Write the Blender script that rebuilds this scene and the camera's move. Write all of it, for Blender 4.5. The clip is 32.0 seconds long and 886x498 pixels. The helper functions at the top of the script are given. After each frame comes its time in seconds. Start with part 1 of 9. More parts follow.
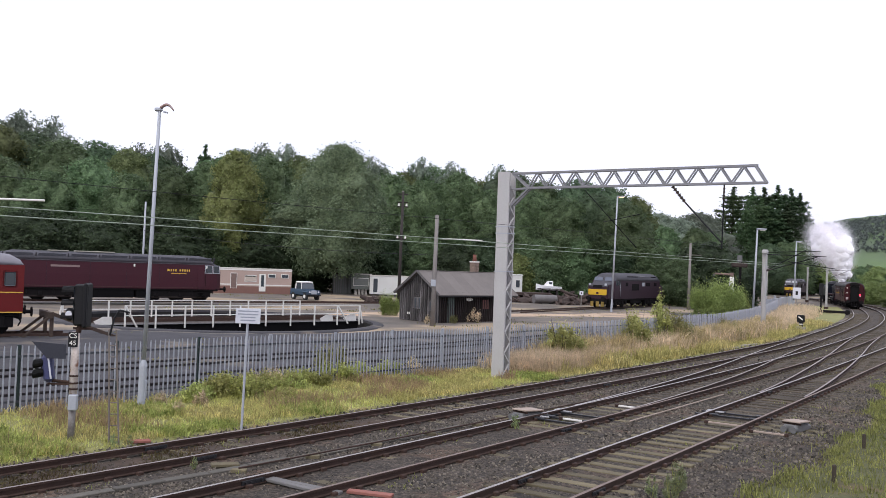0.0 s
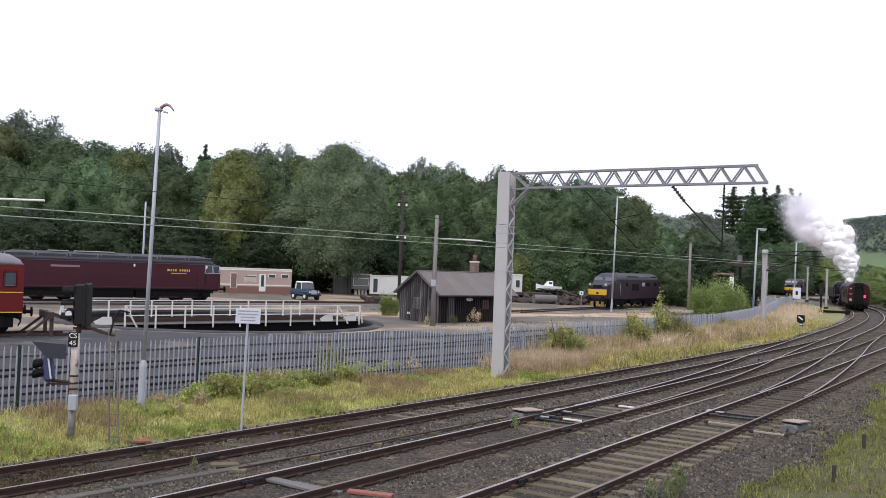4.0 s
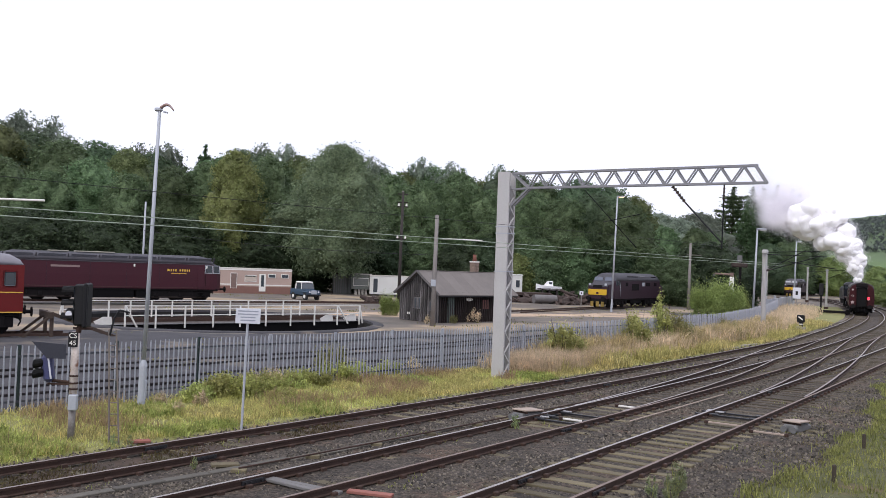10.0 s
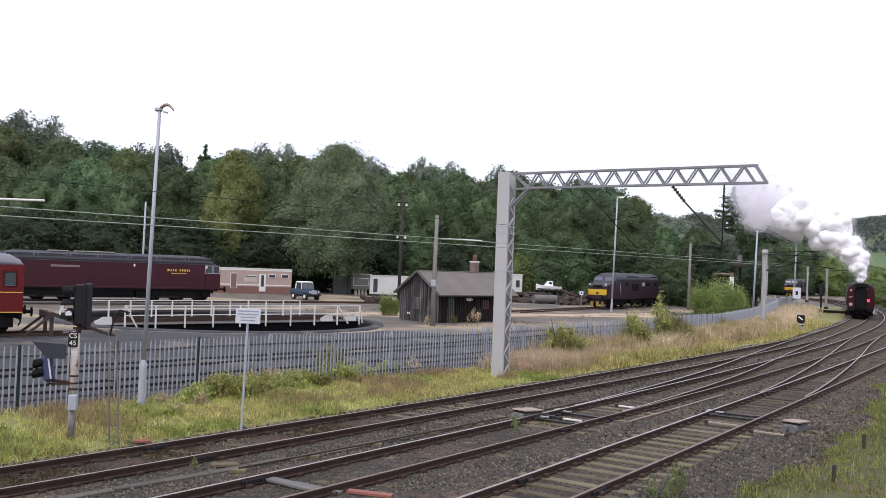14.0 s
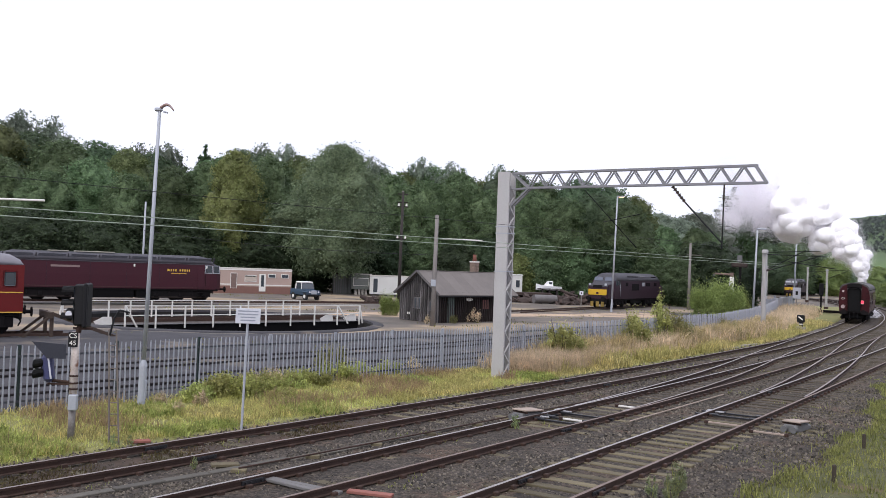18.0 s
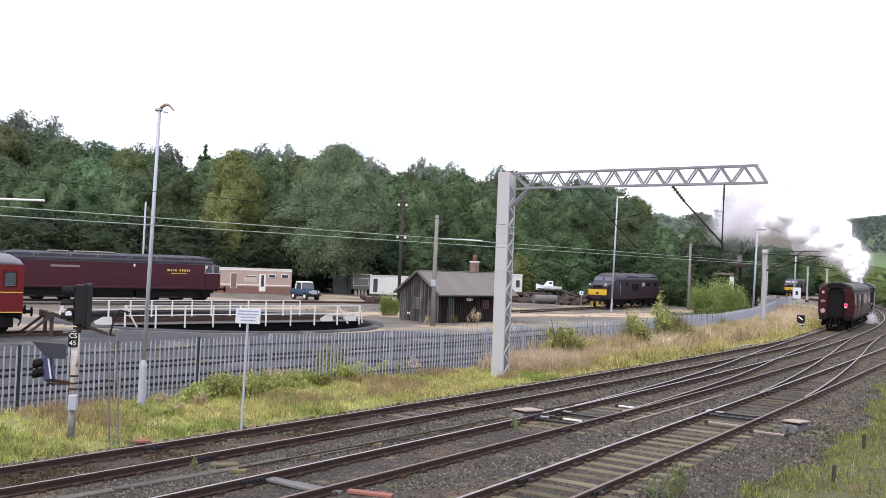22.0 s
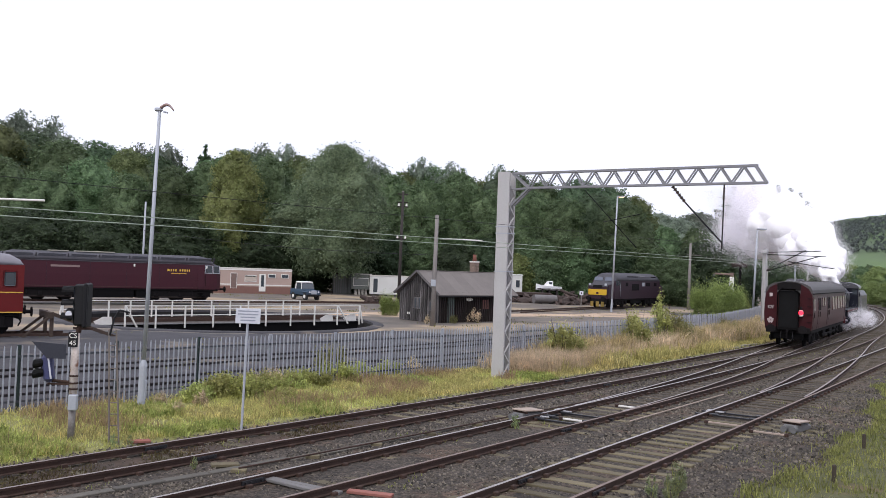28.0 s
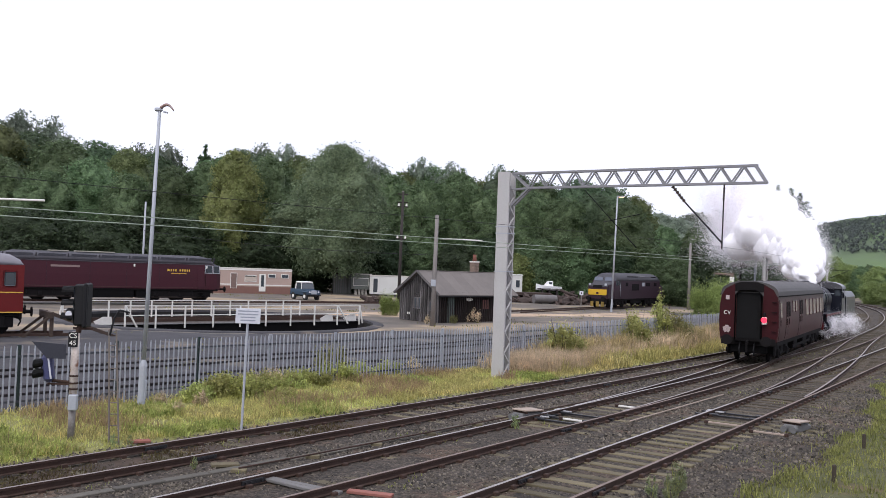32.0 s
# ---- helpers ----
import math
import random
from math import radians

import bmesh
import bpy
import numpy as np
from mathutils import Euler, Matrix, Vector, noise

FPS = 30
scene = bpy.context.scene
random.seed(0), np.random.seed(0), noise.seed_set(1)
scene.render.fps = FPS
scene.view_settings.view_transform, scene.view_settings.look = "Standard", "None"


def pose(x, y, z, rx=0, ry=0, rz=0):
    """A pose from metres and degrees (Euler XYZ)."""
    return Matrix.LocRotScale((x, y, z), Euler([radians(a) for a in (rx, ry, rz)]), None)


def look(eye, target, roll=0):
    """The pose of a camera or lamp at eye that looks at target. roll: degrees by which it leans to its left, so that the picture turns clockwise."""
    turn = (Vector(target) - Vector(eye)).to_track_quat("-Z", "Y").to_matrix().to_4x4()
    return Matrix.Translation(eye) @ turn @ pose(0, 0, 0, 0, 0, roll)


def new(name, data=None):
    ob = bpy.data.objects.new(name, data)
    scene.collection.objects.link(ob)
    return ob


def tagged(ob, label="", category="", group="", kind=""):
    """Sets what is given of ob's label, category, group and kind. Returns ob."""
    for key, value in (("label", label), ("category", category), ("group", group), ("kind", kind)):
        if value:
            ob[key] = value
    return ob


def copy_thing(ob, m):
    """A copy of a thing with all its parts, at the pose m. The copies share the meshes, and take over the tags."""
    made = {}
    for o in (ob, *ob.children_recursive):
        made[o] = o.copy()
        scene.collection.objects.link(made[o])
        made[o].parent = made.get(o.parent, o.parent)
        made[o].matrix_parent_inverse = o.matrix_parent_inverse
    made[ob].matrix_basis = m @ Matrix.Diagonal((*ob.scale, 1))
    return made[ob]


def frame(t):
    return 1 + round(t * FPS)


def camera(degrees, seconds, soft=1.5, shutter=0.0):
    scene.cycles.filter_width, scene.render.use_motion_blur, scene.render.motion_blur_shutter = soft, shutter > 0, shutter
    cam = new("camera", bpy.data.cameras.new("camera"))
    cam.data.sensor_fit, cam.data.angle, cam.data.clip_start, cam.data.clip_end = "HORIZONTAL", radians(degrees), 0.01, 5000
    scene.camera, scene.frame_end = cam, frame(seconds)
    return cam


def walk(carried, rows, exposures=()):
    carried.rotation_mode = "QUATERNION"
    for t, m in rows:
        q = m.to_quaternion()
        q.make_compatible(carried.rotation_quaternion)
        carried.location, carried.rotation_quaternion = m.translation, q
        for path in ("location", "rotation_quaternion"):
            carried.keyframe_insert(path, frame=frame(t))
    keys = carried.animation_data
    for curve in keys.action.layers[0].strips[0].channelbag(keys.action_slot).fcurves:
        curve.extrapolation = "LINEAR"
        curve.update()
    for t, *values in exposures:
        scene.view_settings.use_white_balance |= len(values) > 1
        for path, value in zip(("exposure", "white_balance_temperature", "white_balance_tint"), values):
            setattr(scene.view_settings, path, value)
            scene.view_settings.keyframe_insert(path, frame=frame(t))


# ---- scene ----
# camera on a tripod on the footbridge side of the line
cam = camera(50.45, 32.0, soft=0.65)
EYE = (0.0, 0.0, 4.037)
VIEW = look(EYE, (0.0, math.cos(radians(0.956)), 4.037 + math.sin(radians(0.956))), 2.106)
walk(cam, [(0.0, VIEW), (32.0, VIEW)],
     [(0, 0.36), (19, 0.36), (20, 0.37), (21, 0.46), (22, 0.76), (22.7, 0.88), (23.2, 0.84), (24, 0.62), (25, 0.42), (26, 0.36), (32, 0.36)])

# overcast daylight
world = bpy.data.worlds.new("overcast_sky")
scene.world = world
world.use_nodes = True
wn, wl = world.node_tree.nodes, world.node_tree.links
wn.clear()
sky = wn.new("ShaderNodeTexSky")
sky.sky_type = "NISHITA"
sky.sun_disc = False
sky.sun_elevation, sky.sun_rotation = radians(48), radians(200)
sky.dust_density = 4.0
veil = wn.new("ShaderNodeMixRGB")
veil.inputs["Fac"].default_value = 0.86
veil.inputs["Color2"].default_value = (8.9, 9.1, 10.9, 1)
wl.new(sky.outputs["Color"], veil.inputs["Color1"])
sky_back = wn.new("ShaderNodeBackground")
sky_back.inputs["Strength"].default_value = 0.10
wl.new(veil.outputs["Color"], sky_back.inputs["Color"])
sky_out = wn.new("ShaderNodeOutputWorld")
wl.new(sky_back.outputs["Background"], sky_out.inputs["Surface"])

sun = new("sun", bpy.data.lights.new("sun", "SUN"))
sun.data.energy, sun.data.angle, sun.data.color = 1.5, radians(35), (1.0, 0.97, 0.94)
sun.matrix_world = look((0, 0, 60), (20, 45, 0))
# ---- materials ----
def surface(name, color, second=None, rough=0.8, metal=0.0, scale=3.0, fine=40.0, amount=0.5, bump=0.2, vary=0.0, spec=0.4,
            island=0.0, third=None, third_scale=0.6, third_at=0.55, stony=0.0):
    """A worn surface: two colours mixed by coarse and fine noise, a third in patches, relief, and a shift from piece to piece."""
    m = bpy.data.materials.new(name)
    m.use_nodes = True
    n, l = m.node_tree.nodes, m.node_tree.links
    b = n["Principled BSDF"]
    b.inputs["Roughness"].default_value, b.inputs["Metallic"].default_value = rough, metal
    b.inputs["Specular IOR Level"].default_value = spec
    second = second or tuple(c * 0.6 for c in color)
    co = n.new("ShaderNodeTexCoord")
    where = co.outputs["Object"]
    if vary or island:
        info = n.new("ShaderNodeObjectInfo")
        shift = n.new("ShaderNodeVectorMath")
        shift.operation = "SCALE"
        shift.inputs["Scale"].default_value = 37.0
        spread = n.new("ShaderNodeCombineXYZ")
        for k in range(3):
            l.new(info.outputs["Random"], spread.inputs[k])
        l.new(spread.outputs[0], shift.inputs[0])
        add = n.new("ShaderNodeVectorMath")
        l.new(where, add.inputs[0])
        l.new(shift.outputs[0], add.inputs[1])
        where = add.outputs[0]
    big, small = n.new("ShaderNodeTexNoise"), n.new("ShaderNodeTexNoise")
    for t, s, d in ((big, scale, 5.0), (small, fine, 3.0)):
        t.inputs["Scale"].default_value, t.inputs["Detail"].default_value = s, d
        l.new(where, t.inputs["Vector"])
    total = n.new("ShaderNodeMath")
    total.operation = "MULTIPLY_ADD"
    total.inputs[1].default_value = 0.45
    l.new(small.outputs["Fac"], total.inputs[0])
    half = n.new("ShaderNodeMath")
    half.operation = "MULTIPLY"
    half.inputs[1].default_value = 0.55
    l.new(big.outputs["Fac"], half.inputs[0])
    l.new(half.outputs[0], total.inputs[2])
    ramp = n.new("ShaderNodeMapRange")
    ramp.inputs["From Min"].default_value, ramp.inputs["From Max"].default_value = 0.5 - 0.16, 0.5 + 0.16
    ramp.inputs["To Min"].default_value, ramp.inputs["To Max"].default_value = 0.5 - amount / 2, 0.5 + amount / 2
    l.new(total.outputs[0], ramp.inputs["Value"])
    mix = n.new("ShaderNodeMixRGB")
    mix.inputs["Color1"].default_value, mix.inputs["Color2"].default_value = (*second, 1), (*color, 1)
    l.new(ramp.outputs[0], mix.inputs["Fac"])
    out = mix.outputs[0]
    if third:
        patch = n.new("ShaderNodeTexNoise")
        patch.inputs["Scale"].default_value, patch.inputs["Detail"].default_value = third_scale, 6.0
        l.new(where, patch.inputs["Vector"])
        edge = n.new("ShaderNodeMapRange")
        edge.inputs["From Min"].default_value, edge.inputs["From Max"].default_value = third_at, third_at + 0.12
        l.new(patch.outputs["Fac"], edge.inputs["Value"])
        mix3 = n.new("ShaderNodeMixRGB")
        mix3.inputs["Color2"].default_value = (*third, 1)
        l.new(edge.outputs[0], mix3.inputs["Fac"])
        l.new(out, mix3.inputs["Color1"])
        out = mix3.outputs[0]
    for amount_of, kind in ((vary, "piece"), (island, "island")):
        if amount_of:
            hsv = n.new("ShaderNodeHueSaturation")
            lo = n.new("ShaderNodeMapRange")
            lo.inputs["To Min"].default_value, lo.inputs["To Max"].default_value = 1 - amount_of, 1 + amount_of
            if kind == "piece":
                l.new(info.outputs["Random"], lo.inputs["Value"])
            else:
                geo = n.new("ShaderNodeNewGeometry")
                l.new(geo.outputs["Random Per Island"], lo.inputs["Value"])
            l.new(lo.outputs[0], hsv.inputs["Value"])
            l.new(out, hsv.inputs["Color"])
            out = hsv.outputs[0]
    height = total.outputs[0]
    if stony:
        cells = n.new("ShaderNodeTexVoronoi")
        cells.inputs["Scale"].default_value = stony
        l.new(where, cells.inputs["Vector"])
        tone, level = n.new("ShaderNodeHueSaturation"), n.new("ShaderNodeMapRange")
        level.inputs["To Min"].default_value, level.inputs["To Max"].default_value = 0.35, 1.75
        apart = n.new("ShaderNodeSeparateColor")
        l.new(cells.outputs["Color"], apart.inputs[0])
        l.new(apart.outputs[0], level.inputs["Value"])
        l.new(level.outputs[0], tone.inputs["Value"])
        l.new(out, tone.inputs["Color"])
        out = tone.outputs[0]
        dome = n.new("ShaderNodeMath")
        dome.operation = "SUBTRACT"
        dome.inputs[0].default_value = 1.0
        l.new(cells.outputs["Distance"], dome.inputs[1])
        height = dome.outputs[0]
    l.new(out, b.inputs["Base Color"])
    if bump:
        bp = n.new("ShaderNodeBump")
        bp.inputs["Strength"].default_value, bp.inputs["Distance"].default_value = bump, 0.02
        l.new(height, bp.inputs["Height"])
        l.new(bp.outputs[0], b.inputs["Normal"])
    return m


def leafage(name, color, second, spread=0.22, gloss=0.55):
    """Leaves: a hue that shifts from tree to tree and from leaf to leaf, a little light passing through."""
    m = bpy.data.materials.new(name)
    m.use_nodes = True
    n, l = m.node_tree.nodes, m.node_tree.links
    b = n["Principled BSDF"]
    b.inputs["Roughness"].default_value = gloss
    b.inputs["Specular IOR Level"].default_value = 0.25
    geo, info = n.new("ShaderNodeNewGeometry"), n.new("ShaderNodeObjectInfo")
    mix = n.new("ShaderNodeMixRGB")
    mix.inputs["Color1"].default_value, mix.inputs["Color2"].default_value = (*color, 1), (*second, 1)
    co, clump = n.new("ShaderNodeTexCoord"), n.new("ShaderNodeTexNoise")
    clump.inputs["Scale"].default_value = 0.35
    l.new(co.outputs["Object"], clump.inputs["Vector"])
    both = n.new("ShaderNodeMath")
    both.operation = "MULTIPLY_ADD"
    both.inputs[1].default_value = 0.5
    l.new(geo.outputs["Random Per Island"], both.inputs[0])
    less = n.new("ShaderNodeMath")
    less.operation = "MULTIPLY_ADD"
    less.inputs[1].default_value, less.inputs[2].default_value = 1.8, -0.65
    l.new(clump.outputs["Fac"], less.inputs[0])
    l.new(less.outputs[0], both.inputs[2])
    both.use_clamp = True
    l.new(both.outputs[0], mix.inputs["Fac"])
    hsv = n.new("ShaderNodeHueSaturation")
    for socket, lo, hi, src in (("Hue", 0.484, 0.522, info.outputs["Random"]), ("Value", 1 - spread, 1 + spread, geo.outputs["Random Per Island"])):
        r = n.new("ShaderNodeMapRange")
        r.inputs["To Min"].default_value, r.inputs["To Max"].default_value = lo, hi
        l.new(src, r.inputs["Value"])
        l.new(r.outputs[0], hsv.inputs[socket])
    l.new(mix.outputs[0], hsv.inputs["Color"])
    leafy = n.new("ShaderNodeTexNoise")
    leafy.inputs["Scale"].default_value, leafy.inputs["Detail"].default_value, leafy.inputs["Roughness"].default_value = 2.2, 6.0, 0.7
    l.new(co.outputs["Object"], leafy.inputs["Vector"])
    mottle = n.new("ShaderNodeMapRange")
    mottle.inputs["From Min"].default_value, mottle.inputs["From Max"].default_value = 0.35, 0.65
    mottle.inputs["To Min"].default_value, mottle.inputs["To Max"].default_value = 0.55, 1.35
    l.new(leafy.outputs["Fac"], mottle.inputs["Value"])
    grain = n.new("ShaderNodeHueSaturation")
    l.new(mottle.outputs[0], grain.inputs["Value"])
    l.new(hsv.outputs[0], grain.inputs["Color"])
    hsv = grain
    each, part_of = n.new("ShaderNodeHueSaturation"), n.new("ShaderNodeMapRange")
    part_of.inputs["To Min"].default_value, part_of.inputs["To Max"].default_value = 0.82, 1.42
    l.new(info.outputs["Random"], part_of.inputs["Value"])
    l.new(part_of.outputs[0], each.inputs["Value"])
    l.new(hsv.outputs[0], each.inputs["Color"])
    hsv = each
    relief = n.new("ShaderNodeBump")
    relief.inputs["Strength"].default_value, relief.inputs["Distance"].default_value = 0.8, 0.35
    l.new(leafy.outputs["Fac"], relief.inputs["Height"])
    l.new(relief.outputs[0], b.inputs["Normal"])
    l.new(hsv.outputs[0], b.inputs["Base Color"])
    glow = n.new("ShaderNodeBsdfTranslucent")
    l.new(hsv.outputs[0], glow.inputs["Color"])
    add = n.new("ShaderNodeMixShader")
    add.inputs[0].default_value = 0.4
    l.new(b.outputs[0], add.inputs[1])
    l.new(glow.outputs[0], add.inputs[2])
    l.new(add.outputs[0], n["Material Output"].inputs["Surface"])
    return m


def glass(name, tint=(0.05, 0.06, 0.07)):
    m = bpy.data.materials.new(name)
    m.use_nodes = True
    b = m.node_tree.nodes["Principled BSDF"]
    b.inputs["Base Color"].default_value = (*tint, 1)
    b.inputs["Roughness"].default_value = 0.08
    b.inputs["Specular IOR Level"].default_value = 0.7
    return m


def glowing(name, color, strength):
    m = bpy.data.materials.new(name)
    m.use_nodes = True
    b = m.node_tree.nodes["Principled BSDF"]
    b.inputs["Base Color"].default_value = (*color, 1)
    b.inputs["Emission Color"].default_value = (*color, 1)
    b.inputs["Emission Strength"].default_value = strength
    return m


# ---- mesh tools ----
def mesh_of(name, bm, material, smooth=False):
    me = bpy.data.meshes.new(name)
    bm.to_mesh(me)
    bm.free()
    for mt in (material if isinstance(material, (list, tuple)) else [material]):
        me.materials.append(mt)
    if smooth:
        for p in me.polygons:
            p.use_smooth = True
    return me


def part(name, bm, material, parent=None, label="", smooth=False):
    """Links a bmesh as one mesh object under a thing or under a part."""
    ob = new(name, mesh_of(name, bm, material, smooth))
    if parent is not None:
        ob.parent = parent
    return tagged(ob, label) if label else ob


def piece(name, me, parent, m=None):
    """One more object on a mesh that exists."""
    ob = new(name, me)
    ob.parent = parent
    if m is not None:
        ob.matrix_basis = m
    return ob


def thing(name, m, label, category, group="", kind=""):
    ob = new(name)
    ob.empty_display_size = 0.2
    ob.matrix_basis = m
    return tagged(ob, label, category, group, kind)


def box(bm, c, s, turn=None, bevel=0.0, mat=0):
    """A block of size s about c, its edges eased by bevel."""
    m = Matrix.Translation(c) @ (turn.to_4x4() if turn is not None else Matrix()) @ Matrix.Diagonal((*s, 1))
    r = bmesh.ops.create_cube(bm, size=1.0, matrix=m)
    faces = list({f for v in r["verts"] for f in v.link_faces})
    if mat:
        for f in faces:
            f.material_index = mat
    if bevel:
        es = list({e for v in r["verts"] for e in v.link_edges})
        bmesh.ops.bevel(bm, geom=es, offset=bevel, segments=1, affect="EDGES", profile=0.5)
    return bm


def rod(bm, a, b, r, r2=None, seg=8, caps=True):
    """A round bar from a to b."""
    a, b = Vector(a), Vector(b)
    d = b - a
    q = d.to_track_quat("Z", "Y").to_matrix().to_4x4()
    bmesh.ops.create_cone(bm, cap_ends=caps, segments=seg, radius1=r, radius2=r if r2 is None else r2, depth=d.length,
                          matrix=Matrix.Translation((a + b) / 2) @ q)
    return bm


def beam(bm, a, b, w, h, up=(0, 0, 1)):
    """A square bar from a to b, w wide and h high."""
    a, b = Vector(a), Vector(b)
    d = b - a
    x = d.normalized()
    y = Vector(up).cross(x)
    y = y.normalized() if y.length > 1e-6 else Vector((0, 1, 0))
    z = x.cross(y)
    m = Matrix((x, y, z)).transposed().to_4x4()
    bmesh.ops.create_cube(bm, size=1.0, matrix=Matrix.Translation((a + b) / 2) @ m @ Matrix.Diagonal((d.length, w, h, 1)))
    return bm


def loft(bm, rings, close=True, caps=True, mat=0):
    """A skin through rings of equally many points."""
    vs = [[bm.verts.new(p) for p in r] for r in rings]
    k = len(rings[0])
    for a, b in zip(vs[:-1], vs[1:]):
        for i in range(k if close else k - 1):
            j = (i + 1) % k
            f = bm.faces.new((a[i], a[j], b[j], b[i]))
            f.material_index = mat
    if caps and close:
        for r in (vs[0][::-1], vs[-1]):
            f = bm.faces.new(r)
            f.material_index = mat
    return bm


def panel(bm, corners, depth):
    """A flat plate with the given outline, thickened along its normal."""
    vs = [bm.verts.new(c) for c in corners]
    f = bm.faces.new(vs)
    f.normal_update()
    n = f.normal.copy()
    r = bmesh.ops.extrude_face_region(bm, geom=[f])
    for v in [g for g in r["geom"] if isinstance(g, bmesh.types.BMVert)]:
        v.co -= n * depth
    return bm


def fix(bm):
    bmesh.ops.recalc_face_normals(bm, faces=bm.faces[:])
    return bm


def raw_mesh(name, verts, faces, material):
    me = bpy.data.meshes.new(name)
    me.from_pydata(verts, [], faces)
    me.materials.append(material)
    return me


# ---- the line of the tracks: u runs along them, v to their right-hand side ----
ALONG, ACROSS = Vector((0.57, 0.8216)), Vector((0.8216, -0.57))


def cubic(a, b, c, d):
    return lambda u: ((a * u / 60 + b) * u / 60 + c) * u / 60 + d


line_a = cubic(0, -2.465, 3.259, -16.226)
line_b = cubic(-0.632, -1.339, 1.613, -12.229)
line_c = cubic(0, -0.612, -0.889, -8.012)
link_ab_near = cubic(-2.845, 9.87, -17.38, -4.607)
link_bc = cubic(0, -3.232, -1.839, -6.653)


def ease(x):
    x = min(max(x, 0.0), 1.0)
    return x * x * (3 - 2 * x)


def line_d(u):
    """The way of the train: line b, over the points to the outer curve."""
    if u < 45:
        return line_b(u) - 0.00194 * max(0.0, u - 19.6) ** 2
    k = ease((u - 110) / 25)
    return link_ab_near(u) * (1 - k) + (line_b(u) - 3.35) * k


def line_siding(u):
    """The far siding, which runs into the curve at the second points."""
    return line_a(u) if u < 60 else line_d(u) - 0.003 * max(0.0, 72.5 - u) ** 2


def line_cross(u):
    """The crossover from the near line to the middle one."""
    if u < 40:
        return line_c(u) - 0.0031 * max(0.0, u - 28.1) ** 2
    return link_bc(u) if u < 60 else line_b(u) + 0.00229 * max(0.0, 79.4 - u) ** 2


def plan(u, v, z=0.0):
    p = ALONG * u + ACROSS * v
    return Vector((p.x, p.y, z))


def on_line(line, u, side=0.0, z=0.0):
    """A point beside a line, and the line's way there."""
    p = plan(u, line(u))
    t = (plan(u + 0.1, line(u + 0.1)) - plan(u - 0.1, line(u - 0.1))).normalized()
    n = Vector((t.y, -t.x, 0))
    p = p + n * side
    p.z = z
    return p, t


def bearing(t):
    return math.degrees(math.atan2(t.y, t.x))


# ---- the materials of the place ----
M_DIRT = surface("yard_dirt", (0.165, 0.14, 0.115), (0.085, 0.078, 0.072), 0.95, scale=0.35, fine=6, amount=0.9, bump=0.6, third=(0.30, 0.235, 0.16), third_scale=0.12, third_at=0.5)
M_GRASSLAND = surface("short_grass", (0.25, 0.235, 0.095), (0.16, 0.17, 0.06), 0.95, scale=0.5, fine=9, amount=0.9, bump=0.7, third=(0.26, 0.20, 0.09), third_scale=0.35, third_at=0.56)
M_CINDER = surface("dark_cinder_ground", (0.060, 0.058, 0.064), (0.030, 0.029, 0.033), 0.95, scale=0.6, fine=9, amount=0.9, bump=0.6, third=(0.15, 0.125, 0.10), third_scale=0.3, third_at=0.58)
M_BALLAST = surface("ballast_stone", (0.068, 0.054, 0.042), (0.018, 0.0145, 0.0115), 0.95, scale=0.8, fine=22, amount=1.0, bump=1.0, third=(0.075, 0.048, 0.032), third_scale=0.45, third_at=0.54, stony=17)
M_EARTH = surface("brown_track_earth", (0.072, 0.045, 0.029), (0.032, 0.022, 0.015), 0.95, scale=0.9, fine=14, amount=1.0, bump=0.8, third=(0.075, 0.070, 0.030), third_scale=0.7, third_at=0.56)
M_STONE = surface("loose_ballast", (0.160, 0.140, 0.114), (0.050, 0.042, 0.033), 0.9, scale=2, fine=30, island=0.8, bump=0.3)
M_RAIL = surface("rusty_rail_side", (0.060, 0.031, 0.021), (0.022, 0.0135, 0.011), 0.85, scale=2, fine=30, bump=0.3)
M_RAILTOP = surface("worn_rail_head", (0.45, 0.41, 0.395), (0.25, 0.21, 0.195), 0.38, 0.7, scale=3, fine=50, amount=0.7, bump=0.05)
M_DULLTOP = surface("dull_rail_head", (0.24, 0.18, 0.16), (0.13, 0.09, 0.07), 0.6, 0.3, scale=3, fine=50, amount=0.7, bump=0.05)
M_SLEEPER = surface("weathered_sleeper_wood", (0.18, 0.155, 0.092), (0.055, 0.044, 0.03), 0.95, scale=2.5, fine=45, vary=0.35, bump=0.6)
M_TIMBER = surface("dark_point_timber", (0.098, 0.078, 0.052), (0.036, 0.029, 0.021), 0.95, scale=2.5, fine=45, vary=0.3, bump=0.6)
M_GREYTOP = surface("greyed_rail_head", (0.31, 0.265, 0.245), (0.19, 0.15, 0.135), 0.5, 0.5, scale=3, fine=50, amount=0.7, bump=0.05)
M_CONCRETE = surface("concrete", (0.42, 0.40, 0.36), (0.28, 0.26, 0.23), 0.9, scale=1.5, fine=25, bump=0.3, vary=0.1)
M_GALV = surface("galvanised_steel", (0.37, 0.385, 0.425), (0.25, 0.265, 0.305), 0.6, 0.2, scale=1.2, fine=22, vary=0.12, bump=0.08)
M_MAST = surface("grey_mast_steel", (0.47, 0.46, 0.46), (0.36, 0.35, 0.345), 0.6, 0.1, scale=0.7, fine=18, bump=0.08)
M_LAMPPOST = surface("grey_post_steel", (0.40, 0.42, 0.46), (0.30, 0.32, 0.36), 0.55, 0.05, scale=1, fine=25, bump=0.05)
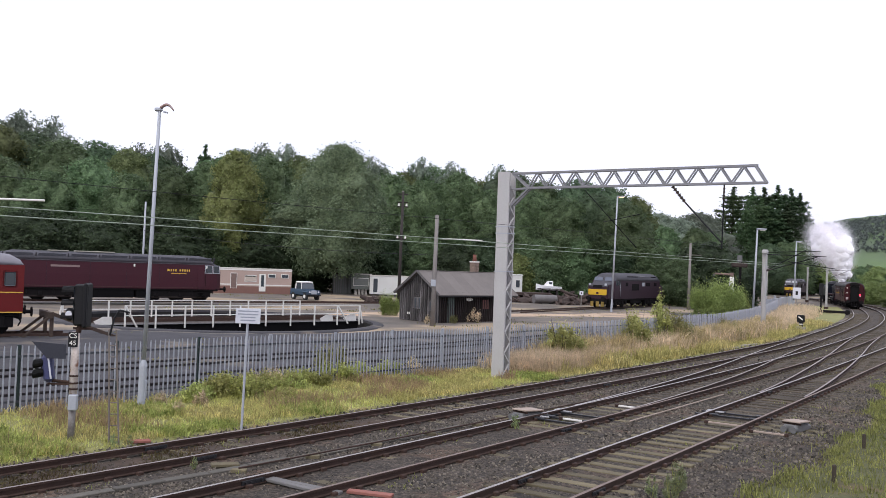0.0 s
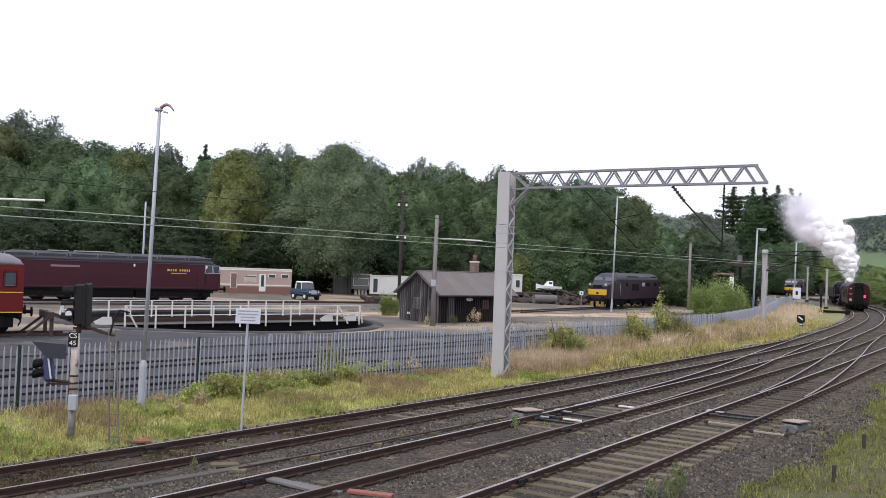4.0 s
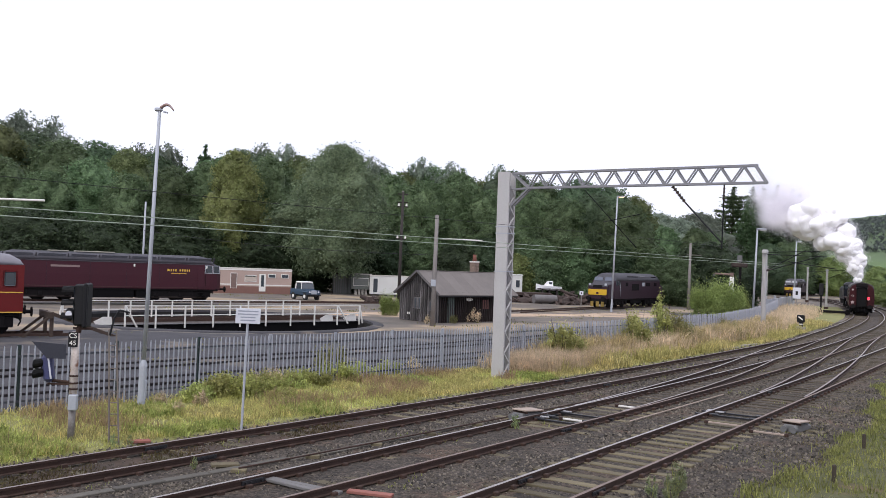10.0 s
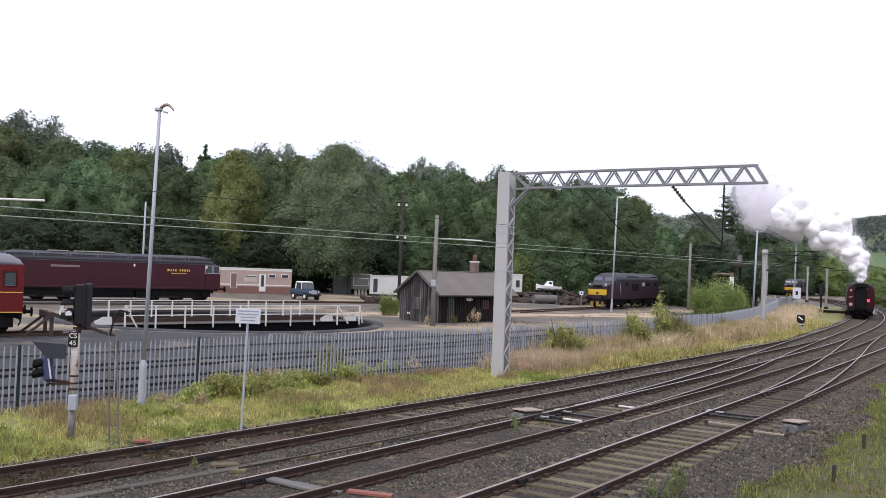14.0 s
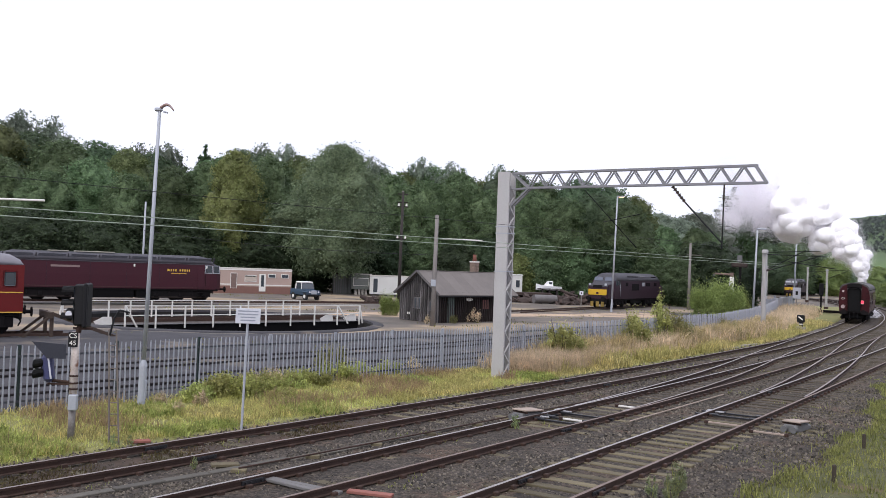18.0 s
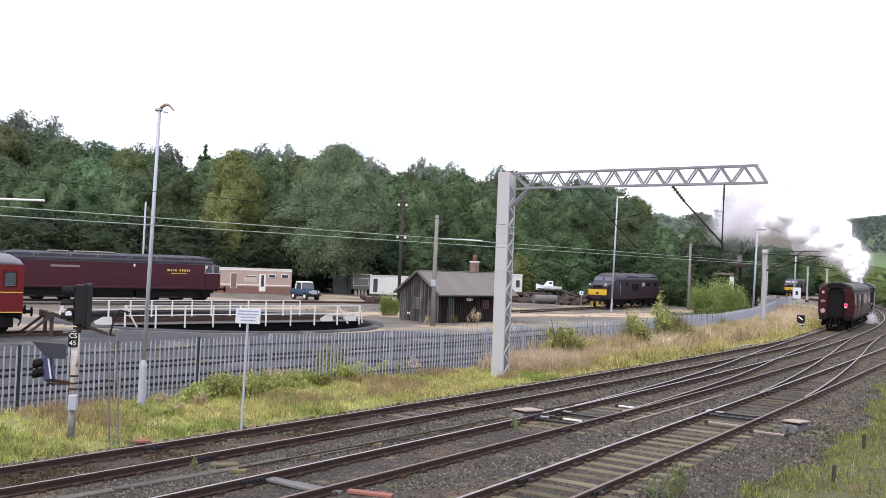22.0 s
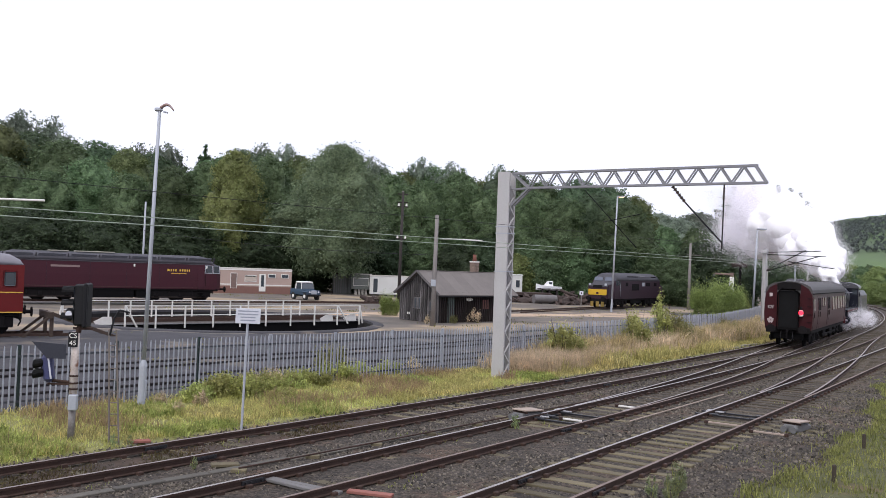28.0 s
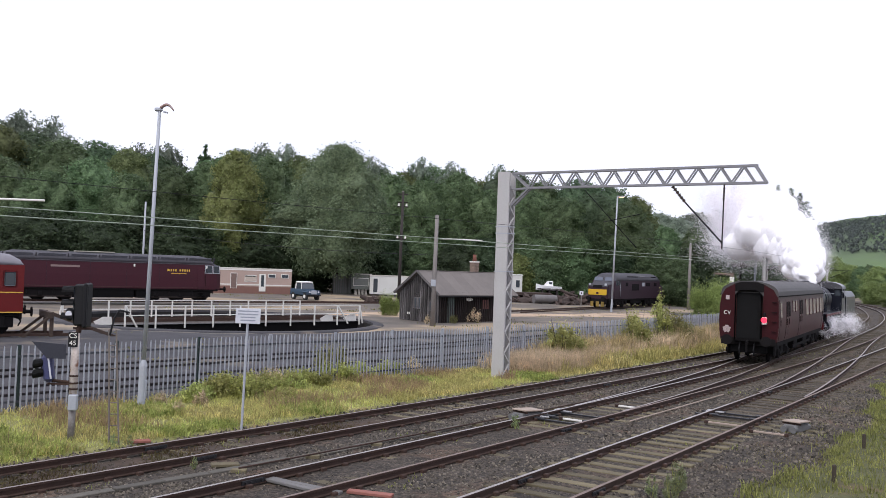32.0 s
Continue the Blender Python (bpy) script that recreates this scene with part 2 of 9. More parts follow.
M_FENCEPOST = surface("dark_green_steel", (0.03, 0.05, 0.045), (0.02, 0.03, 0.03), 0.6, 0.2, scale=2, fine=20, bump=0.1)
M_WIRE = surface("weathered_wire", (0.36, 0.42, 0.33), (0.27, 0.32, 0.25), 0.6, 0.1, bump=0)
M_PLOUGH = surface("dirty_yellow_paint", (0.30, 0.20, 0.04), (0.16, 0.11, 0.03), 0.7, scale=3, fine=20, bump=0.1)
M_SAND = surface("sandy_track", (0.50, 0.37, 0.26), (0.34, 0.25, 0.175), 0.95, scale=0.4, fine=5, amount=0.9, bump=0.4, third=(0.17, 0.14, 0.11), third_scale=0.25, third_at=0.55)
M_WHITE = surface("white_paint", (0.74, 0.73, 0.70), (0.58, 0.56, 0.52), 0.6, scale=2, fine=20, amount=0.6, bump=0.1)
M_BLACK = surface("black_paint", (0.016, 0.016, 0.018), (0.009, 0.009, 0.010), 0.55, spec=0.2, scale=2, fine=20, bump=0.1)
# near-black that holds the shade of the pit and of vehicle undersides
M_SHADE_BLACK = surface("shade_black", (0.007, 0.007, 0.008), (0.004, 0.004, 0.004), 0.9, spec=0.1, bump=0.2)
M_SOOT = surface("sooty_underframe", (0.014, 0.0125, 0.013), (0.007, 0.0065, 0.007), 0.85, spec=0.10, scale=1.5, fine=15, bump=0.3)
M_MAROON = surface("maroon_paint", (0.058, 0.012, 0.021), (0.036, 0.009, 0.015), 0.5, scale=0.6, fine=8, bump=0.03, spec=0.25)
M_MAROON_RED = surface("crimson_paint", (0.105, 0.011, 0.014), (0.07, 0.009, 0.011), 0.5, scale=0.8, fine=10, bump=0.03, spec=0.25)
M_RED_COACH = surface("bright_crimson_paint", (0.135, 0.011, 0.011), (0.095, 0.009, 0.010), 0.5, scale=0.8, fine=10, bump=0.03, spec=0.25)
M_ROOF = surface("grey_roof_paint", (0.085, 0.084, 0.096), (0.045, 0.043, 0.050), 0.7, spec=0.2, scale=0.8, fine=12, bump=0.1)
M_YELLOW = surface("warning_yellow_paint", (0.62, 0.39, 0.02), (0.40, 0.24, 0.015), 0.5, scale=1.5, fine=15, bump=0.05)
M_GOLD = surface("gold_lettering", (0.65, 0.42, 0.06), (0.5, 0.3, 0.04), 0.5, bump=0)
M_BARK = surface("bark", (0.07, 0.055, 0.042), (0.035, 0.028, 0.022), 0.95, scale=2, fine=20, bump=0.8)
M_LEAF_DARK = leafage("dark_leaves", (0.062, 0.097, 0.054), (0.116, 0.164, 0.089), 0.14)
M_LEAF_MID = leafage("green_leaves", (0.084, 0.132, 0.062), (0.148, 0.206, 0.102), 0.14)
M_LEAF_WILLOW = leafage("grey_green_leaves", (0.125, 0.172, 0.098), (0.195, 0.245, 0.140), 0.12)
M_LEAF_LIGHT = leafage("light_green_leaves", (0.165, 0.22, 0.075), (0.25, 0.30, 0.11))
M_LEAF_YELLOW = leafage("yellowing_leaves", (0.175, 0.21, 0.075), (0.25, 0.275, 0.105), 0.14)
# undergrowth leaves: the canopy's shade is put into this dark colour
M_LEAF_SHADED = leafage("canopy_shaded_leaves", (0.034, 0.052, 0.028), (0.070, 0.100, 0.050), 0.2)
M_LEAF_ASH = leafage("olive_leaves", (0.110, 0.140, 0.058), (0.175, 0.205, 0.085), 0.16)
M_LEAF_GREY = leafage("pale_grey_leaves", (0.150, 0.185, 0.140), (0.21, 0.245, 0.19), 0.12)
M_LEAF_FIR_GREEN = leafage("green_fir_needles", (0.054, 0.094, 0.044), (0.096, 0.144, 0.066), 0.25)
M_LEAF_FIR = leafage("fir_needles", (0.036, 0.066, 0.034), (0.068, 0.104, 0.050), 0.25)
M_LEAF_BRAMBLE = leafage("bramble_leaves", (0.34, 0.38, 0.11), (0.50, 0.49, 0.18))
M_LEAF_BUSH = leafage("dull_bush_leaves", (0.21, 0.225, 0.085), (0.33, 0.31, 0.125))
M_LEAF_SALLOW = leafage("yellow_green_bush_leaves", (0.29, 0.30, 0.10), (0.40, 0.37, 0.15), 0.15)
M_LEAF_WEED = leafage("weed_leaves", (0.25, 0.30, 0.15), (0.37, 0.42, 0.22), 0.2)
M_LEAF_BUDDLEIA = leafage("yellow_green_leaves", (0.23, 0.31, 0.09), (0.34, 0.41, 0.14), 0.2)
M_STRAW = leafage("dry_grass", (0.74, 0.60, 0.43), (0.60, 0.48, 0.31), 0.3, 0.8)
M_BLADE = leafage("grass_blades", (0.37, 0.355, 0.12), (0.58, 0.49, 0.22), 0.35, 0.7)
M_BANK_BLADE = leafage("bank_grass_blades", (0.165, 0.180, 0.052), (0.25, 0.235, 0.085), 0.3, 0.7)
M_LUSH_BLADE = leafage("lush_grass_blades", (0.25, 0.285, 0.075), (0.36, 0.37, 0.115), 0.25, 0.7)
M_BANK_GROUND = surface("grassy_bank", (0.095, 0.098, 0.035), (0.055, 0.054, 0.023), 0.95, scale=0.8, fine=9, amount=0.9, bump=0.7, third=(0.14, 0.095, 0.055), third_scale=0.5, third_at=0.55)
M_PURPLE = surface("purple_maroon_paint", (0.034, 0.014, 0.024), (0.020, 0.010, 0.016), 0.5, scale=0.7, fine=8, bump=0.03, spec=0.25)
M_DARK_GLASS = glass("dark_window_glass")
# ---- ground, ballast bed and verges ----
PIT = Vector((-14.6, 63.0))


def lie(x, y):
    """The height of the ground."""
    z = -0.22 + 0.05 * noise.noise((x * 0.11, y * 0.11, 3.0)) + 0.03 * noise.noise((x * 0.5, y * 0.5, 8.0))
    d = (Vector((x, y)) - PIT).length
    z -= 1.6 * ease((10.5 - d) / 0.9)
    far = ease((math.hypot(x, y) - 170) / 400)
    return z - 0.6 * far


def ground_sheet():
    def steps(lo, hi, fine):
        near = np.arange(lo, hi + 1e-6, fine)
        out = np.array([6, 15, 30, 60, 120, 250, 500, 1100, 2600.0])
        return np.concatenate((lo - out[::-1], near, hi + out))
    xs, ys = steps(-48, 72, 1.0), steps(-24, 176, 1.0)
    nx = len(xs)
    verts = [(x, y, lie(x, y)) for y in ys for x in xs]
    faces = [(j * nx + i, j * nx + i + 1, (j + 1) * nx + i + 1, (j + 1) * nx + i) for j in range(len(ys) - 1) for i in range(nx - 1)]
    me = raw_mesh("ground", verts, faces, M_DIRT)
    for p in me.polygons:
        p.use_smooth = True
    return tagged(new("ground", me), "dusty brown yard ground with dry patches", "ground", kind="structure")


ground_sheet()


def bed(name, left, right, lo, hi, material, z, label, category, step=1.0, crown=0.0, cross=10):
    """A sheet between two lines that run beside the tracks."""
    verts, faces = [], []
    us = np.arange(lo, hi + 1e-6, step)
    for u in us:
        a, b = left(u), right(u)
        for k in range(cross + 1):
            share = 0.0 if k == 0 else (1.0 if k == cross else (k - 0.8) / (cross - 1.6))
            v = a + (b - a) * share
            p = plan(u, v)
            rim = min(k, cross - k) / cross
            bumpy = 0.035 * noise.noise((p.x * 0.8, p.y * 0.8, 1.0))
            verts.append((p.x, p.y, z + crown * ease(rim * 4) + bumpy - (0.25 if k in (0, cross) else 0)))
    n = cross + 1
    for j in range(len(us) - 1):
        for k in range(cross):
            a = j * n + k
            faces.append((a, a + 1, a + n + 1, a + n))
    me = raw_mesh(name, verts, faces, material)
    for p in me.polygons:
        p.use_smooth = True
    return tagged(new(name, me), label, category, kind="structure")


def edge_left(u):
    k = ease((u - 58) / 12)
    return (line_a(u) - 1.9) * (1 - k) + (line_d(u) - 1.9) * k


def edge_right(u):
    return line_c(u) + 5.2 if u < 75 else line_b(u) + 8.0


FENCE = [(-20.5, 14.0), (-11.4, 23.6), (-8.1, 27.4), (-5.6, 30.4), (-2.5, 33.7), (1.7, 38.3), (7.3, 45.4), (18.2, 61.0), (27.4, 80.0), (36.5, 102.0), (46.0, 130.0)]


def along_fence(d):
    """The point d metres along the fence, and its way."""
    for (ax, ay), (bx, by) in zip(FENCE[:-1], FENCE[1:]):
        s = math.hypot(bx - ax, by - ay)
        if d <= s or (bx, by) == FENCE[-1]:
            return Vector((ax + (bx - ax) * d / s, ay + (by - ay) * d / s, 0)), Vector(((bx - ax) / s, (by - ay) / s, 0))
        d -= s


def fence_v(u):
    pts = [(x * ALONG.x + y * ALONG.y, x * ACROSS.x + y * ACROSS.y) for x, y in FENCE]
    for (a, va), (b, vb) in zip(pts[:-1], pts[1:]):
        if u <= b:
            return va + (vb - va) * (u - a) / (b - a)
    return pts[-1][1] - (u - pts[-1][0]) * 0.3


bed("ballast_bed", edge_left, edge_right, -4, 190, M_BALLAST, -0.22, "grey crushed stone ballast with dirt and weeds", "ballast", crown=0.05, cross=24)
def cinder_edge(u):
    """The cinder reaches from the fence to the rim of the pit."""
    w = 9.0 + 17.0 * ease((51 - u) / 9) + 1.5 * math.sin(u * 0.35)
    k = 11.7 ** 2 - (u - 43.44) ** 2
    rim = -47.9 + math.sqrt(k) if k > 0 else -99
    return max(fence_v(u) - w, rim)


def bank_edge(u):
    return max(float(np.interp(u, [-6, 18, 28, 38, 47, 53, 60], [-5.4, -5.3, -5.2, -6.4, -8.4, -9.3, -10.2])), line_c(u) + 2.0) + 0.2 * math.sin(u * 0.9) + 0.12 * math.sin(u * 2.3)


bed("track_earth", lambda u: line_a(u) - 0.66, lambda u: line_a(u) + 0.66, -2, 21, M_EARTH, -0.170, "brown weedy earth between the far rails", "ground", cross=4)
bed("cinder_ground", cinder_edge, lambda u: fence_v(u) + 0.2, -4, 130, M_CINDER, -0.165, "dark grey cinder ground behind the fence", "ground", cross=10)
bed("grass_verge", fence_v, lambda u: edge_left(u) + 0.3, -4, 150, M_GRASSLAND, -0.16, "rough grass verge between fence and track", "verge", cross=12)
bed("grass_bank", bank_edge, lambda u: 16 + 0 * u, -6, 58, M_BANK_GROUND, -0.125, "overgrown grass bank beside the track", "verge", cross=16)
# ---- tracks ----
def rail_ring(p, t, flip=1):
    """The section of a bullhead rail on its chair, head up at zero."""
    n = Vector((t.y, -t.x, 0))
    prof = [(-0.036, 0.0), (0.036, 0.0), (0.036, -0.04), (0.011, -0.052), (0.011, -0.12), (0.06, -0.135), (0.06, -0.15), (-0.06, -0.15), (-0.06, -0.135),
            (-0.011, -0.12), (-0.011, -0.052), (-0.036, -0.04)]
    return [p + n * x + Vector((0, 0, z)) for x, z in prof]


def rail(parent, line, side, lo, hi, top, step=1.5, name="rail", drop=0.0, sides=M_RAIL):
    bm = bmesh.new()
    us = np.linspace(lo, hi, max(2, int((hi - lo) / step) + 1))
    rings = []
    for u in us:
        p, t = on_line(line, u, side)
        p.z -= drop
        rings.append(rail_ring(p, t))
    loft(bm, rings)
    fix(bm)
    for f in bm.faces:
        if f.normal.z > 0.8 and f.calc_center_median().z > -0.01:
            f.material_index = 1
    return part(name, bm, [sides, top], parent)


def track(name, line, lo, hi, tops, label):
    t = thing(name, Matrix(), label, "railway track", "tracks", "structure")
    for side, top in zip((-0.7525, 0.7525), tops):
        rail(t, line, side, lo, hi, top, drop=0.003 if lo > 0 else 0.0)
    return t


TRACKS = [
    ("track_far", line_siding, -2, 70, (M_GREYTOP, M_GREYTOP), "rusty siding track on worn timber sleepers"),
    ("track_middle", line_b, -2, 200, (M_RAILTOP, M_DULLTOP), "running track with bright worn rails"),
    ("track_near", line_c, -2, 95, (M_RAILTOP, M_DULLTOP), "running track on mossy timber sleepers"),
    ("track_curve", line_d, 25.5, 200, (M_RAILTOP, M_GREYTOP), "curving track that leads to the points"),
    ("track_crossover", line_cross, 33.5, 74, (M_GREYTOP, M_GREYTOP), "crossover track between two lines"),
]
track_things = {}
for nm, ln, lo, hi, tops, lab in TRACKS:
    track_things[nm] = track(nm, ln, lo, hi, tops, lab)


def fishplates():
    """Bolted joints between rail lengths: a plate on each face of the rail with its four nuts."""
    for nm, ln, side, us in (("track_near", line_c, -0.7525, (16.1, 34.4)), ("track_near", line_c, 0.7525, (16.2, 34.5)), ("track_middle", line_b, 0.7525, (21.8, 40.1)),
                             ("track_middle", line_b, -0.7525, (12.4, 40.0)), ("track_far", line_siding, 0.7525, (13.2, 31.5)), ("track_far", line_siding, -0.7525, (13.1, 31.4))):
        for u in us:
            p, w = on_line(ln, u, side)
            bm = bmesh.new()
            for s in (-1, 1):
                box(bm, (0, s * 0.030, -0.085), (0.56, 0.035, 0.085), bevel=0.008)
                for k in (-0.2, -0.07, 0.07, 0.2):
                    rod(bm, (k, s * 0.045, -0.085), (k, s * 0.078, -0.085), 0.022, seg=6)
            part("fishplate", bm, M_SOOT_STEEL, track_things[nm], "dark greased rail joint plate").matrix_basis = pose(p.x, p.y, 0, 0, 0, bearing(w))


M_SOOT_STEEL = surface("greasy_black_steel", (0.018, 0.018, 0.022), (0.010, 0.010, 0.011), 0.5, scale=4, fine=30)
fishplates()


M_MACHINE_DARK = surface("dirty_dark_rail_side", (0.036, 0.030, 0.032), (0.018, 0.015, 0.016), 0.85)


def fence_sidings():
    """Two worn sidings that run along the inside of the fence."""
    def smooth_v(off):
        return lambda u: sum(fence_v(u + k) for k in (-9, -4.5, 0, 4.5, 9)) / 5 - off
    for off in (3.4, 7.6):
        t = thing("siding_track", Matrix(), "worn siding track along the inside of the fence", "railway track", "tracks", "structure")
        for side in (-0.7525, 0.7525):
            rail(t, smooth_v(off), side, 2, 58, M_RAILTOP, drop=0.085, sides=M_MACHINE_DARK)


fence_sidings()
# ---- palisade fence ----
FENCE_LEN = sum(math.hypot(b[0] - a[0], b[1] - a[1]) for a, b in zip(FENCE[:-1], FENCE[1:]))


def pale_mesh():
    """One pressed steel pale with a notched triple point."""
    bm = bmesh.new()
    h, w = 1.78, 0.049
    rings = []
    for z, k in ((0.05, 1), (h - 0.14, 1), (h, 0.28)):
        rings.append([(-w / 2 * k, 0.012, z), (-0.012 * k, -0.016, z), (0.012 * k, -0.016, z), (w / 2 * k, 0.012, z), (0.012 * k, -0.008, z), (-0.012 * k, -0.008, z)])
    loft(bm, rings)
    return mesh_of("pale", fix(bm), M_GALV)


M_FENCERAIL = surface("weathered_fence_rail", (0.075, 0.08, 0.092), (0.045, 0.048, 0.058), 0.7, 0.2, scale=2, fine=20)


def palisade():
    t = thing("palisade_fence", Matrix(), "galvanised steel palisade fence beside the rough grass", "fence")
    me = pale_mesh()
    d, count = 6.0, 0
    verts, faces = [], []
    rng = random.Random(5)
    while d < FENCE_LEN - 0.2:
        p, w = along_fence(d)
        rz = bearing(w)
        m = pose(p.x, p.y, lie(p.x, p.y) + rng.uniform(-0.012, 0.012), rng.uniform(-0.6, 0.6), rng.uniform(-0.7, 0.7), rz)
        if count < 300:
            piece("pale", me, t, m)
        else:
            k = len(verts)
            verts += [m @ v.co for v in me.vertices]
            faces += [[k + i for i in q.vertices] for q in me.polygons]
        count += 1
        d += 0.155
    far = new("far_pale", raw_mesh("far_pale", verts, faces, M_GALV))
    far.parent = t
    tagged(far, kind="stuff")
    d = 5.9
    posts = []
    k = 0
    while d < FENCE_LEN:
        p, w = along_fence(d)
        z = lie(p.x, p.y)
        bm = bmesh.new()
        n = Vector((-w.y, w.x, 0))
        q = p + n * 0.075
        box(bm, (q.x, q.y, z + 0.87), (0.10, 0.055, 1.86), Matrix.Rotation(radians(bearing(w)), 3, "Z"), 0.006)
        part("fence_post", bm, M_FENCEPOST if k in (3, 4, 5) else M_GALV, t, "dark green fence post" if k in (3, 4, 5) else "")
        posts.append((q, z, w))
        d += 2.75
        k += 1
    for (a, za, wa), (b, zb, wb) in zip(posts[:-1], posts[1:]):
        for h in (0.34, 1.50):
            bm = bmesh.new()
            n = Vector((wa.y, -wa.x, 0)) * 0.05
            beam(bm, a + n + Vector((0, 0, za + h)), b + n + Vector((0, 0, zb + h)), 0.012, 0.055)
            part("fence_rail", bm, M_FENCERAIL, t)
    return t


palisade()


# ---- overhead line structures ----
def lattice_side(bm, base, wx, wy, h, step, r):
    """Zigzag bars on a face between two corner angles."""
    z, k = 0.2, 0
    while z + step < h:
        a = base + wx * (0 if k % 2 == 0 else 1) + Vector((0, 0, z))
        b = base + wx * (1 if k % 2 == 0 else 0) + Vector((0, 0, z + step))
        beam(bm, a, b, r, r, wy)
        z += step
        k += 1


# the boom takes a darker grey than the mast
M_BOOM = surface("darker_truss_steel", (0.27, 0.27, 0.285), (0.17, 0.17, 0.185), 0.6, 0.15, scale=1.5, fine=20, bump=0.08)


def portal_mast(x, y, rz):
    t = thing("overhead_line_mast", pose(x, y, lie(x, y), 0, 0, rz), "grey lattice steel mast with a long truss boom", "mast")
    h = 7.89
    # local x runs out along the boom
    wx, wy = 0.52, 0.44
    for sx in (-1, 1):
        for sy in (-1, 1):
            bm = bmesh.new()
            box(bm, (sx * (wx / 2 - 0.04), sy * (wy / 2 - 0.03), h / 2), (0.08, 0.06, h), bevel=0.008)
            part("column", bm, M_MAST, t)
    for sy in (-1, 1):
        bm = bmesh.new()
        box(bm, (0, sy * (wy / 2 + 0.008), h / 2 + 0.03), (wx, 0.014, h - 0.06), bevel=0.004)
        part("web_plate", bm, M_MAST, t)
    for sx in (-1, 1):
        bm = bmesh.new()
        lattice_side(bm, Vector((sx * wx / 2, -wy / 2 + 0.03, 0)), Vector((0, wy - 0.06, 0)), Vector((1, 0, 0)), h - 0.1, 0.40, 0.045)
        part("lattice", bm, M_MAST, t)
    for z in (5.55, 5.8, 4.1):
        bm = bmesh.new()
        for s in (-1, 1):
            box(bm, (0, s * 0.245, z), (0.58, 0.014, 0.035))
            box(bm, (s * 0.285, 0, z), (0.014, 0.50, 0.035))
        part("band", bm, M_LAMPPOST, t)
    bm = bmesh.new()
    box(bm, (0, 0, 0.0), (0.6, 0.52, 0.2), bevel=0.03)
    part("footing", bm, M_CONCRETE, t)
    boom = part("boom", fix(box(bmesh.new(), (4.95, -0.10, h - 0.06), (9.3, 0.07, 0.07))), M_BOOM, t)
    L, zt, zb = 9.5, h - 0.06, h - 0.62
    for yy, z, x0, x1 in ((0.10, zt, 0.3, L), (-0.10, zb, 1.0, L + 0.36), (0.10, zb, 1.0, L + 0.36)):
        bm = bmesh.new()
        box(bm, ((x0 + x1) / 2, yy, z), (x1 - x0, 0.07, 0.07))
        part("chord", bm, M_BOOM, boom)
    for yy in (-0.10, 0.10):
        n = 11
        for i in range(n):
            xa, xb = 1.0 + (L - 1.0) * i / n, 1.0 + (L - 1.0) * (i + 1) / n
            xm = (xa + xb) / 2
            bm = bmesh.new()
            beam(bm, (xa, yy, zb), (xm, yy, zt), 0.045, 0.045, (0, 1, 0))
            beam(bm, (xm, yy, zt), (xb, yy, zb), 0.045, 0.045, (0, 1, 0))
            part("brace", bm, M_BOOM, boom)
        bm = bmesh.new()
        beam(bm, (L, yy, zt), (L + 0.36, yy, zb), 0.06, 0.06, (0, 1, 0))
        part("end_strut", bm, M_BOOM, boom)
        bm = bmesh.new()
        beam(bm, (0.3, yy, zt), (1.0, yy, zb), 0.055, 0.055, (0, 1, 0))
        beam(bm, (0.3, yy, zb - 0.65), (1.05, yy, zb), 0.06, 0.06, (0, 1, 0))
        beam(bm, (0.3, yy, zb - 0.05), (1.0, yy, zb), 0.05, 0.05, (0, 1, 0))
        part("knee_brace", bm, M_BOOM, boom)
    bm = bmesh.new()
    for i in range(12):
        xa = 1.0 + (L - 1.0) * i / 11
        beam(bm, (xa, -0.10, zb), (xa, 0.10, zb), 0.035, 0.035, (0, 0, 1))
    part("cross_bars", bm, M_BOOM, boom)
    return t, zb


MAST_AT = (2.35, 35.9)
BOOM_WAY = -36.6
portal, BOOM_Z = portal_mast(*MAST_AT, BOOM_WAY)


def insulator(bm, a, b, r=0.075, n=6):
    """A stack of sheds on a bar from a to b."""
    a, b = Vector(a), Vector(b)
    for i in range(n):
        p, q = a.lerp(b, i / n), a.lerp(b, (i + 0.55) / n)
        rod(bm, p, q, r, r * 0.45, 8)
    rod(bm, a, b, r * 0.35)
    return bm


M_PORCELAIN = surface("brown_porcelain", (0.06, 0.035, 0.03), (0.035, 0.025, 0.022), 0.25, bump=0)


def drop_tube(x, parent_pose):
    """The upright and the insulated stay that hold the wires under the boom."""
    t = thing("drop_bracket", parent_pose @ pose(x, 0, BOOM_Z), "dark insulated stay and drop tube under the boom", "wire bracket")
    bm = bmesh.new()
    rod(bm, (1.86, 0, 0), (1.84, 0, -2.15), 0.024)
    part("drop_tube", bm, M_BLACK, t)
    bm = bmesh.new()
    insulator(bm, (1.86, 0, -0.15), (1.855, 0, -0.6), 0.05, 4)
    part("insulator", bm, M_PORCELAIN, t)
    bm = bmesh.new()
    rod(bm, (0.55, 0, -0.62), (1.84, 0, -1.95), 0.028)
    part("stay", bm, M_BLACK, t)
    bm = bmesh.new()
    insulator(bm, (0.08, 0, -0.06), (0.55, 0, -0.62), 0.075, 6)
    part("insulator", bm, M_PORCELAIN, t)
    return t


BOOM_POSE = pose(*MAST_AT, lie(*MAST_AT), 0, 0, BOOM_WAY)
drop_tube(6.62, BOOM_POSE)


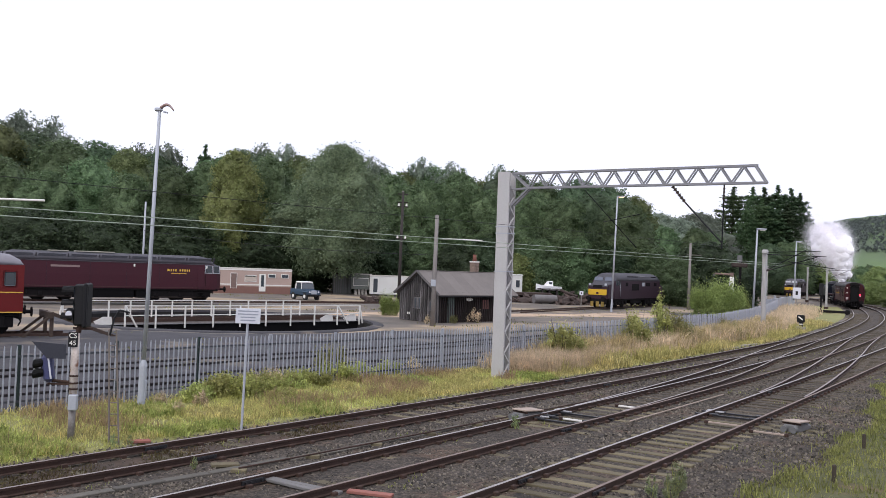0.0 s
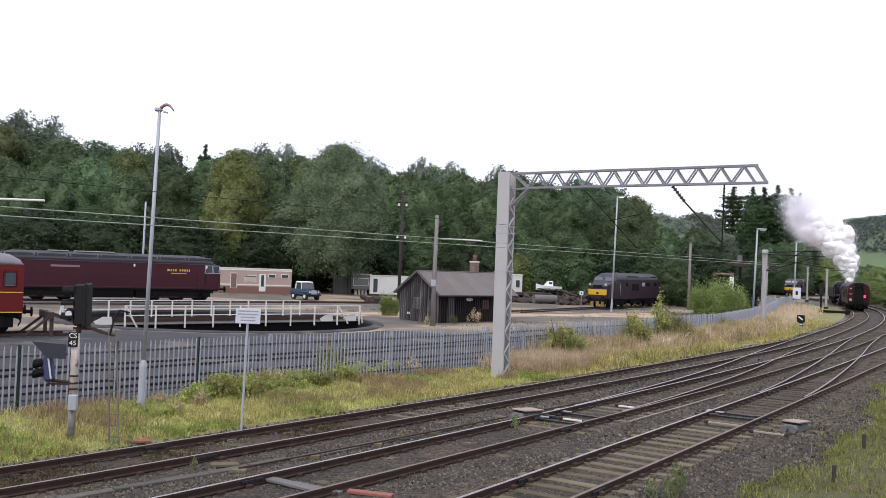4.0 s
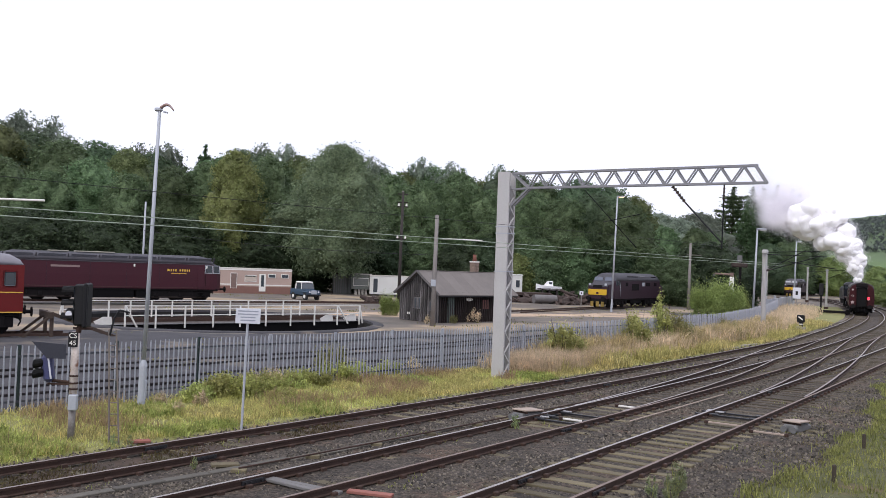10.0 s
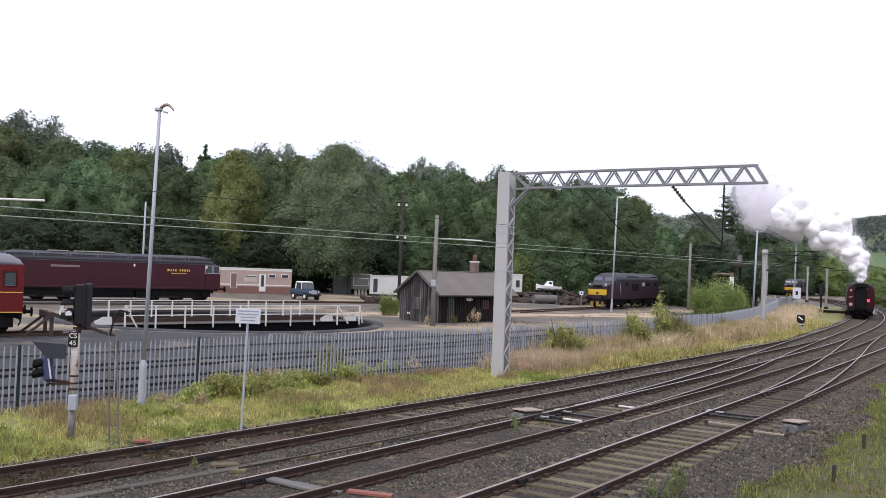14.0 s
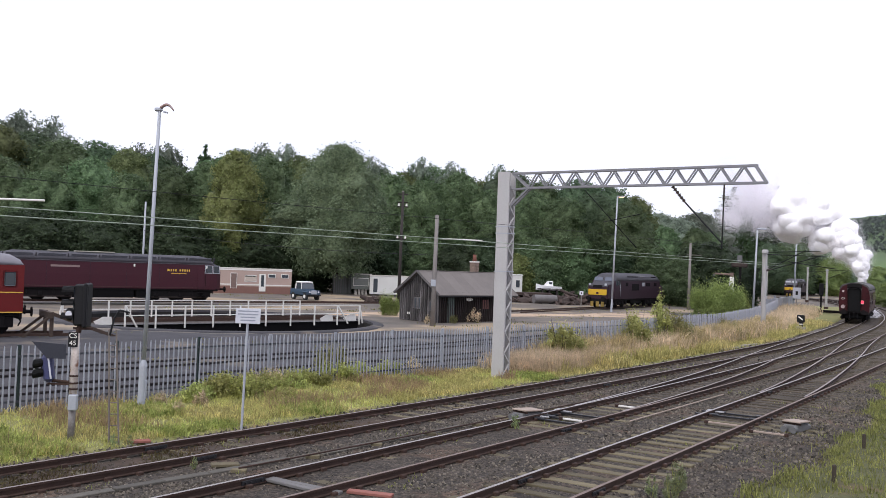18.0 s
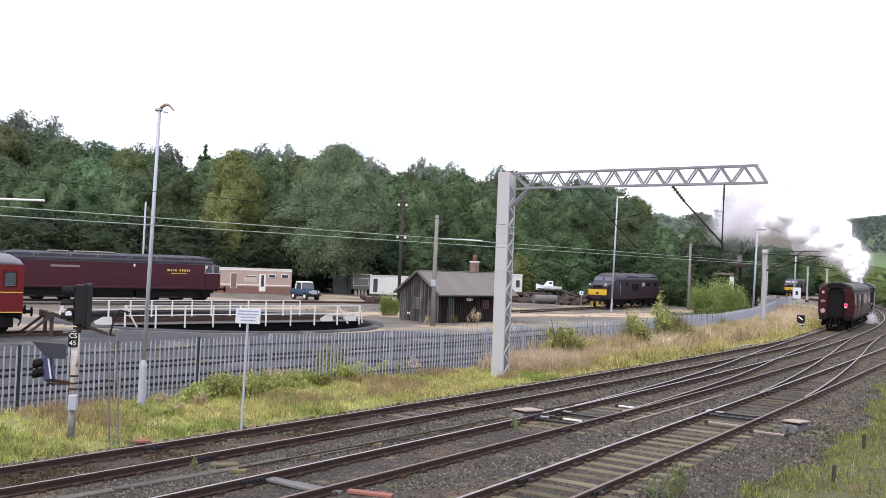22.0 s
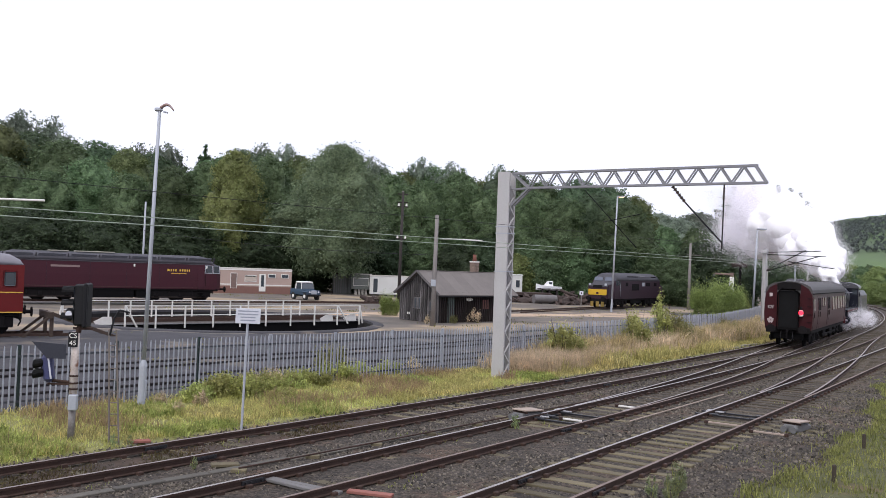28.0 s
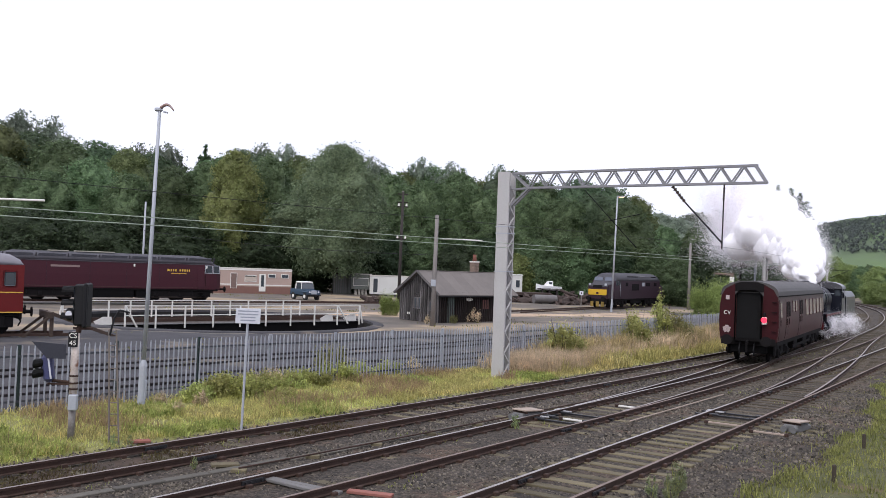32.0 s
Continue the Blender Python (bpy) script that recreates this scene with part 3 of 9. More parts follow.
def far_stay():
    t = thing("registration_stay", BOOM_POSE @ pose(3.2, 2.2, BOOM_Z - 0.1), "thin dark registration stay of the overhead line", "wire bracket")
    bm = bmesh.new()
    rod(bm, (0, -1.9, 0), (1.2, 0, -2.0), 0.018)
    part("stay", bm, M_BLACK, t)
    bm = bmesh.new()
    rod(bm, (-0.2, 0, -1.05), (1.3, 0, -0.75), 0.014)
    part("arm", bm, M_BLACK, t)


far_stay()


def h_mast(x, y, h, rz, arms, z0=None, label="grey steel overhead line mast with bracket arms"):
    """A rolled steel mast with slanting bracket tubes; local x points over the track."""
    t = thing("overhead_line_mast", pose(x, y, lie(x, y) if z0 is None else z0, 0, 0, rz), label, "mast")
    bm = bmesh.new()
    for s in (-1, 1):
        box(bm, (s * 0.13, 0, h / 2), (0.02, 0.28, h))
    box(bm, (0, 0, h / 2), (0.25, 0.02, h))
    part("column", bm, M_MAST, t)
    bm = bmesh.new()
    box(bm, (0, 0, 0.12), (0.55, 0.55, 0.5), bevel=0.03)
    part("footing", bm, M_RAIL, t)
    bm = bmesh.new()
    box(bm, (0, 0, h - 0.18), (0.36, 0.36, 0.22), bevel=0.01)
    part("cap", bm, M_MAST, t)
    for (xa, za), (xb, zb), (xc, zc), (xd, zd) in arms:
        bm = bmesh.new()
        rod(bm, (xa, 0, za), (xb, 0, zb), 0.032)
        arm = part("bracket_tube", bm, M_BLACK, t)
        bm = bmesh.new()
        rod(bm, (xc, 0, zc), (xd, 0, zd), 0.026)
        part("top_tube", bm, M_BLACK, arm)
        if xa < 0.2:
            bm = bmesh.new()
            insulator(bm, (xa + 0.02, 0, za), (xa + 0.12 * (xb - xa), 0, za + 0.12 * (zb - za)), 0.06, 4)
            part("insulator", bm, M_PORCELAIN, arm)
    return t


h_mast(23.4, 68.3, 6.25, -39, [((0.14, 4.75), (2.9, 6.25), (0.14, 6.05), (3.9, 6.2)), ((0.14, 4.7), (3.9, 5.85), (0.14, 5.9), (4.3, 5.82)), ((1.7, 5.42), (3.2, 5.2), (3.2, 5.2), (5.0, 4.98))])


def far_masts():
    rows = [(53.6, 131.0, 5.6, -26), (64.5, 166.0, 6.2, -22), (57.0, 165.0, 6.2, -22)]
    for x, y, h, rz in rows:
        h_mast(x, y, h, rz, [((0.14, 4.3), (2.6, 5.4), (0.14, 5.4), (3.0, 5.5))], label="distant grey overhead line mast beside the curve")


far_masts()


def dark_signal():
    t = thing("signal_post", pose(46.6, 115.5, -0.2, 0, 0, -26), "dark signal post with a black head beside the curve", "signal")
    bm = bmesh.new()
    rod(bm, (0, 0, 0), (0, 0, 2.6), 0.10, seg=10)
    part("post", bm, M_SOOT, t)
    bm = bmesh.new()
    box(bm, (0, 0, 2.9), (0.5, 0.3, 1.5), bevel=0.05)
    part("head", bm, M_BLACK, t)
    k = thing("cable_drum_stand", pose(47.4, 114.0, -0.2, 0, 0, -26), "low dark equipment stand beside the curve", "equipment")
    bm = bmesh.new()
    box(bm, (0, 0, 0.28), (3.4, 0.7, 0.3), bevel=0.03)
    part("frame", bm, M_SOOT, k)
    bm = bmesh.new()
    rod(bm, (1.7, -0.4, 0.28), (1.7, 0.4, 0.28), 0.32, seg=14)
    part("drum", bm, M_SOOT, k)


dark_signal()


def wire(name, pts, r, label):
    t = thing(name, Matrix(), label, "overhead wire", "overhead wires")
    cover = M_BLACK if name != "contact_wire" else M_WIRE
    for a, b in zip(pts[:-1], pts[1:]):
        bm = bmesh.new()
        rod(bm, a, b, r, seg=5)
        part("wire_span", bm, cover, t)
    return t


def wires():
    for side, za, zb, r, tag in ((0.35, 4.74, 4.80, 0.010, "contact"), (0.30, 4.57, 4.70, 0.010, "contact"), (0.1, 5.42, 5.30, 0.006, "catenary")):
        pts = []
        for u in np.linspace(-6, 57, 10):
            p, _ = on_line(line_a, u, side)
            k = (u + 6) / 63
            sag = 0.10 * math.sin(k * math.pi * 2) if tag == "catenary" else 0
            p.z = za + (zb - za) * k - sag
            pts.append(p)
        wire(tag + "_wire", pts, r, "long copper overhead wire above the siding track")
    # thin feeder lines from pole to pole over the yard
    for dz in (0.0, 0.35):
        pts = [Vector((-62, 92, 8.6 + dz)), Vector((-30, 90, 7.6 + dz)), Vector((-7.0, 86, 7.1 + dz)), Vector((28.6, 108, 7.4 + dz))]
        wire("feeder_wire", pts, 0.008, "thin dark feeder wire strung between yard poles")
    # a slack thin wire from the steel pole to the wooden pole by the hut
    a, b = Vector((-30.3, 95, 6.4)), Vector((-0.55, 64.9, 4.67))
    wire("feeder_wire", [a.lerp(b, k / 6) - Vector((0, 0, 1.6 * k / 6 * (1 - k / 6))) for k in range(7)], 0.018, "slack thin wire strung between two yard poles")


wires()


# ---- lamps ----
M_LAMP_ON = glowing("sodium_lamp_glow", (1.0, 0.42, 0.18), 2.2)


def street_lamp(x, y, h, rz, lean, head, lit, z0=None):
    t = thing("street_lamp", pose(x, y, lie(x, y) if z0 is None else z0, 0, lean, 0) @ pose(0, 0, 0, 0, 0, rz),
              "tall grey tapered steel lamp post" + (" with a lit lantern" if lit else " with a lantern"), "lamp post", "yard lamps")
    bm = bmesh.new()
    r = 0.045 + 0.0006 * y
    rod(bm, (0, 0, 1.35), (0, 0, h), r, r * 0.72, 12)
    part("post", bm, M_LAMPPOST, t, smooth=True)
    bm = bmesh.new()
    rod(bm, (0, 0, -0.3), (0, 0, 1.25), 0.105, 0.105, 12)
    rod(bm, (0, 0, 1.25), (0, 0, 1.4), 0.105, 0.060, 12)
    base = part("base", bm, M_LAMPPOST, t, smooth=False)
    bm = bmesh.new()
    box(bm, (0.103, 0, 0.6), (0.02, 0.14, 0.5), bevel=0.006)
    part("service_door", bm, M_LAMPPOST, base)
    if head == "hook":
        bm = bmesh.new()
        rings = []
        for i in range(9):
            a = i / 8
            c = Vector((0.02 + 0.36 * a, 0, h + 0.06 + 0.12 * math.sin(a * math.pi * 0.95) - 0.06 * a * a))
            w, hh = 0.085 * (1 - 0.62 * a), 0.055 * (1 - 0.5 * a)
            rings.append([c + Vector((0, w * math.cos(k * math.pi / 4), hh * math.sin(k * math.pi / 4))) for k in range(8)])
        loft(bm, rings)
        part("broken_canopy", fix(bm), surface("rusted_canopy", (0.36, 0.30, 0.29), (0.26, 0.12, 0.09), 0.7, scale=8, fine=30), t, "rust-streaked curled lantern canopy", True)
        bm = bmesh.new()
        box(bm, (-0.03, 0, h + 0.02), (0.20, 0.14, 0.10), bevel=0.03)
        box(bm, (0.16, 0, h - 0.04), (0.12, 0.08, 0.04), Matrix.Rotation(radians(12), 3, "Y"), 0.01)
        part("lamp_socket", bm, M_LAMPPOST, t)
    else:
        bm = bmesh.new()
        box(bm, (0.32, 0, h + 0.03), (0.78, 0.22, 0.13), bevel=0.04)
        lan = part("lantern", bm, M_LAMPPOST, t)
        bm = bmesh.new()
        box(bm, (0.42, 0, h - 0.055), (0.42, 0.17, 0.06), bevel=0.02)
        part("lamp_bowl", bm, M_LAMP_ON if lit else M_WHITE, lan, "glowing orange lamp bowl" if lit else "clear lamp bowl")
    return t


street_lamp(-7.98, 25.4, 8.15, 0, 1.25, "hook", False)
street_lamp(17.75, 98.0, 12.0, 0, 1.2, "box", True)
street_lamp(24.9, 75.2, 8.0, 0, 1.4, "box", False)
street_lamp(45.3, 121.0, 8.9, 0, 1.0, "box", False)


# ---- writing ----
def words(text, size, m, material, parent, name="lettering"):
    cu = bpy.data.curves.new(name, "FONT")
    cu.body, cu.size, cu.extrude = text, size, 0.002
    cu.align_x, cu.align_y = "CENTER", "CENTER"
    tmp = bpy.data.objects.new(name + "_tmp", cu)
    scene.collection.objects.link(tmp)
    bpy.context.view_layer.update()
    me = bpy.data.meshes.new_from_object(tmp.evaluated_get(bpy.context.evaluated_depsgraph_get()))
    bpy.data.objects.remove(tmp)
    me.materials.clear()
    me.materials.append(material)
    ob = new(name, me)
    ob.parent = parent
    ob.matrix_basis = m
    return ob


def bars(bm, x0, x1, z0, rows, dz, y, h, ragged, rng):
    """Lines of writing too small to read, as plain bars."""
    for i in range(rows):
        w = (x1 - x0) * rng.uniform(1 - ragged, 1)
        cx = (x0 + x1) / 2
        box(bm, (cx, y, z0 - i * dz), (w, 0.004, h))
    return bm


M_SIGNFACE = surface("sign_white", (0.62, 0.63, 0.68), (0.52, 0.53, 0.58), 0.5, scale=3, fine=30, bump=0)
M_INK = surface("grey_ink", (0.30, 0.32, 0.37), (0.25, 0.27, 0.32), 0.7, bump=0)
M_CREAM_POST = surface("cream_post_paint", (0.60, 0.55, 0.51), (0.40, 0.33, 0.29), 0.75, scale=4, fine=25, amount=0.9, third=(0.20, 0.10, 0.06), third_scale=5, third_at=0.56, bump=0.2)


def notice_sign():
    t = thing("notice_sign", pose(-4.78, 23.15, -0.2, 0, 1.0, 14), "white notice board on a thin steel post in the grass", "sign")
    bm = bmesh.new()
    rod(bm, (0, 0, 0), (0, 0, 2.95), 0.032, seg=10)
    part("post", bm, M_LAMPPOST, t)
    bm = bmesh.new()
    box(bm, (0, -0.045, 2.80), (0.60, 0.02, 0.37), bevel=0.006)
    board = part("board", bm, M_SIGNFACE, t)
    bm = bmesh.new()
    bars(bm, -0.25, 0.25, 2.92, 4, 0.075, -0.0575, 0.03, 0.3, random.Random(2))
    part("lettering", bm, M_INK, board)
    bm = bmesh.new()
    for z in (2.70, 2.90):
        box(bm, (0, -0.005, z), (0.16, 0.07, 0.03))
    part("clip", bm, M_LAMPPOST, t)


notice_sign()


M_MACHINE_GREY = surface("stained_grey_paint", (0.26, 0.25, 0.25), (0.14, 0.12, 0.11), 0.8, scale=4, fine=25, amount=0.9, bump=0.2)


def colour_light_signal():
    t = thing("colour_light_signal", pose(-8.08, 20.88, -0.2, 0, 0.4, 4), "lineside colour light signal on a rusty cream post", "signal")
    bm = bmesh.new()
    rod(bm, (0, 0, 0), (0, 0, 0.95), 0.075, seg=14)
    part("lower_post", bm, M_MACHINE_GREY, t, "grey lower post", True)
    bm = bmesh.new()
    rod(bm, (0, 0, 0.9), (0, 0, 2.45), 0.085, seg=14)
    part("post", bm, M_CREAM_POST, t, smooth=True)
    for z in (1.18, 1.34, 1.05):
        bm = bmesh.new()
        rod(bm, (0, 0, z), (0, 0, z + 0.04), 0.10, seg=14)
        part("collar", bm, M_RAIL, t)
    bm = bmesh.new()
    box(bm, (0.05, -0.13, 0.82), (0.19, 0.14, 0.34), bevel=0.02)
    part("junction_box", bm, M_LAMPPOST, t, "grey cable box")
    # the main head, turned to the line
    bm = bmesh.new()
    box(bm, (0.10, 0.0, 2.95), (0.30, 0.26, 0.92), bevel=0.04)
    box(bm, (0.20, 0.05, 2.95), (0.09, 0.46, 0.98), bevel=0.03)
    head = part("signal_head", bm, M_BLACK, t)
    for z in (2.66, 2.95, 3.24):
        bm = bmesh.new()
        rings = []
        for a in (0.0, 0.26):
            rings.append([(-0.04 - a, 0.13 * math.cos(k * math.pi / 8) - 0.06, z + 0.13 * math.sin(k * math.pi / 8) - 0.25 * a * a) for k in range(9)])
        loft(bm, rings, close=False, caps=False)
        bmesh.ops.solidify(bm, geom=bm.faces[:], thickness=0.008)
        part("hood", bm, M_BLACK, head)
        bm = bmesh.new()
        rod(bm, (-0.06, -0.02, z), (-0.045, -0.02, z), 0.09, seg=16)
        part("lens", bm, M_DARK_GLASS, head)
    bm = bmesh.new()
    rod(bm, (0.05, 0, 2.34), (0.08, 0, 2.5), 0.06)
    box(bm, (0.16, 0, 2.43), (0.44, 0.06, 0.05))
    part("bracket", bm, M_RAIL, t)
    # small white-sided repeater beside the head
    bm = bmesh.new()
    box(bm, (-0.13, -0.06, 2.74), (0.17, 0.18, 0.28), bevel=0.05)
    rep = part("repeater", bm, M_BLACK, t)
    bm = bmesh.new()
    rod(bm, (-0.13, -0.155, 2.75), (-0.13, -0.17, 2.75), 0.07, seg=14)
    part("repeater_face", bm, M_SIGNFACE, rep, "pale lens face")
    # the number plate
    bm = bmesh.new()
    box(bm, (-0.02, -0.11, 2.16), (0.21, 0.02, 0.33), bevel=0.006)
    plate = part("plate", bm, M_BLACK, t)
    words("CS", 0.15, pose(-0.02, -0.123, 2.24, 90), M_WHITE, plate)
    words("45", 0.15, pose(-0.02, -0.123, 2.08, 90), M_WHITE, plate)
    # subsidiary signal low on the side: two long hoods and a slanting plate
    bm = bmesh.new()
    rod(bm, (0, 0, 1.16), (-0.62, 0.0, 1.20), 0.035)
    box(bm, (-0.30, 0, 1.12), (0.5, 0.08, 0.04))
    part("side_bracket", bm, M_RAIL, t)
    bm = bmesh.new()
    box(bm, (-0.55, -0.02, 1.47), (0.22, 0.26, 0.62), Matrix.Rotation(radians(-8), 3, "Y"), 0.07)
    sub = part("subsidiary_signal", bm, surface("blue_grey_enamel", (0.055, 0.060, 0.150), (0.035, 0.038, 0.09), 0.45, bump=0.03), t)
    for z in (1.38, 1.60):
        bm = bmesh.new()
        rings = [[(-0.62 - a, 0.10 * math.cos(k * math.pi / 6) - 0.03, z - a * 0.25 + 0.10 * math.sin(k * math.pi / 6)) for k in range(13)] for a in (0.0, 0.24)]
        loft(bm, rings, close=False, caps=False)
        bmesh.ops.solidify(bm, geom=bm.faces[:], thickness=0.01)
        part("hood", bm, M_BLACK, sub)
        bm = bmesh.new()
        rod(bm, (-0.655, -0.03, z), (-0.64, -0.03, z), 0.085, seg=14)
        part("lens", bm, M_DARK_GLASS, sub)
    bm = bmesh.new()
    rod(bm, (-0.44, -0.16, 1.25), (-0.52, -0.16, 1.72), 0.02)
    part("trim", bm, M_SIGNFACE, sub)
    bm = bmesh.new()
    panel(bm, [(-0.86, -0.22, 2.02), (-0.12, -0.22, 1.98), (-0.12, -0.22, 1.66), (-0.52, -0.22, 1.66)], 0.02)
    part("shade_plate", fix(bm), surface("slate_blue_plate", (0.032, 0.034, 0.048), (0.022, 0.024, 0.034), 0.6), t, "dark slanting shade plate")
    # the heads and boxes sit a little higher on the post
    lift = {"signal_head": 0.10, "bracket": 0.10, "repeater": 0.10, "plate": 0.13, "subsidiary_signal": 0.17, "side_bracket": 0.17, "shade_plate": 0.21,
            "junction_box": 0.09, "collar": 0.12}
    for o in t.children:
        o.location.z += lift.get(o.name.split(".")[0], 0.0)
    # ladder beside the post
    M_POLERUST = surface("dull_rusty_steel", (0.21, 0.19, 0.175), (0.10, 0.075, 0.06), 0.8)
    lad = thing("signal_ladder", pose(-7.15, 20.65, -0.2, 0, 0.5, 8), "thin rusty steel ladder beside the signal", "ladder")
    for x, dx in ((0.0, -0.12), (0.30, -0.18)):
        bm = bmesh.new()
        beam(bm, (x * 0.7, 0, 0), (x * 0.7 + dx, 0.02, 2.55), 0.03, 0.03)
        part("stile", bm, M_POLERUST, lad)
    for i in range(9):
        bm = bmesh.new()
        z = 0.2 + i * 0.25
        rod(bm, (-0.05 * z, 0.01, z), (0.21 - 0.073 * z, 0.01, z), 0.011, seg=6)
        part("rung", bm, M_POLERUST, lad)
    bm = bmesh.new()
    for a, b in (((-0.10, 0, 2.42), (-0.02, 0, 2.80)), ((-0.02, 0, 2.80), (0.08, 0, 2.98)), ((0.08, 0, 2.98), (0.30, 0, 2.93))):
        rod(bm, a, b, 0.022)
    part("hoop", bm, M_BLACK, lad)


colour_light_signal()


def end_arm():
    """The near end of a registration arm whose mast stands out of sight beside the siding."""
    t = thing("overhead_line_mast", pose(-11.2, 17.6, -0.2), "grey mast with a pale registration arm over the siding", "mast")
    bm = bmesh.new()
    box(bm, (0, 0, 3.2), (0.25, 0.25, 6.4), bevel=0.02)
    part("column", bm, M_MAST, t)
    bm = bmesh.new()
    rod(bm, (0.1, 0, 5.16), (3.9, -0.45, 5.14), 0.02)
    part("registration_arm", bm, M_WHITE, t, "pale registration arm")


end_arm()


def ground_signal():
    t = thing("ground_signal", pose(28.7, 75.0, -0.2, 0, 0, -36), "small black and white ground disc signal", "signal")
    bm = bmesh.new()
    box(bm, (0, 0, 0.18), (0.75, 0.5, 0.36), bevel=0.04)
    part("base", bm, M_CONCRETE, t)
    bm = bmesh.new()
    box(bm, (0, 0.05, 0.5), (0.28, 0.2, 0.4), bevel=0.02)
    part("body", bm, M_BLACK, t)
    bm = bmesh.new()
    box(bm, (0, 0, 0.98), (0.62, 0.10, 0.60), bevel=0.06)
    disc = part("head", bm, M_BLACK, t)
    bm = bmesh.new()
    box(bm, (0, -0.06, 1.02), (0.42, 0.012, 0.10), Matrix.Rotation(radians(35), 3, "Y"))
    part("stripe", bm, M_WHITE, disc)
    bm = bmesh.new()
    box(bm, (0.05, -0.06, 0.55), (0.34, 0.012, 0.09))
    part("stripe", bm, M_WHITE, disc)


ground_signal()

M_MACHINE = surface("grey_machine_paint", (0.16, 0.16, 0.16), (0.08, 0.08, 0.08), 0.7, scale=4, fine=25, bump=0.2)
M_LID = surface("sun_bleached_board", (0.40, 0.32, 0.26), (0.26, 0.21, 0.18), 0.85, scale=4, fine=30, bump=0.2)


def point_machine(x, y, rz, lid):
    t = thing("point_machine", pose(x, y, -0.19, 0, 0, rz), "grey point machine with a pale weathered lid on the ballast", "point machine", "point machines")
    bm = bmesh.new()
    box(bm, (0, 0, 0.13), (0.85, 0.38, 0.22), bevel=0.03)
    box(bm, (0.45, 0, 0.10), (0.5, 0.30, 0.14), bevel=0.03)
    part("case", bm, M_MACHINE, t)
    for s in (-1, 1):
        bm = bmesh.new()
        rod(bm, (-0.55, s * 0.13, 0.12), (-0.35, s * 0.13, 0.12), 0.09, seg=12)
        part("motor_end", bm, M_MACHINE, t)
    bm = bmesh.new()
    box(bm, (0.0, 0, 0.30), (0.78, 0.50, 0.04), Matrix.Rotation(radians(3), 3, "Y"), 0.008)
    part("lid", bm, lid, t, "pale weathered lid")
    bm = bmesh.new()
    for s in (-1, 1):
        box(bm, (s * 0.3, 0, 0.265), (0.06, 0.5, 0.05))
    part("lid_rest", bm, M_RAIL, t)
    bm = bmesh.new()
    for s in (-0.35, 0.35):
        box(bm, (s, 0.1, 0.0), (0.24, 1.5, 0.10), bevel=0.015)
    part("timber", bm, M_SLEEPER, t)


point_machine(2.52, 26.15, 42, M_LID)
point_machine(9.85, 25.85, 48, M_LID)


def stretcher(u, line, side, length, z, material, name, label):
    p, w = on_line(line, u, side)
    t = thing(name, pose(p.x, p.y, z, 0, 0, bearing(w) - 90), label, "point rod", "point rods")
    bm = bmesh.new()
    box(bm, (0, 0, 0.03), (length, 0.05, 0.05), bevel=0.008)
    part("bar", bm, material, t)
    for s in (-1, 1):
        bm = bmesh.new()
        box(bm, (s * length / 2, 0, 0.03), (0.10, 0.12, 0.09), bevel=0.01)
        part("clevis", bm, M_RAIL, t)


stretcher(23.4, line_b, 0.25, 0.9, -0.12, M_WHITE, "stretcher_bar", "white painted stretcher bar between the switch rails")
stretcher(26.95, line_b, 0.25, 0.8, -0.12, M_WHITE, "stretcher_bar", "white painted stretcher bar between the switch rails")
stretcher(25.9, line_c, 0.2, 1.0, -0.10, M_LID, "stretcher_bar", "pale stretcher bar under the near rails")
stretcher(25.3, line_c, 1.55, 0.9, -0.10, M_LID, "stretcher_bar", "pale stretcher bar beside the point machine")
M_LOCK = surface("greasy_pale_steel", (0.50, 0.50, 0.52), (0.16, 0.15, 0.15), 0.5, 0.3, scale=9, fine=40, amount=1.0)


def point_gear():
    """Dark drive rods, slide plates and pale lock pieces round the blades of the points."""
    for line, us, reach, pale in ((line_b, (22.9, 23.45, 24.4), 2.0, (23.1, 24.45)), (line_c, (27.5, 28.15), 2.1, (27.95,))):
        t = thing("point_gear", Matrix(), "greasy black point rods and plates with pale lock pieces", "point rod", "point rods")
        for u in us:
            q, w = on_line(line, u, -0.1)
            turn = Matrix.Rotation(radians(bearing(w) - 90), 3, "Z")
            part("drive_rod", box(bmesh.new(), (q.x, q.y, -0.105), (reach, 0.09, 0.05), turn, 0.01), M_SOOT_STEEL, t)
            for s in (-0.60, 0.60):
                c, w = on_line(line, u, s)
                part("slide_plate", box(bmesh.new(), (c.x, c.y, -0.085), (0.30, 0.20, 0.06), turn, 0.012), M_SOOT_STEEL, t)
        for u in pale:
            for s, size in ((-0.86, (0.16, 0.34, 0.08)), (-0.56, (0.28, 0.07, 0.05))):
                c, w = on_line(line, u, s)
                turn = Matrix.Rotation(radians(bearing(w) - 90 + 4), 3, "Z")
                part("lock_piece", box(bmesh.new(), (c.x, c.y, -0.06), size, turn, 0.02), M_LOCK, t, "pale worn lock piece")


point_gear()
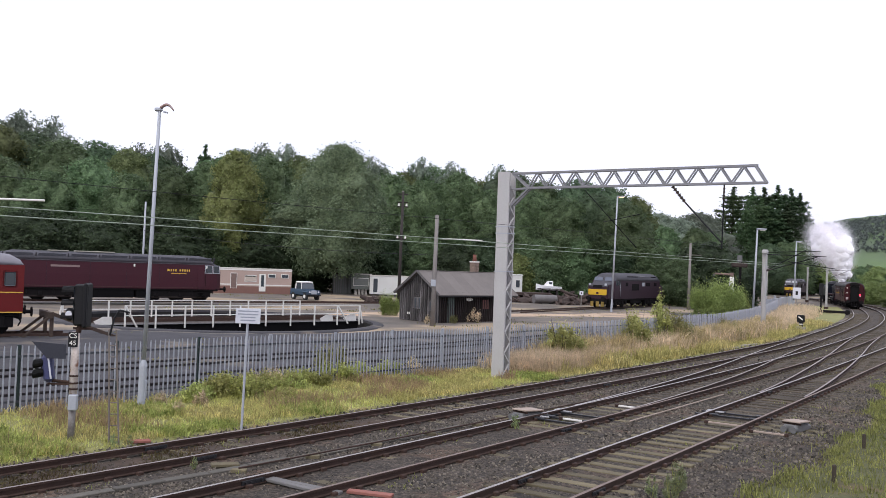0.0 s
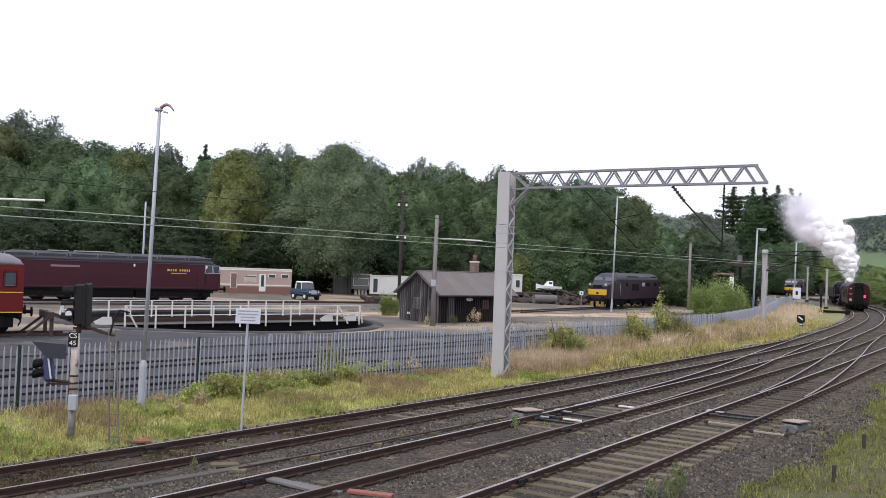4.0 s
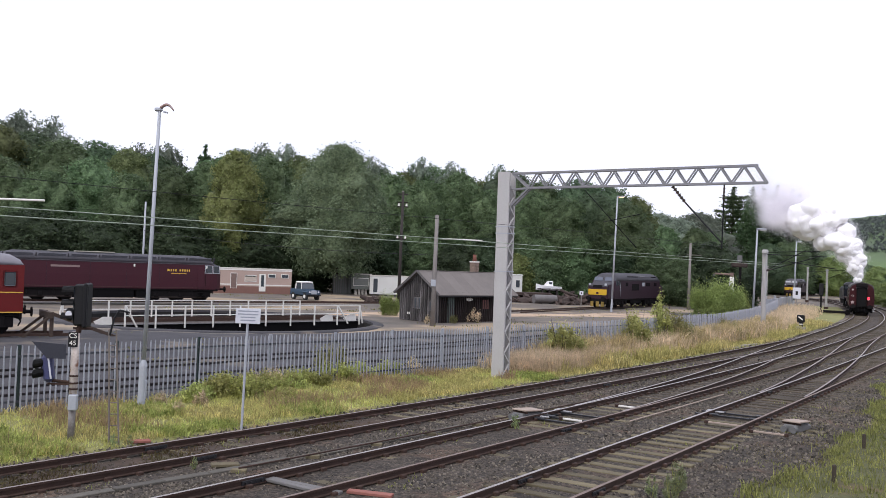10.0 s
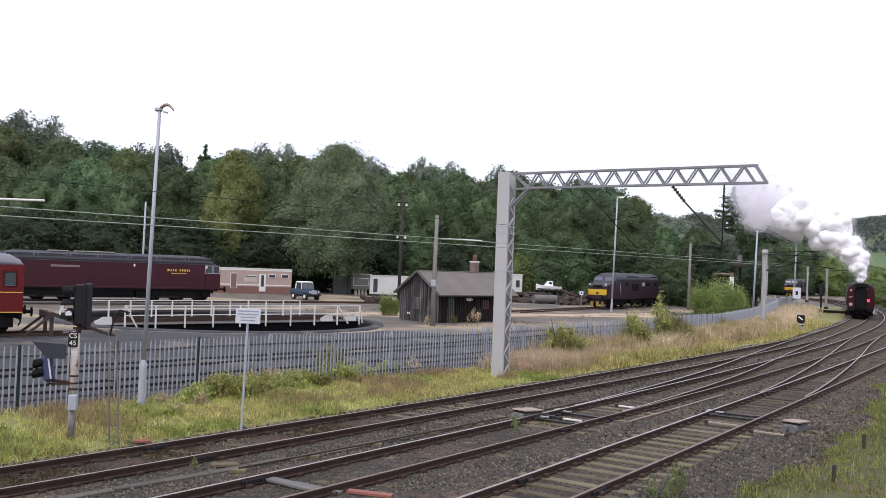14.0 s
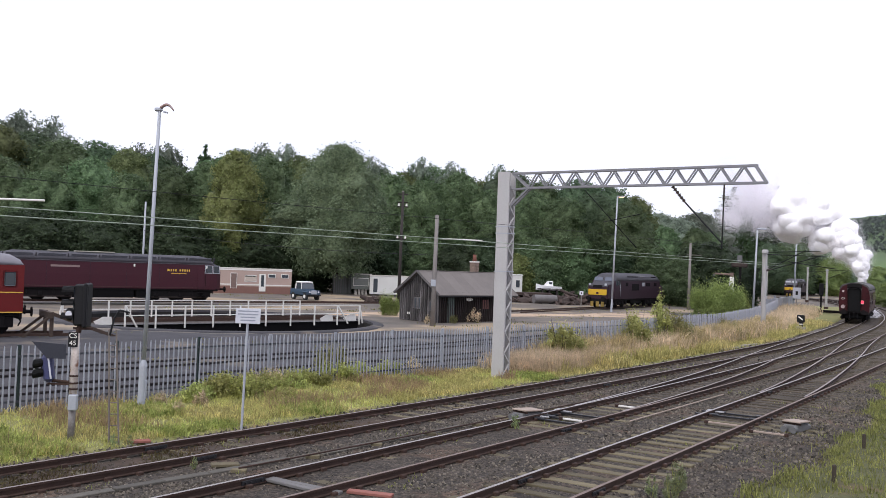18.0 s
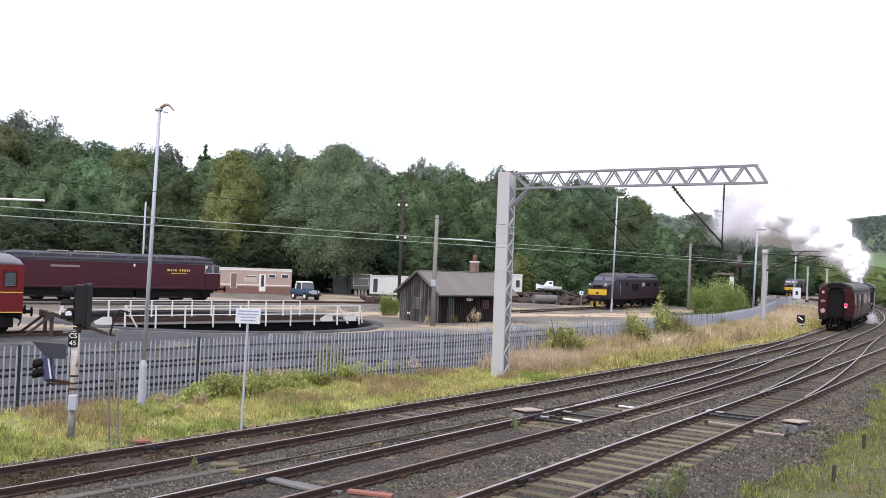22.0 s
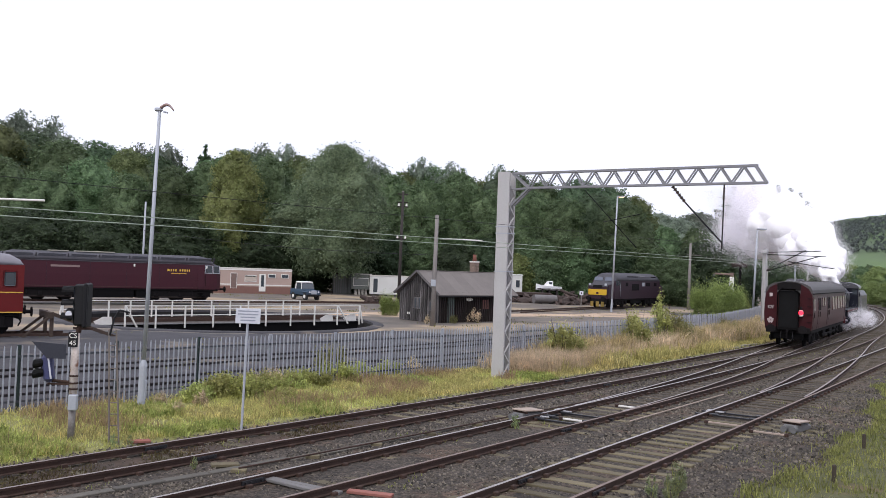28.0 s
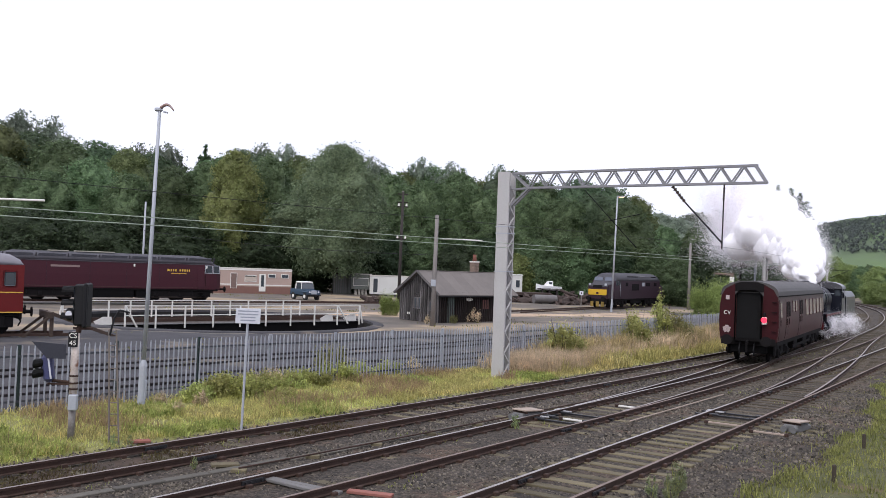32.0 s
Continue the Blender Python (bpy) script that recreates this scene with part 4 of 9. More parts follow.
# ---- turntable ----
def railing(parent, x0, x1, y, z, h, n, skip=(), mid=2):
    """A painted railing of posts and rails, each piece its own mesh."""
    for i in range(n + 1):
        x = x0 + (x1 - x0) * i / n
        bm = bmesh.new()
        box(bm, (x, y, z + h / 2 - 0.1), (0.09, 0.06, h + 0.2))
        part("railing_post", bm, M_WHITE, parent)
    for k in range(mid):
        zz = z + h - 0.03 - k * (h / (mid + 0.1))
        for i in range(n):
            if (i, k) in skip:
                continue
            a, b = x0 + (x1 - x0) * i / n, x0 + (x1 - x0) * (i + 1) / n
            bm = bmesh.new()
            box(bm, ((a + b) / 2, y, zz), (b - a, 0.05, 0.06))
            part("rail_bar", bm, M_WHITE, parent)


def turntable():
    # local x along the bridge
    t = thing("turntable", pose(-12.85 - 2.0, 60.8 + 2.34, 0, 0, 0, 42.2), "railway turntable bridge with white railings over a dark pit", "turntable")
    L, half = 18.9, 3.05
    bm = bmesh.new()
    box(bm, (0, 0, -0.30), (L, 2 * half - 0.3, 0.14), bevel=0.01)
    part("deck", bm, surface("dark_deck_timber", (0.085, 0.07, 0.06), (0.05, 0.042, 0.038), 0.9, scale=1.5, fine=20, bump=0.4), t)
    for s in (-1, 1):
        rings = []
        for x, lo in ((-L / 2, -0.75), (-L / 4, -1.25), (L / 4, -1.25), (L / 2, -0.75)):
            rings.append([(x, s * (half - 0.2) - 0.06, -0.22), (x, s * (half - 0.2) + 0.06, -0.22), (x, s * (half - 0.2) + 0.06, lo), (x, s * (half - 0.2) - 0.06, lo)])
        part("girder", fix(loft(bmesh.new(), rings)), M_SHADE_BLACK, t)
        bm = bmesh.new()
        box(bm, (0, s * (half - 0.2), -0.20), (L, 0.34, 0.04))
        part("flange", bm, M_MACHINE, t)
    for s in (-0.7525, 0.7525):
        bm = bmesh.new()
        box(bm, (0, s, -0.12), (L, 0.07, 0.2))
        part("bridge_rail", bm, M_RAIL, t)
    railing(t, -L / 2 + 1.6, L / 2, -half, -0.25, 1.2, 9)
    railing(t, -L / 2 + 0.2, L / 2 - 1.0, half, -0.25, 1.2, 12)
    # slanting stays at the ends
    for x, dx in ((-L / 2 + 1.6, 0.75), (L / 2 - 1.9, 0.9), (L / 2, 0.3), (-L / 2 + 0.2, -0.25)):
        y = -half if x != -L / 2 + 0.2 else half
        bm = bmesh.new()
        beam(bm, (x, y, 0.93), (x + dx, y, -0.36), 0.09, 0.09, (0, 1, 0))
        part("stay", bm, M_WHITE, t)
    for x in (L / 2 - 2.9, L / 2 - 0.9, -L / 2 + 0.2):
        bm = bmesh.new()
        panel(bm, [(x - 0.45, -half + 0.1, 0.0), (x + 0.1, -half + 0.1, 0.28), (x + 0.6, -half + 0.1, 0.28), (x + 0.7, -half + 0.1, -0.22), (x - 0.25, -half + 0.1, -0.22)], 0.03)
        part("end_plate", fix(bm), M_WHITE, t, "white painted end plate")
    # pit wall
    w = thing("turntable_pit", pose(PIT.x, PIT.y, 0), "dark brick-lined round turntable pit in the yard", "pit", kind="structure")
    bm = bmesh.new()
    rings = []
    for r, z in ((10.15, -0.26), (10.1, -0.26), (10.05, -1.6)):
        rings.append([(r * math.cos(a * math.pi / 36), r * math.sin(a * math.pi / 36), z) for a in range(72)])
    loft(bm, rings, caps=False)
    # disc over the pit bottom, the pit's shade put into its colour
    fl = bmesh.new()
    bmesh.ops.create_circle(fl, cap_ends=True, segments=48, radius=10.1, matrix=Matrix.Translation((0, 0, -1.45)))
    part("pit_floor", fl, M_SHADE_BLACK, w)
    rim = bmesh.new()
    loft(rim, [[(r * math.cos(a * math.pi / 36), r * math.sin(a * math.pi / 36), z) for a in range(72)] for r, z in ((10.08, -0.30), (10.1, -0.14), (10.4, -0.135), (10.75, -0.17), (11.0, -0.34))], caps=False)
    part("pit_coping", fix(rim), M_CINDER, w, "dark trodden cinder coping")
    part("pit_wall", fix(bm), surface("dark_pit_wall", (0.02, 0.018, 0.017), (0.01, 0.009, 0.009), 0.9, bump=0.4), w)


turntable()


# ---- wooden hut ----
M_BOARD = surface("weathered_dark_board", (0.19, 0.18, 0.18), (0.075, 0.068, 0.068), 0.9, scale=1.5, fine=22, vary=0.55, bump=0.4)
M_BOARD_BROWN = surface("dark_brown_board", (0.032, 0.022, 0.021), (0.018, 0.014, 0.014), 0.85, scale=1.5, fine=22, vary=0.25, bump=0.4)
M_HUTROOF = surface("grey_felt_roof", (0.185, 0.165, 0.152), (0.125, 0.112, 0.106), 0.9, scale=1.2, fine=12, vary=0.08, bump=0.3)
M_BRICK = surface("red_brick", (0.26, 0.10, 0.07), (0.16, 0.07, 0.055), 0.9, scale=5, fine=30, vary=0.25, bump=0.3)


def hut():
    # local x along the ridge, local -y towards the line
    L, W, he, hr = 7.8, 4.3, 2.25, 3.72
    t = thing("wooden_hut", pose(1.19, 72.62, -0.22, 0, 0, 44.0), "dark weathered timber hut with a grey pitched roof", "hut")
    rng = random.Random(3)

    def boards(x0, y0, x1, y1, top, material):
        n = int(math.hypot(x1 - x0, y1 - y0) / 0.20)
        d = Vector((x1 - x0, y1 - y0, 0))
        for i in range(n):
            c = Vector((x0, y0, 0)) + d * ((i + 0.5) / n)
            h = top((i + 0.5) / n)
            bm = bmesh.new()
            beam(bm, (c.x, c.y, 0.02 + rng.uniform(0, 0.03)), (c.x, c.y, h), d.length / n - 0.018, 0.03 + rng.uniform(0, 0.012), d.normalized())
            part("board", bm, material, t)

    gable = lambda k: he + (hr - he) * (1 - abs(2 * k - 1)) - 0.06
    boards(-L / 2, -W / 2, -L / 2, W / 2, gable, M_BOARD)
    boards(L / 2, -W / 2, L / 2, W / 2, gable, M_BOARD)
    # the front boards are much darker than those of the gables
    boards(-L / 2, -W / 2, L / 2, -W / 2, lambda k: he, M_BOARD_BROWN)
    bm = bmesh.new()
    box(bm, (0, W / 2, he / 2), (L, 0.05, he))
    part("back_wall", bm, M_BOARD, t)
    bm = bmesh.new()
    prof = [(-W / 2 + 0.04, 0.02), (W / 2 - 0.04, 0.02), (W / 2 - 0.04, he - 0.03), (0, hr - 0.1), (-W / 2 + 0.04, he - 0.03)]
    loft(bm, [[(x, y, z) for y, z in prof] for x in (-L / 2 + 0.03, L / 2 - 0.03)])
    part("inner_wall", fix(bm), M_BLACK, t)
    slope = math.atan2(hr - he, W / 2)
    for s in (-1, 1):
        wid = (W / 2 + 0.36) / math.cos(slope)
        for i in range(8):
            xa = -L / 2 - 0.35 + (L + 0.7) * i / 8
            bm = bmesh.new()
            c = Vector((xa + (L + 0.7) / 16, s * (W / 4 + 0.18), (he + hr) / 2 + 0.02 - 0.36 * math.tan(slope) / 2))
            box(bm, c, ((L + 0.7) / 8 - 0.004, wid, 0.06), Matrix.Rotation(-s * slope, 3, "X"))
            part("roof_sheet", bm, M_HUTROOF, t)
        for x in (-L / 2 - 0.37, L / 2 + 0.37):
            bm = bmesh.new()
            beam(bm, (x, 0, hr + 0.02), (x, s * (W / 2 + 0.36), he - 0.36 * math.tan(slope) + 0.02), 0.035, 0.17, (0, s * 0.5, 1))
            part("barge_board", bm, M_BOARD, t)
    bm = bmesh.new()
    box(bm, (0, 0, hr + 0.05), (L + 0.7, 0.18, 0.05), bevel=0.015)
    part("ridge_cap", bm, M_HUTROOF, t)
    bm = bmesh.new()
    box(bm, (0, -W / 2 - 0.34, he - 0.30), (L + 0.7, 0.09, 0.09), bevel=0.02)
    part("gutter", bm, M_BLACK, t)
    # openings of the gable end
    for y, w, h, z in ((0.15, 0.85, 0.85, 1.35),):
        bm = bmesh.new()
        box(bm, (-L / 2 - 0.035, y, z), (0.05, w, h), bevel=0.01)
        win = part("window", bm, M_BOARD, t)
        for k in (-1, 1):
            bm = bmesh.new()
            box(bm, (-L / 2 - 0.065, y + k * 0.2, z), (0.012, 0.32, 0.74))
            part("pane", bm, M_DARK_GLASS, win)
    bm = bmesh.new()
    box(bm, (-L / 2 - 0.03, -1.45, 1.2), (0.05, 0.75, 0.72), bevel=0.01)
    win = part("window", bm, M_BOARD, t)
    bm = bmesh.new()
    box(bm, (-L / 2 - 0.06, -1.45, 1.2), (0.012, 0.6, 0.58))
    part("pane", bm, M_DARK_GLASS, win)
    bm = bmesh.new()
    box(bm, (-L / 2 - 0.06, 1.1, 0.55), (0.04, 0.32, 0.16), bevel=0.01)
    part("notice", bm, M_WHITE, t)
    # front: a door, a faded shutter and a small oval plate
    bm = bmesh.new()
    box(bm, (-2.71, -W / 2 - 0.03, 0.95), (0.72, 0.05, 1.85), bevel=0.01)
    door = part("door", bm, surface("faded_green_paint", (0.075, 0.10, 0.095), (0.05, 0.065, 0.06), 0.8, scale=3, fine=20, bump=0.2), t, "faded green plank door")
    bm = bmesh.new()
    rod(bm, (-2.44, -W / 2 - 0.075, 0.95), (-2.44, -W / 2 - 0.06, 0.95), 0.04)
    part("door_knob", bm, M_BLACK, door)
    bm = bmesh.new()
    rings = [[(-0.81 + 0.34 * math.cos(a * math.pi / 10), y, 1.72 + 0.12 * math.sin(a * math.pi / 10)) for a in range(20)] for y in (-W / 2 - 0.05, -W / 2 - 0.03)]
    loft(bm, rings)
    part("oval_plate", fix(bm), M_WHITE, t, "white oval plate")
    bm = bmesh.new()
    box(bm, (0.94, -W / 2 - 0.03, 1.35), (0.75, 0.04, 0.7), bevel=0.01)
    part("shutter", bm, surface("faded_red_paint", (0.13, 0.05, 0.045), (0.07, 0.035, 0.03), 0.85), t, "faded red shutter")
    # chimney of bricks
    M_STOCK = surface("buff_brick", (0.27, 0.20, 0.16), (0.15, 0.115, 0.095), 0.9, scale=5, fine=30, vary=0.3, bump=0.3)
    stack = part("chimney", box(bmesh.new(), (2.15, 0.3, hr + 0.22), (0.48, 0.48, 1.2)), M_STOCK, t)
    me = mesh_of("brick", box(bmesh.new(), (0, 0, 0), (0.215, 0.05, 0.065)), M_STOCK)
    for row in range(9):
        for s, n, turn in ((-1, 0, 0), (1, 0, 0), (0, -1, 90), (0, 1, 90)):
            for k in (-0.5, 0.5):
                off = k * 0.235 + (0.03 if row % 2 else -0.03)
                x, y = (2.15 + off, 0.3 + s * 0.235) if turn == 0 else (2.15 + n * 0.235, 0.3 + off)
                piece("brick", me, stack, pose(x, y, hr + 0.14 + row * 0.076, 0, 0, turn))
    bm = bmesh.new()
    box(bm, (2.15, 0.3, hr + 0.84), (0.58, 0.58, 0.10), bevel=0.02)
    part("chimney_cap", bm, M_WHITE, stack, "pale chimney flashing")
    bm = bmesh.new()
    rod(bm, (2.15, 0.3, hr + 0.88), (2.15, 0.3, hr + 1.42), 0.17, 0.13, 14)
    part("chimney_pot", bm, M_BRICK, stack, "red clay chimney pot", True)


hut()


# ---- poles ----
M_POLE = surface("grey_pole_wood", (0.25, 0.235, 0.225), (0.15, 0.135, 0.125), 0.9, scale=1.5, fine=18, bump=0.4)
M_DARKPOLE = surface("tarred_pole_wood", (0.045, 0.038, 0.035), (0.025, 0.022, 0.021), 0.9, scale=1.5, fine=18, bump=0.4)


def wooden_pole(x, y, h, r, material, fittings, label, lean=0.0):
    t = thing("wooden_pole", pose(x, y, -0.3, 0, lean, 0), label, "pole", "yard poles")
    bm = bmesh.new()
    rod(bm, (0, 0, 0), (0, 0, h), r, r * 0.7, 12)
    part("shaft", bm, material, t, smooth=True)
    fittings(t, h)
    return t


def white_arm(t, h):
    bm = bmesh.new()
    box(bm, (1.75, 0, h - 1.62), (2.9, 0.06, 0.08), bevel=0.01)
    part("arm", bm, M_WHITE, t, "white painted arm")
    bm = bmesh.new()
    box(bm, (-0.05, -0.16, 3.05), (0.34, 0.12, 0.46), bevel=0.02)
    part("switch_box", bm, M_LAMPPOST, t)


def insulated(t, h):
    for z, n in ((h - 0.2, 1), (h - 0.95, 1), (h - 1.35, 2), (h - 4.3, 2)):
        bm = bmesh.new()
        for k in range(n):
            x = (k - (n - 1) / 2) * 0.7
            rod(bm, (x, 0, z), (x, 0, z + 0.24), 0.11, 0.07, 10)
        part("insulator_pot", bm, M_WHITE, t, "pale insulator pot")
        bm = bmesh.new()
        box(bm, (0, 0, z - 0.05), (0.95, 0.1, 0.1))
        part("cross_arm", bm, M_DARKPOLE, t)


def small_arm(t, h):
    bm = bmesh.new()
    box(bm, (0.45, 0, h - 1.35), (1.7, 0.07, 0.07))
    part("cross_arm", bm, M_POLE, t)


wooden_pole(-0.55, 64.9, 7.75, 0.17, M_POLE, white_arm, "grey wooden pole with a white horizontal arm", 0.5)
wooden_pole(-3.9, 86.0, 10.9, 0.16, M_DARKPOLE, insulated, "tall tarred pole with pale insulators behind the hut", 0.4)
wooden_pole(28.9, 110.0, 7.9, 0.19, M_POLE, small_arm, "grey wooden pole with a cross arm by the bushes", 0.3)
wooden_pole(-30.3, 95.0, 9.6, 0.12, M_LAMPPOST, lambda t, h: None, "thin grey wooden pole behind the locomotive", 0.6)


# ---- parked diesels ----
def wheel_mesh(name, r, w, material):
    bm = bmesh.new()
    prof = [(0.06, -w / 2), (r * 0.80, -w / 2), (r * 0.84, -w * 0.25), (r, -w * 0.3), (r, w * 0.4), (r + 0.03, w * 0.45), (r + 0.03, w * 0.62), (r * 0.8, w * 0.62), (0.06, w * 0.5)]
    rings = [[(p[0] * math.cos(k * math.pi / 12), p[1], p[0] * math.sin(k * math.pi / 12)) for k in range(24)] for p in prof]
    loft(bm, rings)
    return mesh_of(name, fix(bm), material)


WHEEL_DIESEL = wheel_mesh("wheel", 0.52, 0.13, M_SOOT)


def bogie(parent, x, wheels, base, me, r, width=1.9):
    bm = bmesh.new()
    for s in (-1, 1):
        box(bm, (x, s * width / 2 + s * 0.08, r + 0.10), (base + 1.3, 0.14, 0.52), bevel=0.04)
        for k in range(wheels):
            xx = x - base / 2 + base * k / (wheels - 1)
            box(bm, (xx, s * (width / 2 + 0.16), r), (0.34, 0.16, 0.36), bevel=0.03)
            rod(bm, (xx, s * (width / 2 + 0.26), r), (xx, s * (width / 2 + 0.30), r), 0.11, seg=10)
        for k in (-0.25, 0.25):
            rod(bm, (x + base * k, s * (width / 2 + 0.14), r - 0.05), (x + base * k, s * (width / 2 + 0.14), r + 0.3), 0.10, seg=8)
    b = part("bogie", bm, M_SOOT, parent)
    out = []
    for k in range(wheels):
        xx = x - base / 2 + base * k / (wheels - 1)
        ax = part("wheelset", rod(bmesh.new(), (0, -0.75, 0), (0, 0.75, 0), 0.075), M_SOOT, parent)
        ax.matrix_basis = pose(xx, 0, r)
        for s in (-1, 1):
            piece("wheel", me, ax, pose(0, s * 0.75, 0, 0, 0, 0 if s < 0 else 180))
        out.append((ax, xx, r))
    return out


def buffers(parent, x, way, z=1.05, reach=0.55):
    for s in (-1, 1):
        bm = bmesh.new()
        rod(bm, (x, s * 0.87, z), (x + way * (reach - 0.05), s * 0.87, z), 0.10, 0.085, 12)
        rod(bm, (x + way * (reach - 0.05), s * 0.87, z), (x + way * reach, s * 0.87, z), 0.24, 0.24, 16)
        part("buffer", bm, M_SOOT, parent)


def lower_ring(x, w, z0, z1):
    return [(x, -w * 0.97, z0), (x, -w, (z0 + z1) / 2), (x, -w, z1), (x, w, z1), (x, w, (z0 + z1) / 2), (x, w * 0.97, z0)]


def roof_ring(x, w, z1, zr, crown=0.8, n=12):
    out = []
    for k in range(n + 1):
        a = math.pi * k / n
        out.append((x, -w * math.cos(a), z1 + (zr - z1) * math.sin(a) ** crown))
    return out


M_GRILLE = surface("blue_grey_roof_panel", (0.105, 0.108, 0.130), (0.060, 0.062, 0.076), 0.6, scale=6, fine=40, bump=0.1)


M_BOGIE = surface("brown_dusted_bogie", (0.040, 0.032, 0.030), (0.016, 0.013, 0.013), 0.9, spec=0.1, scale=3, fine=15, amount=0.9, bump=0.3)


def flat_front_diesel():
    """Long flat-fronted diesel in maroon: local x points to the cab that shows."""
    L = 19.4
    t = thing("diesel_locomotive", pose(-27.4, 77.6, 0.14, 0, 0, 34.6), "maroon diesel locomotive with a grey roof standing in the yard", "locomotive")
    hb = L / 2 - 0.6
    xs = [(-hb, 1.12, 2.55), (-hb + 0.35, 1.28, 3.0), (-hb + 1.0, 1.34, 3.18), (hb - 1.0, 1.34, 3.18), (hb - 0.35, 1.28, 3.0), (hb, 1.12, 2.55)]
    body = part("body", fix(loft(bmesh.new(), [lower_ring(x, w, 1.02, z) for x, w, z in xs])), M_MAROON, t)
    rf = [(-hb, 1.12, 2.55, 2.62), (-hb + 0.35, 1.28, 3.0, 3.18), (-hb + 1.0, 1.34, 3.18, 3.72), (-hb + 1.6, 1.34, 3.18, 3.86), (hb - 1.6, 1.34, 3.18, 3.86), (hb - 1.0, 1.34, 3.18, 3.72), (hb - 0.35, 1.28, 3.0, 3.18), (hb, 1.12, 2.55, 2.62)]
    roof = part("roof", fix(loft(bmesh.new(), [roof_ring(*r) for r in rf])), M_ROOF, t, smooth=True)
    # darker louvre panels on the roof's shoulder, and pale hatches
    for s in (-1, 1):
        for x, w in ((7.2, 2.2), (4.8, 2.3), (2.4, 2.2), (0.0, 2.3), (-2.4, 2.2), (-4.8, 2.3), (-7.2, 2.2)):
            bm = bmesh.new()
            box(bm, (x, s * 1.222, 3.43), (w - 0.25, 0.05, 0.56), Matrix.Rotation(radians(-24) if s > 0 else radians(24), 3, "X"), 0.01)
            part("roof_panel", bm, M_GRILLE, roof)
        for x in (8.4, 6.0, 3.6, 1.2, -1.2, -3.6, -6.0, -8.4):
            bm = bmesh.new()
            box(bm, (x, s * 1.225, 3.43), (0.10, 0.09, 0.62), Matrix.Rotation(radians(-24) if s > 0 else radians(24), 3, "X"), 0.01)
            part("roof_rib", bm, M_ROOF, roof)
        bm = bmesh.new()
        box(bm, (0, s * 1.345, 3.14), (2 * hb - 2.0, 0.05, 0.06), bevel=0.01)
        part("gutter", bm, M_ROOF, roof)
        for x in (-5.2, -1.9, 1.0, 3.7):
            bm = bmesh.new()
            box(bm, (x, s * 1.343, 2.1), (0.03, 0.012, 1.95))
            part("panel_joint", bm, M_PURPLE, body)
    M_HATCH = surface("pale_dusty_panel", (0.34, 0.33, 0.27), (0.25, 0.24, 0.20), 0.8)
    for x, w in ((-1.3, 3.0), (-4.1, 1.4)):
        bm = bmesh.new()
        box(bm, (x, 0, 3.90), (w, 1.1, 0.10), bevel=0.03)
        part("roof_hatch", bm, M_HATCH, roof, "pale dusty roof hatch")
    # cab windows
    for way in (-1, 1):
        for s in (-1, 1):
            for x, w in ((hb - 1.15, 0.62), (hb - 0.45, 0.5)):
                bm = bmesh.new()
                box(bm, (way * x, s * 1.325, 2.74), (w, 0.06, 0.60), bevel=0.02)
                win = part("cab_window", bm, M_DARK_GLASS, body)
                bm = bmesh.new()
                for dz in (-0.32, 0.32):
                    box(bm, (way * x, s * 1.345, 2.74 + dz), (w + 0.08, 0.04, 0.045))
                for dx in (-w / 2, w / 2):
                    box(bm, (way * x + dx, s * 1.345, 2.74), (0.045, 0.04, 0.64))
                part("window_frame", bm, M_LAMPPOST, win, "pale metal window frame")
            bm = bmesh.new()
            box(bm, (way * (hb - 1.8), s * 1.343, 2.0), (0.62, 0.03, 1.75), bevel=0.01)
            door = part("cab_door", bm, M_MAROON, body)
            bm = bmesh.new()
            rod(bm, (way * (hb - 1.42), s * 1.39, 1.3), (way * (hb - 1.42), s * 1.39, 2.7), 0.014)
            part("handrail", bm, M_SOOT, door)
        for y in (-0.75, 0, 0.75):
            bm = bmesh.new()
            box(bm, (way * (hb - 0.17), y, 2.80), (0.06, 0.64, 0.46), Matrix.Rotation(radians(way * -38), 3, "Y"), 0.02)
            part("windscreen", bm, M_DARK_GLASS, body)
        bm = bmesh.new()
        box(bm, (way * (hb + 0.02), 0, 1.75), (0.05, 2.0, 0.95), bevel=0.02)
        part("nose_panel", bm, M_YELLOW if way < 0 else M_MAROON, body)
        buffers(t, way * hb, way)
    # lettering as bars, lamps along the gutter
    bm = bmesh.new()
    rng = random.Random(9)
    for i, (x0, w) in enumerate(((4.45, 0.24), (4.68, 0.13), (4.88, 0.13), (5.08, 0.15), (5.45, 0.15), (5.66, 0.16), (5.87, 0.15), (6.06, 0.13), (6.25, 0.13))):
        box(bm, (x0, -1.345, 2.60), (w * 0.75, 0.012, 0.18))
    box(bm, (5.35, -1.345, 2.33), (1.3, 0.012, 0.05))
    part("lettering", bm, M_GOLD, body, "gold lettering bars")
    bm = bmesh.new()
    box(bm, (-3.8, -1.345, 2.72), (2.2, 0.012, 0.16))
    part("nameplate", bm, surface("dull_nameplate", (0.26, 0.20, 0.19), (0.16, 0.10, 0.10), 0.5, bump=0), body)
    for x in (8.0 - 0.25, 1.6, -7.9):
        bm = bmesh.new()
        box(bm, (x, -1.36, 2.92), (0.13, 0.05, 0.22), bevel=0.01)
        part("gutter_lamp", bm, M_WHITE, body)
    bm = bmesh.new()
    box(bm, (0, -1.345, 1.14), (2 * hb - 2.6, 0.014, 0.05))
    part("waist_line", bm, surface("faded_line", (0.07, 0.03, 0.03), (0.05, 0.02, 0.02), 0.7, bump=0), body)
    bm = bmesh.new()
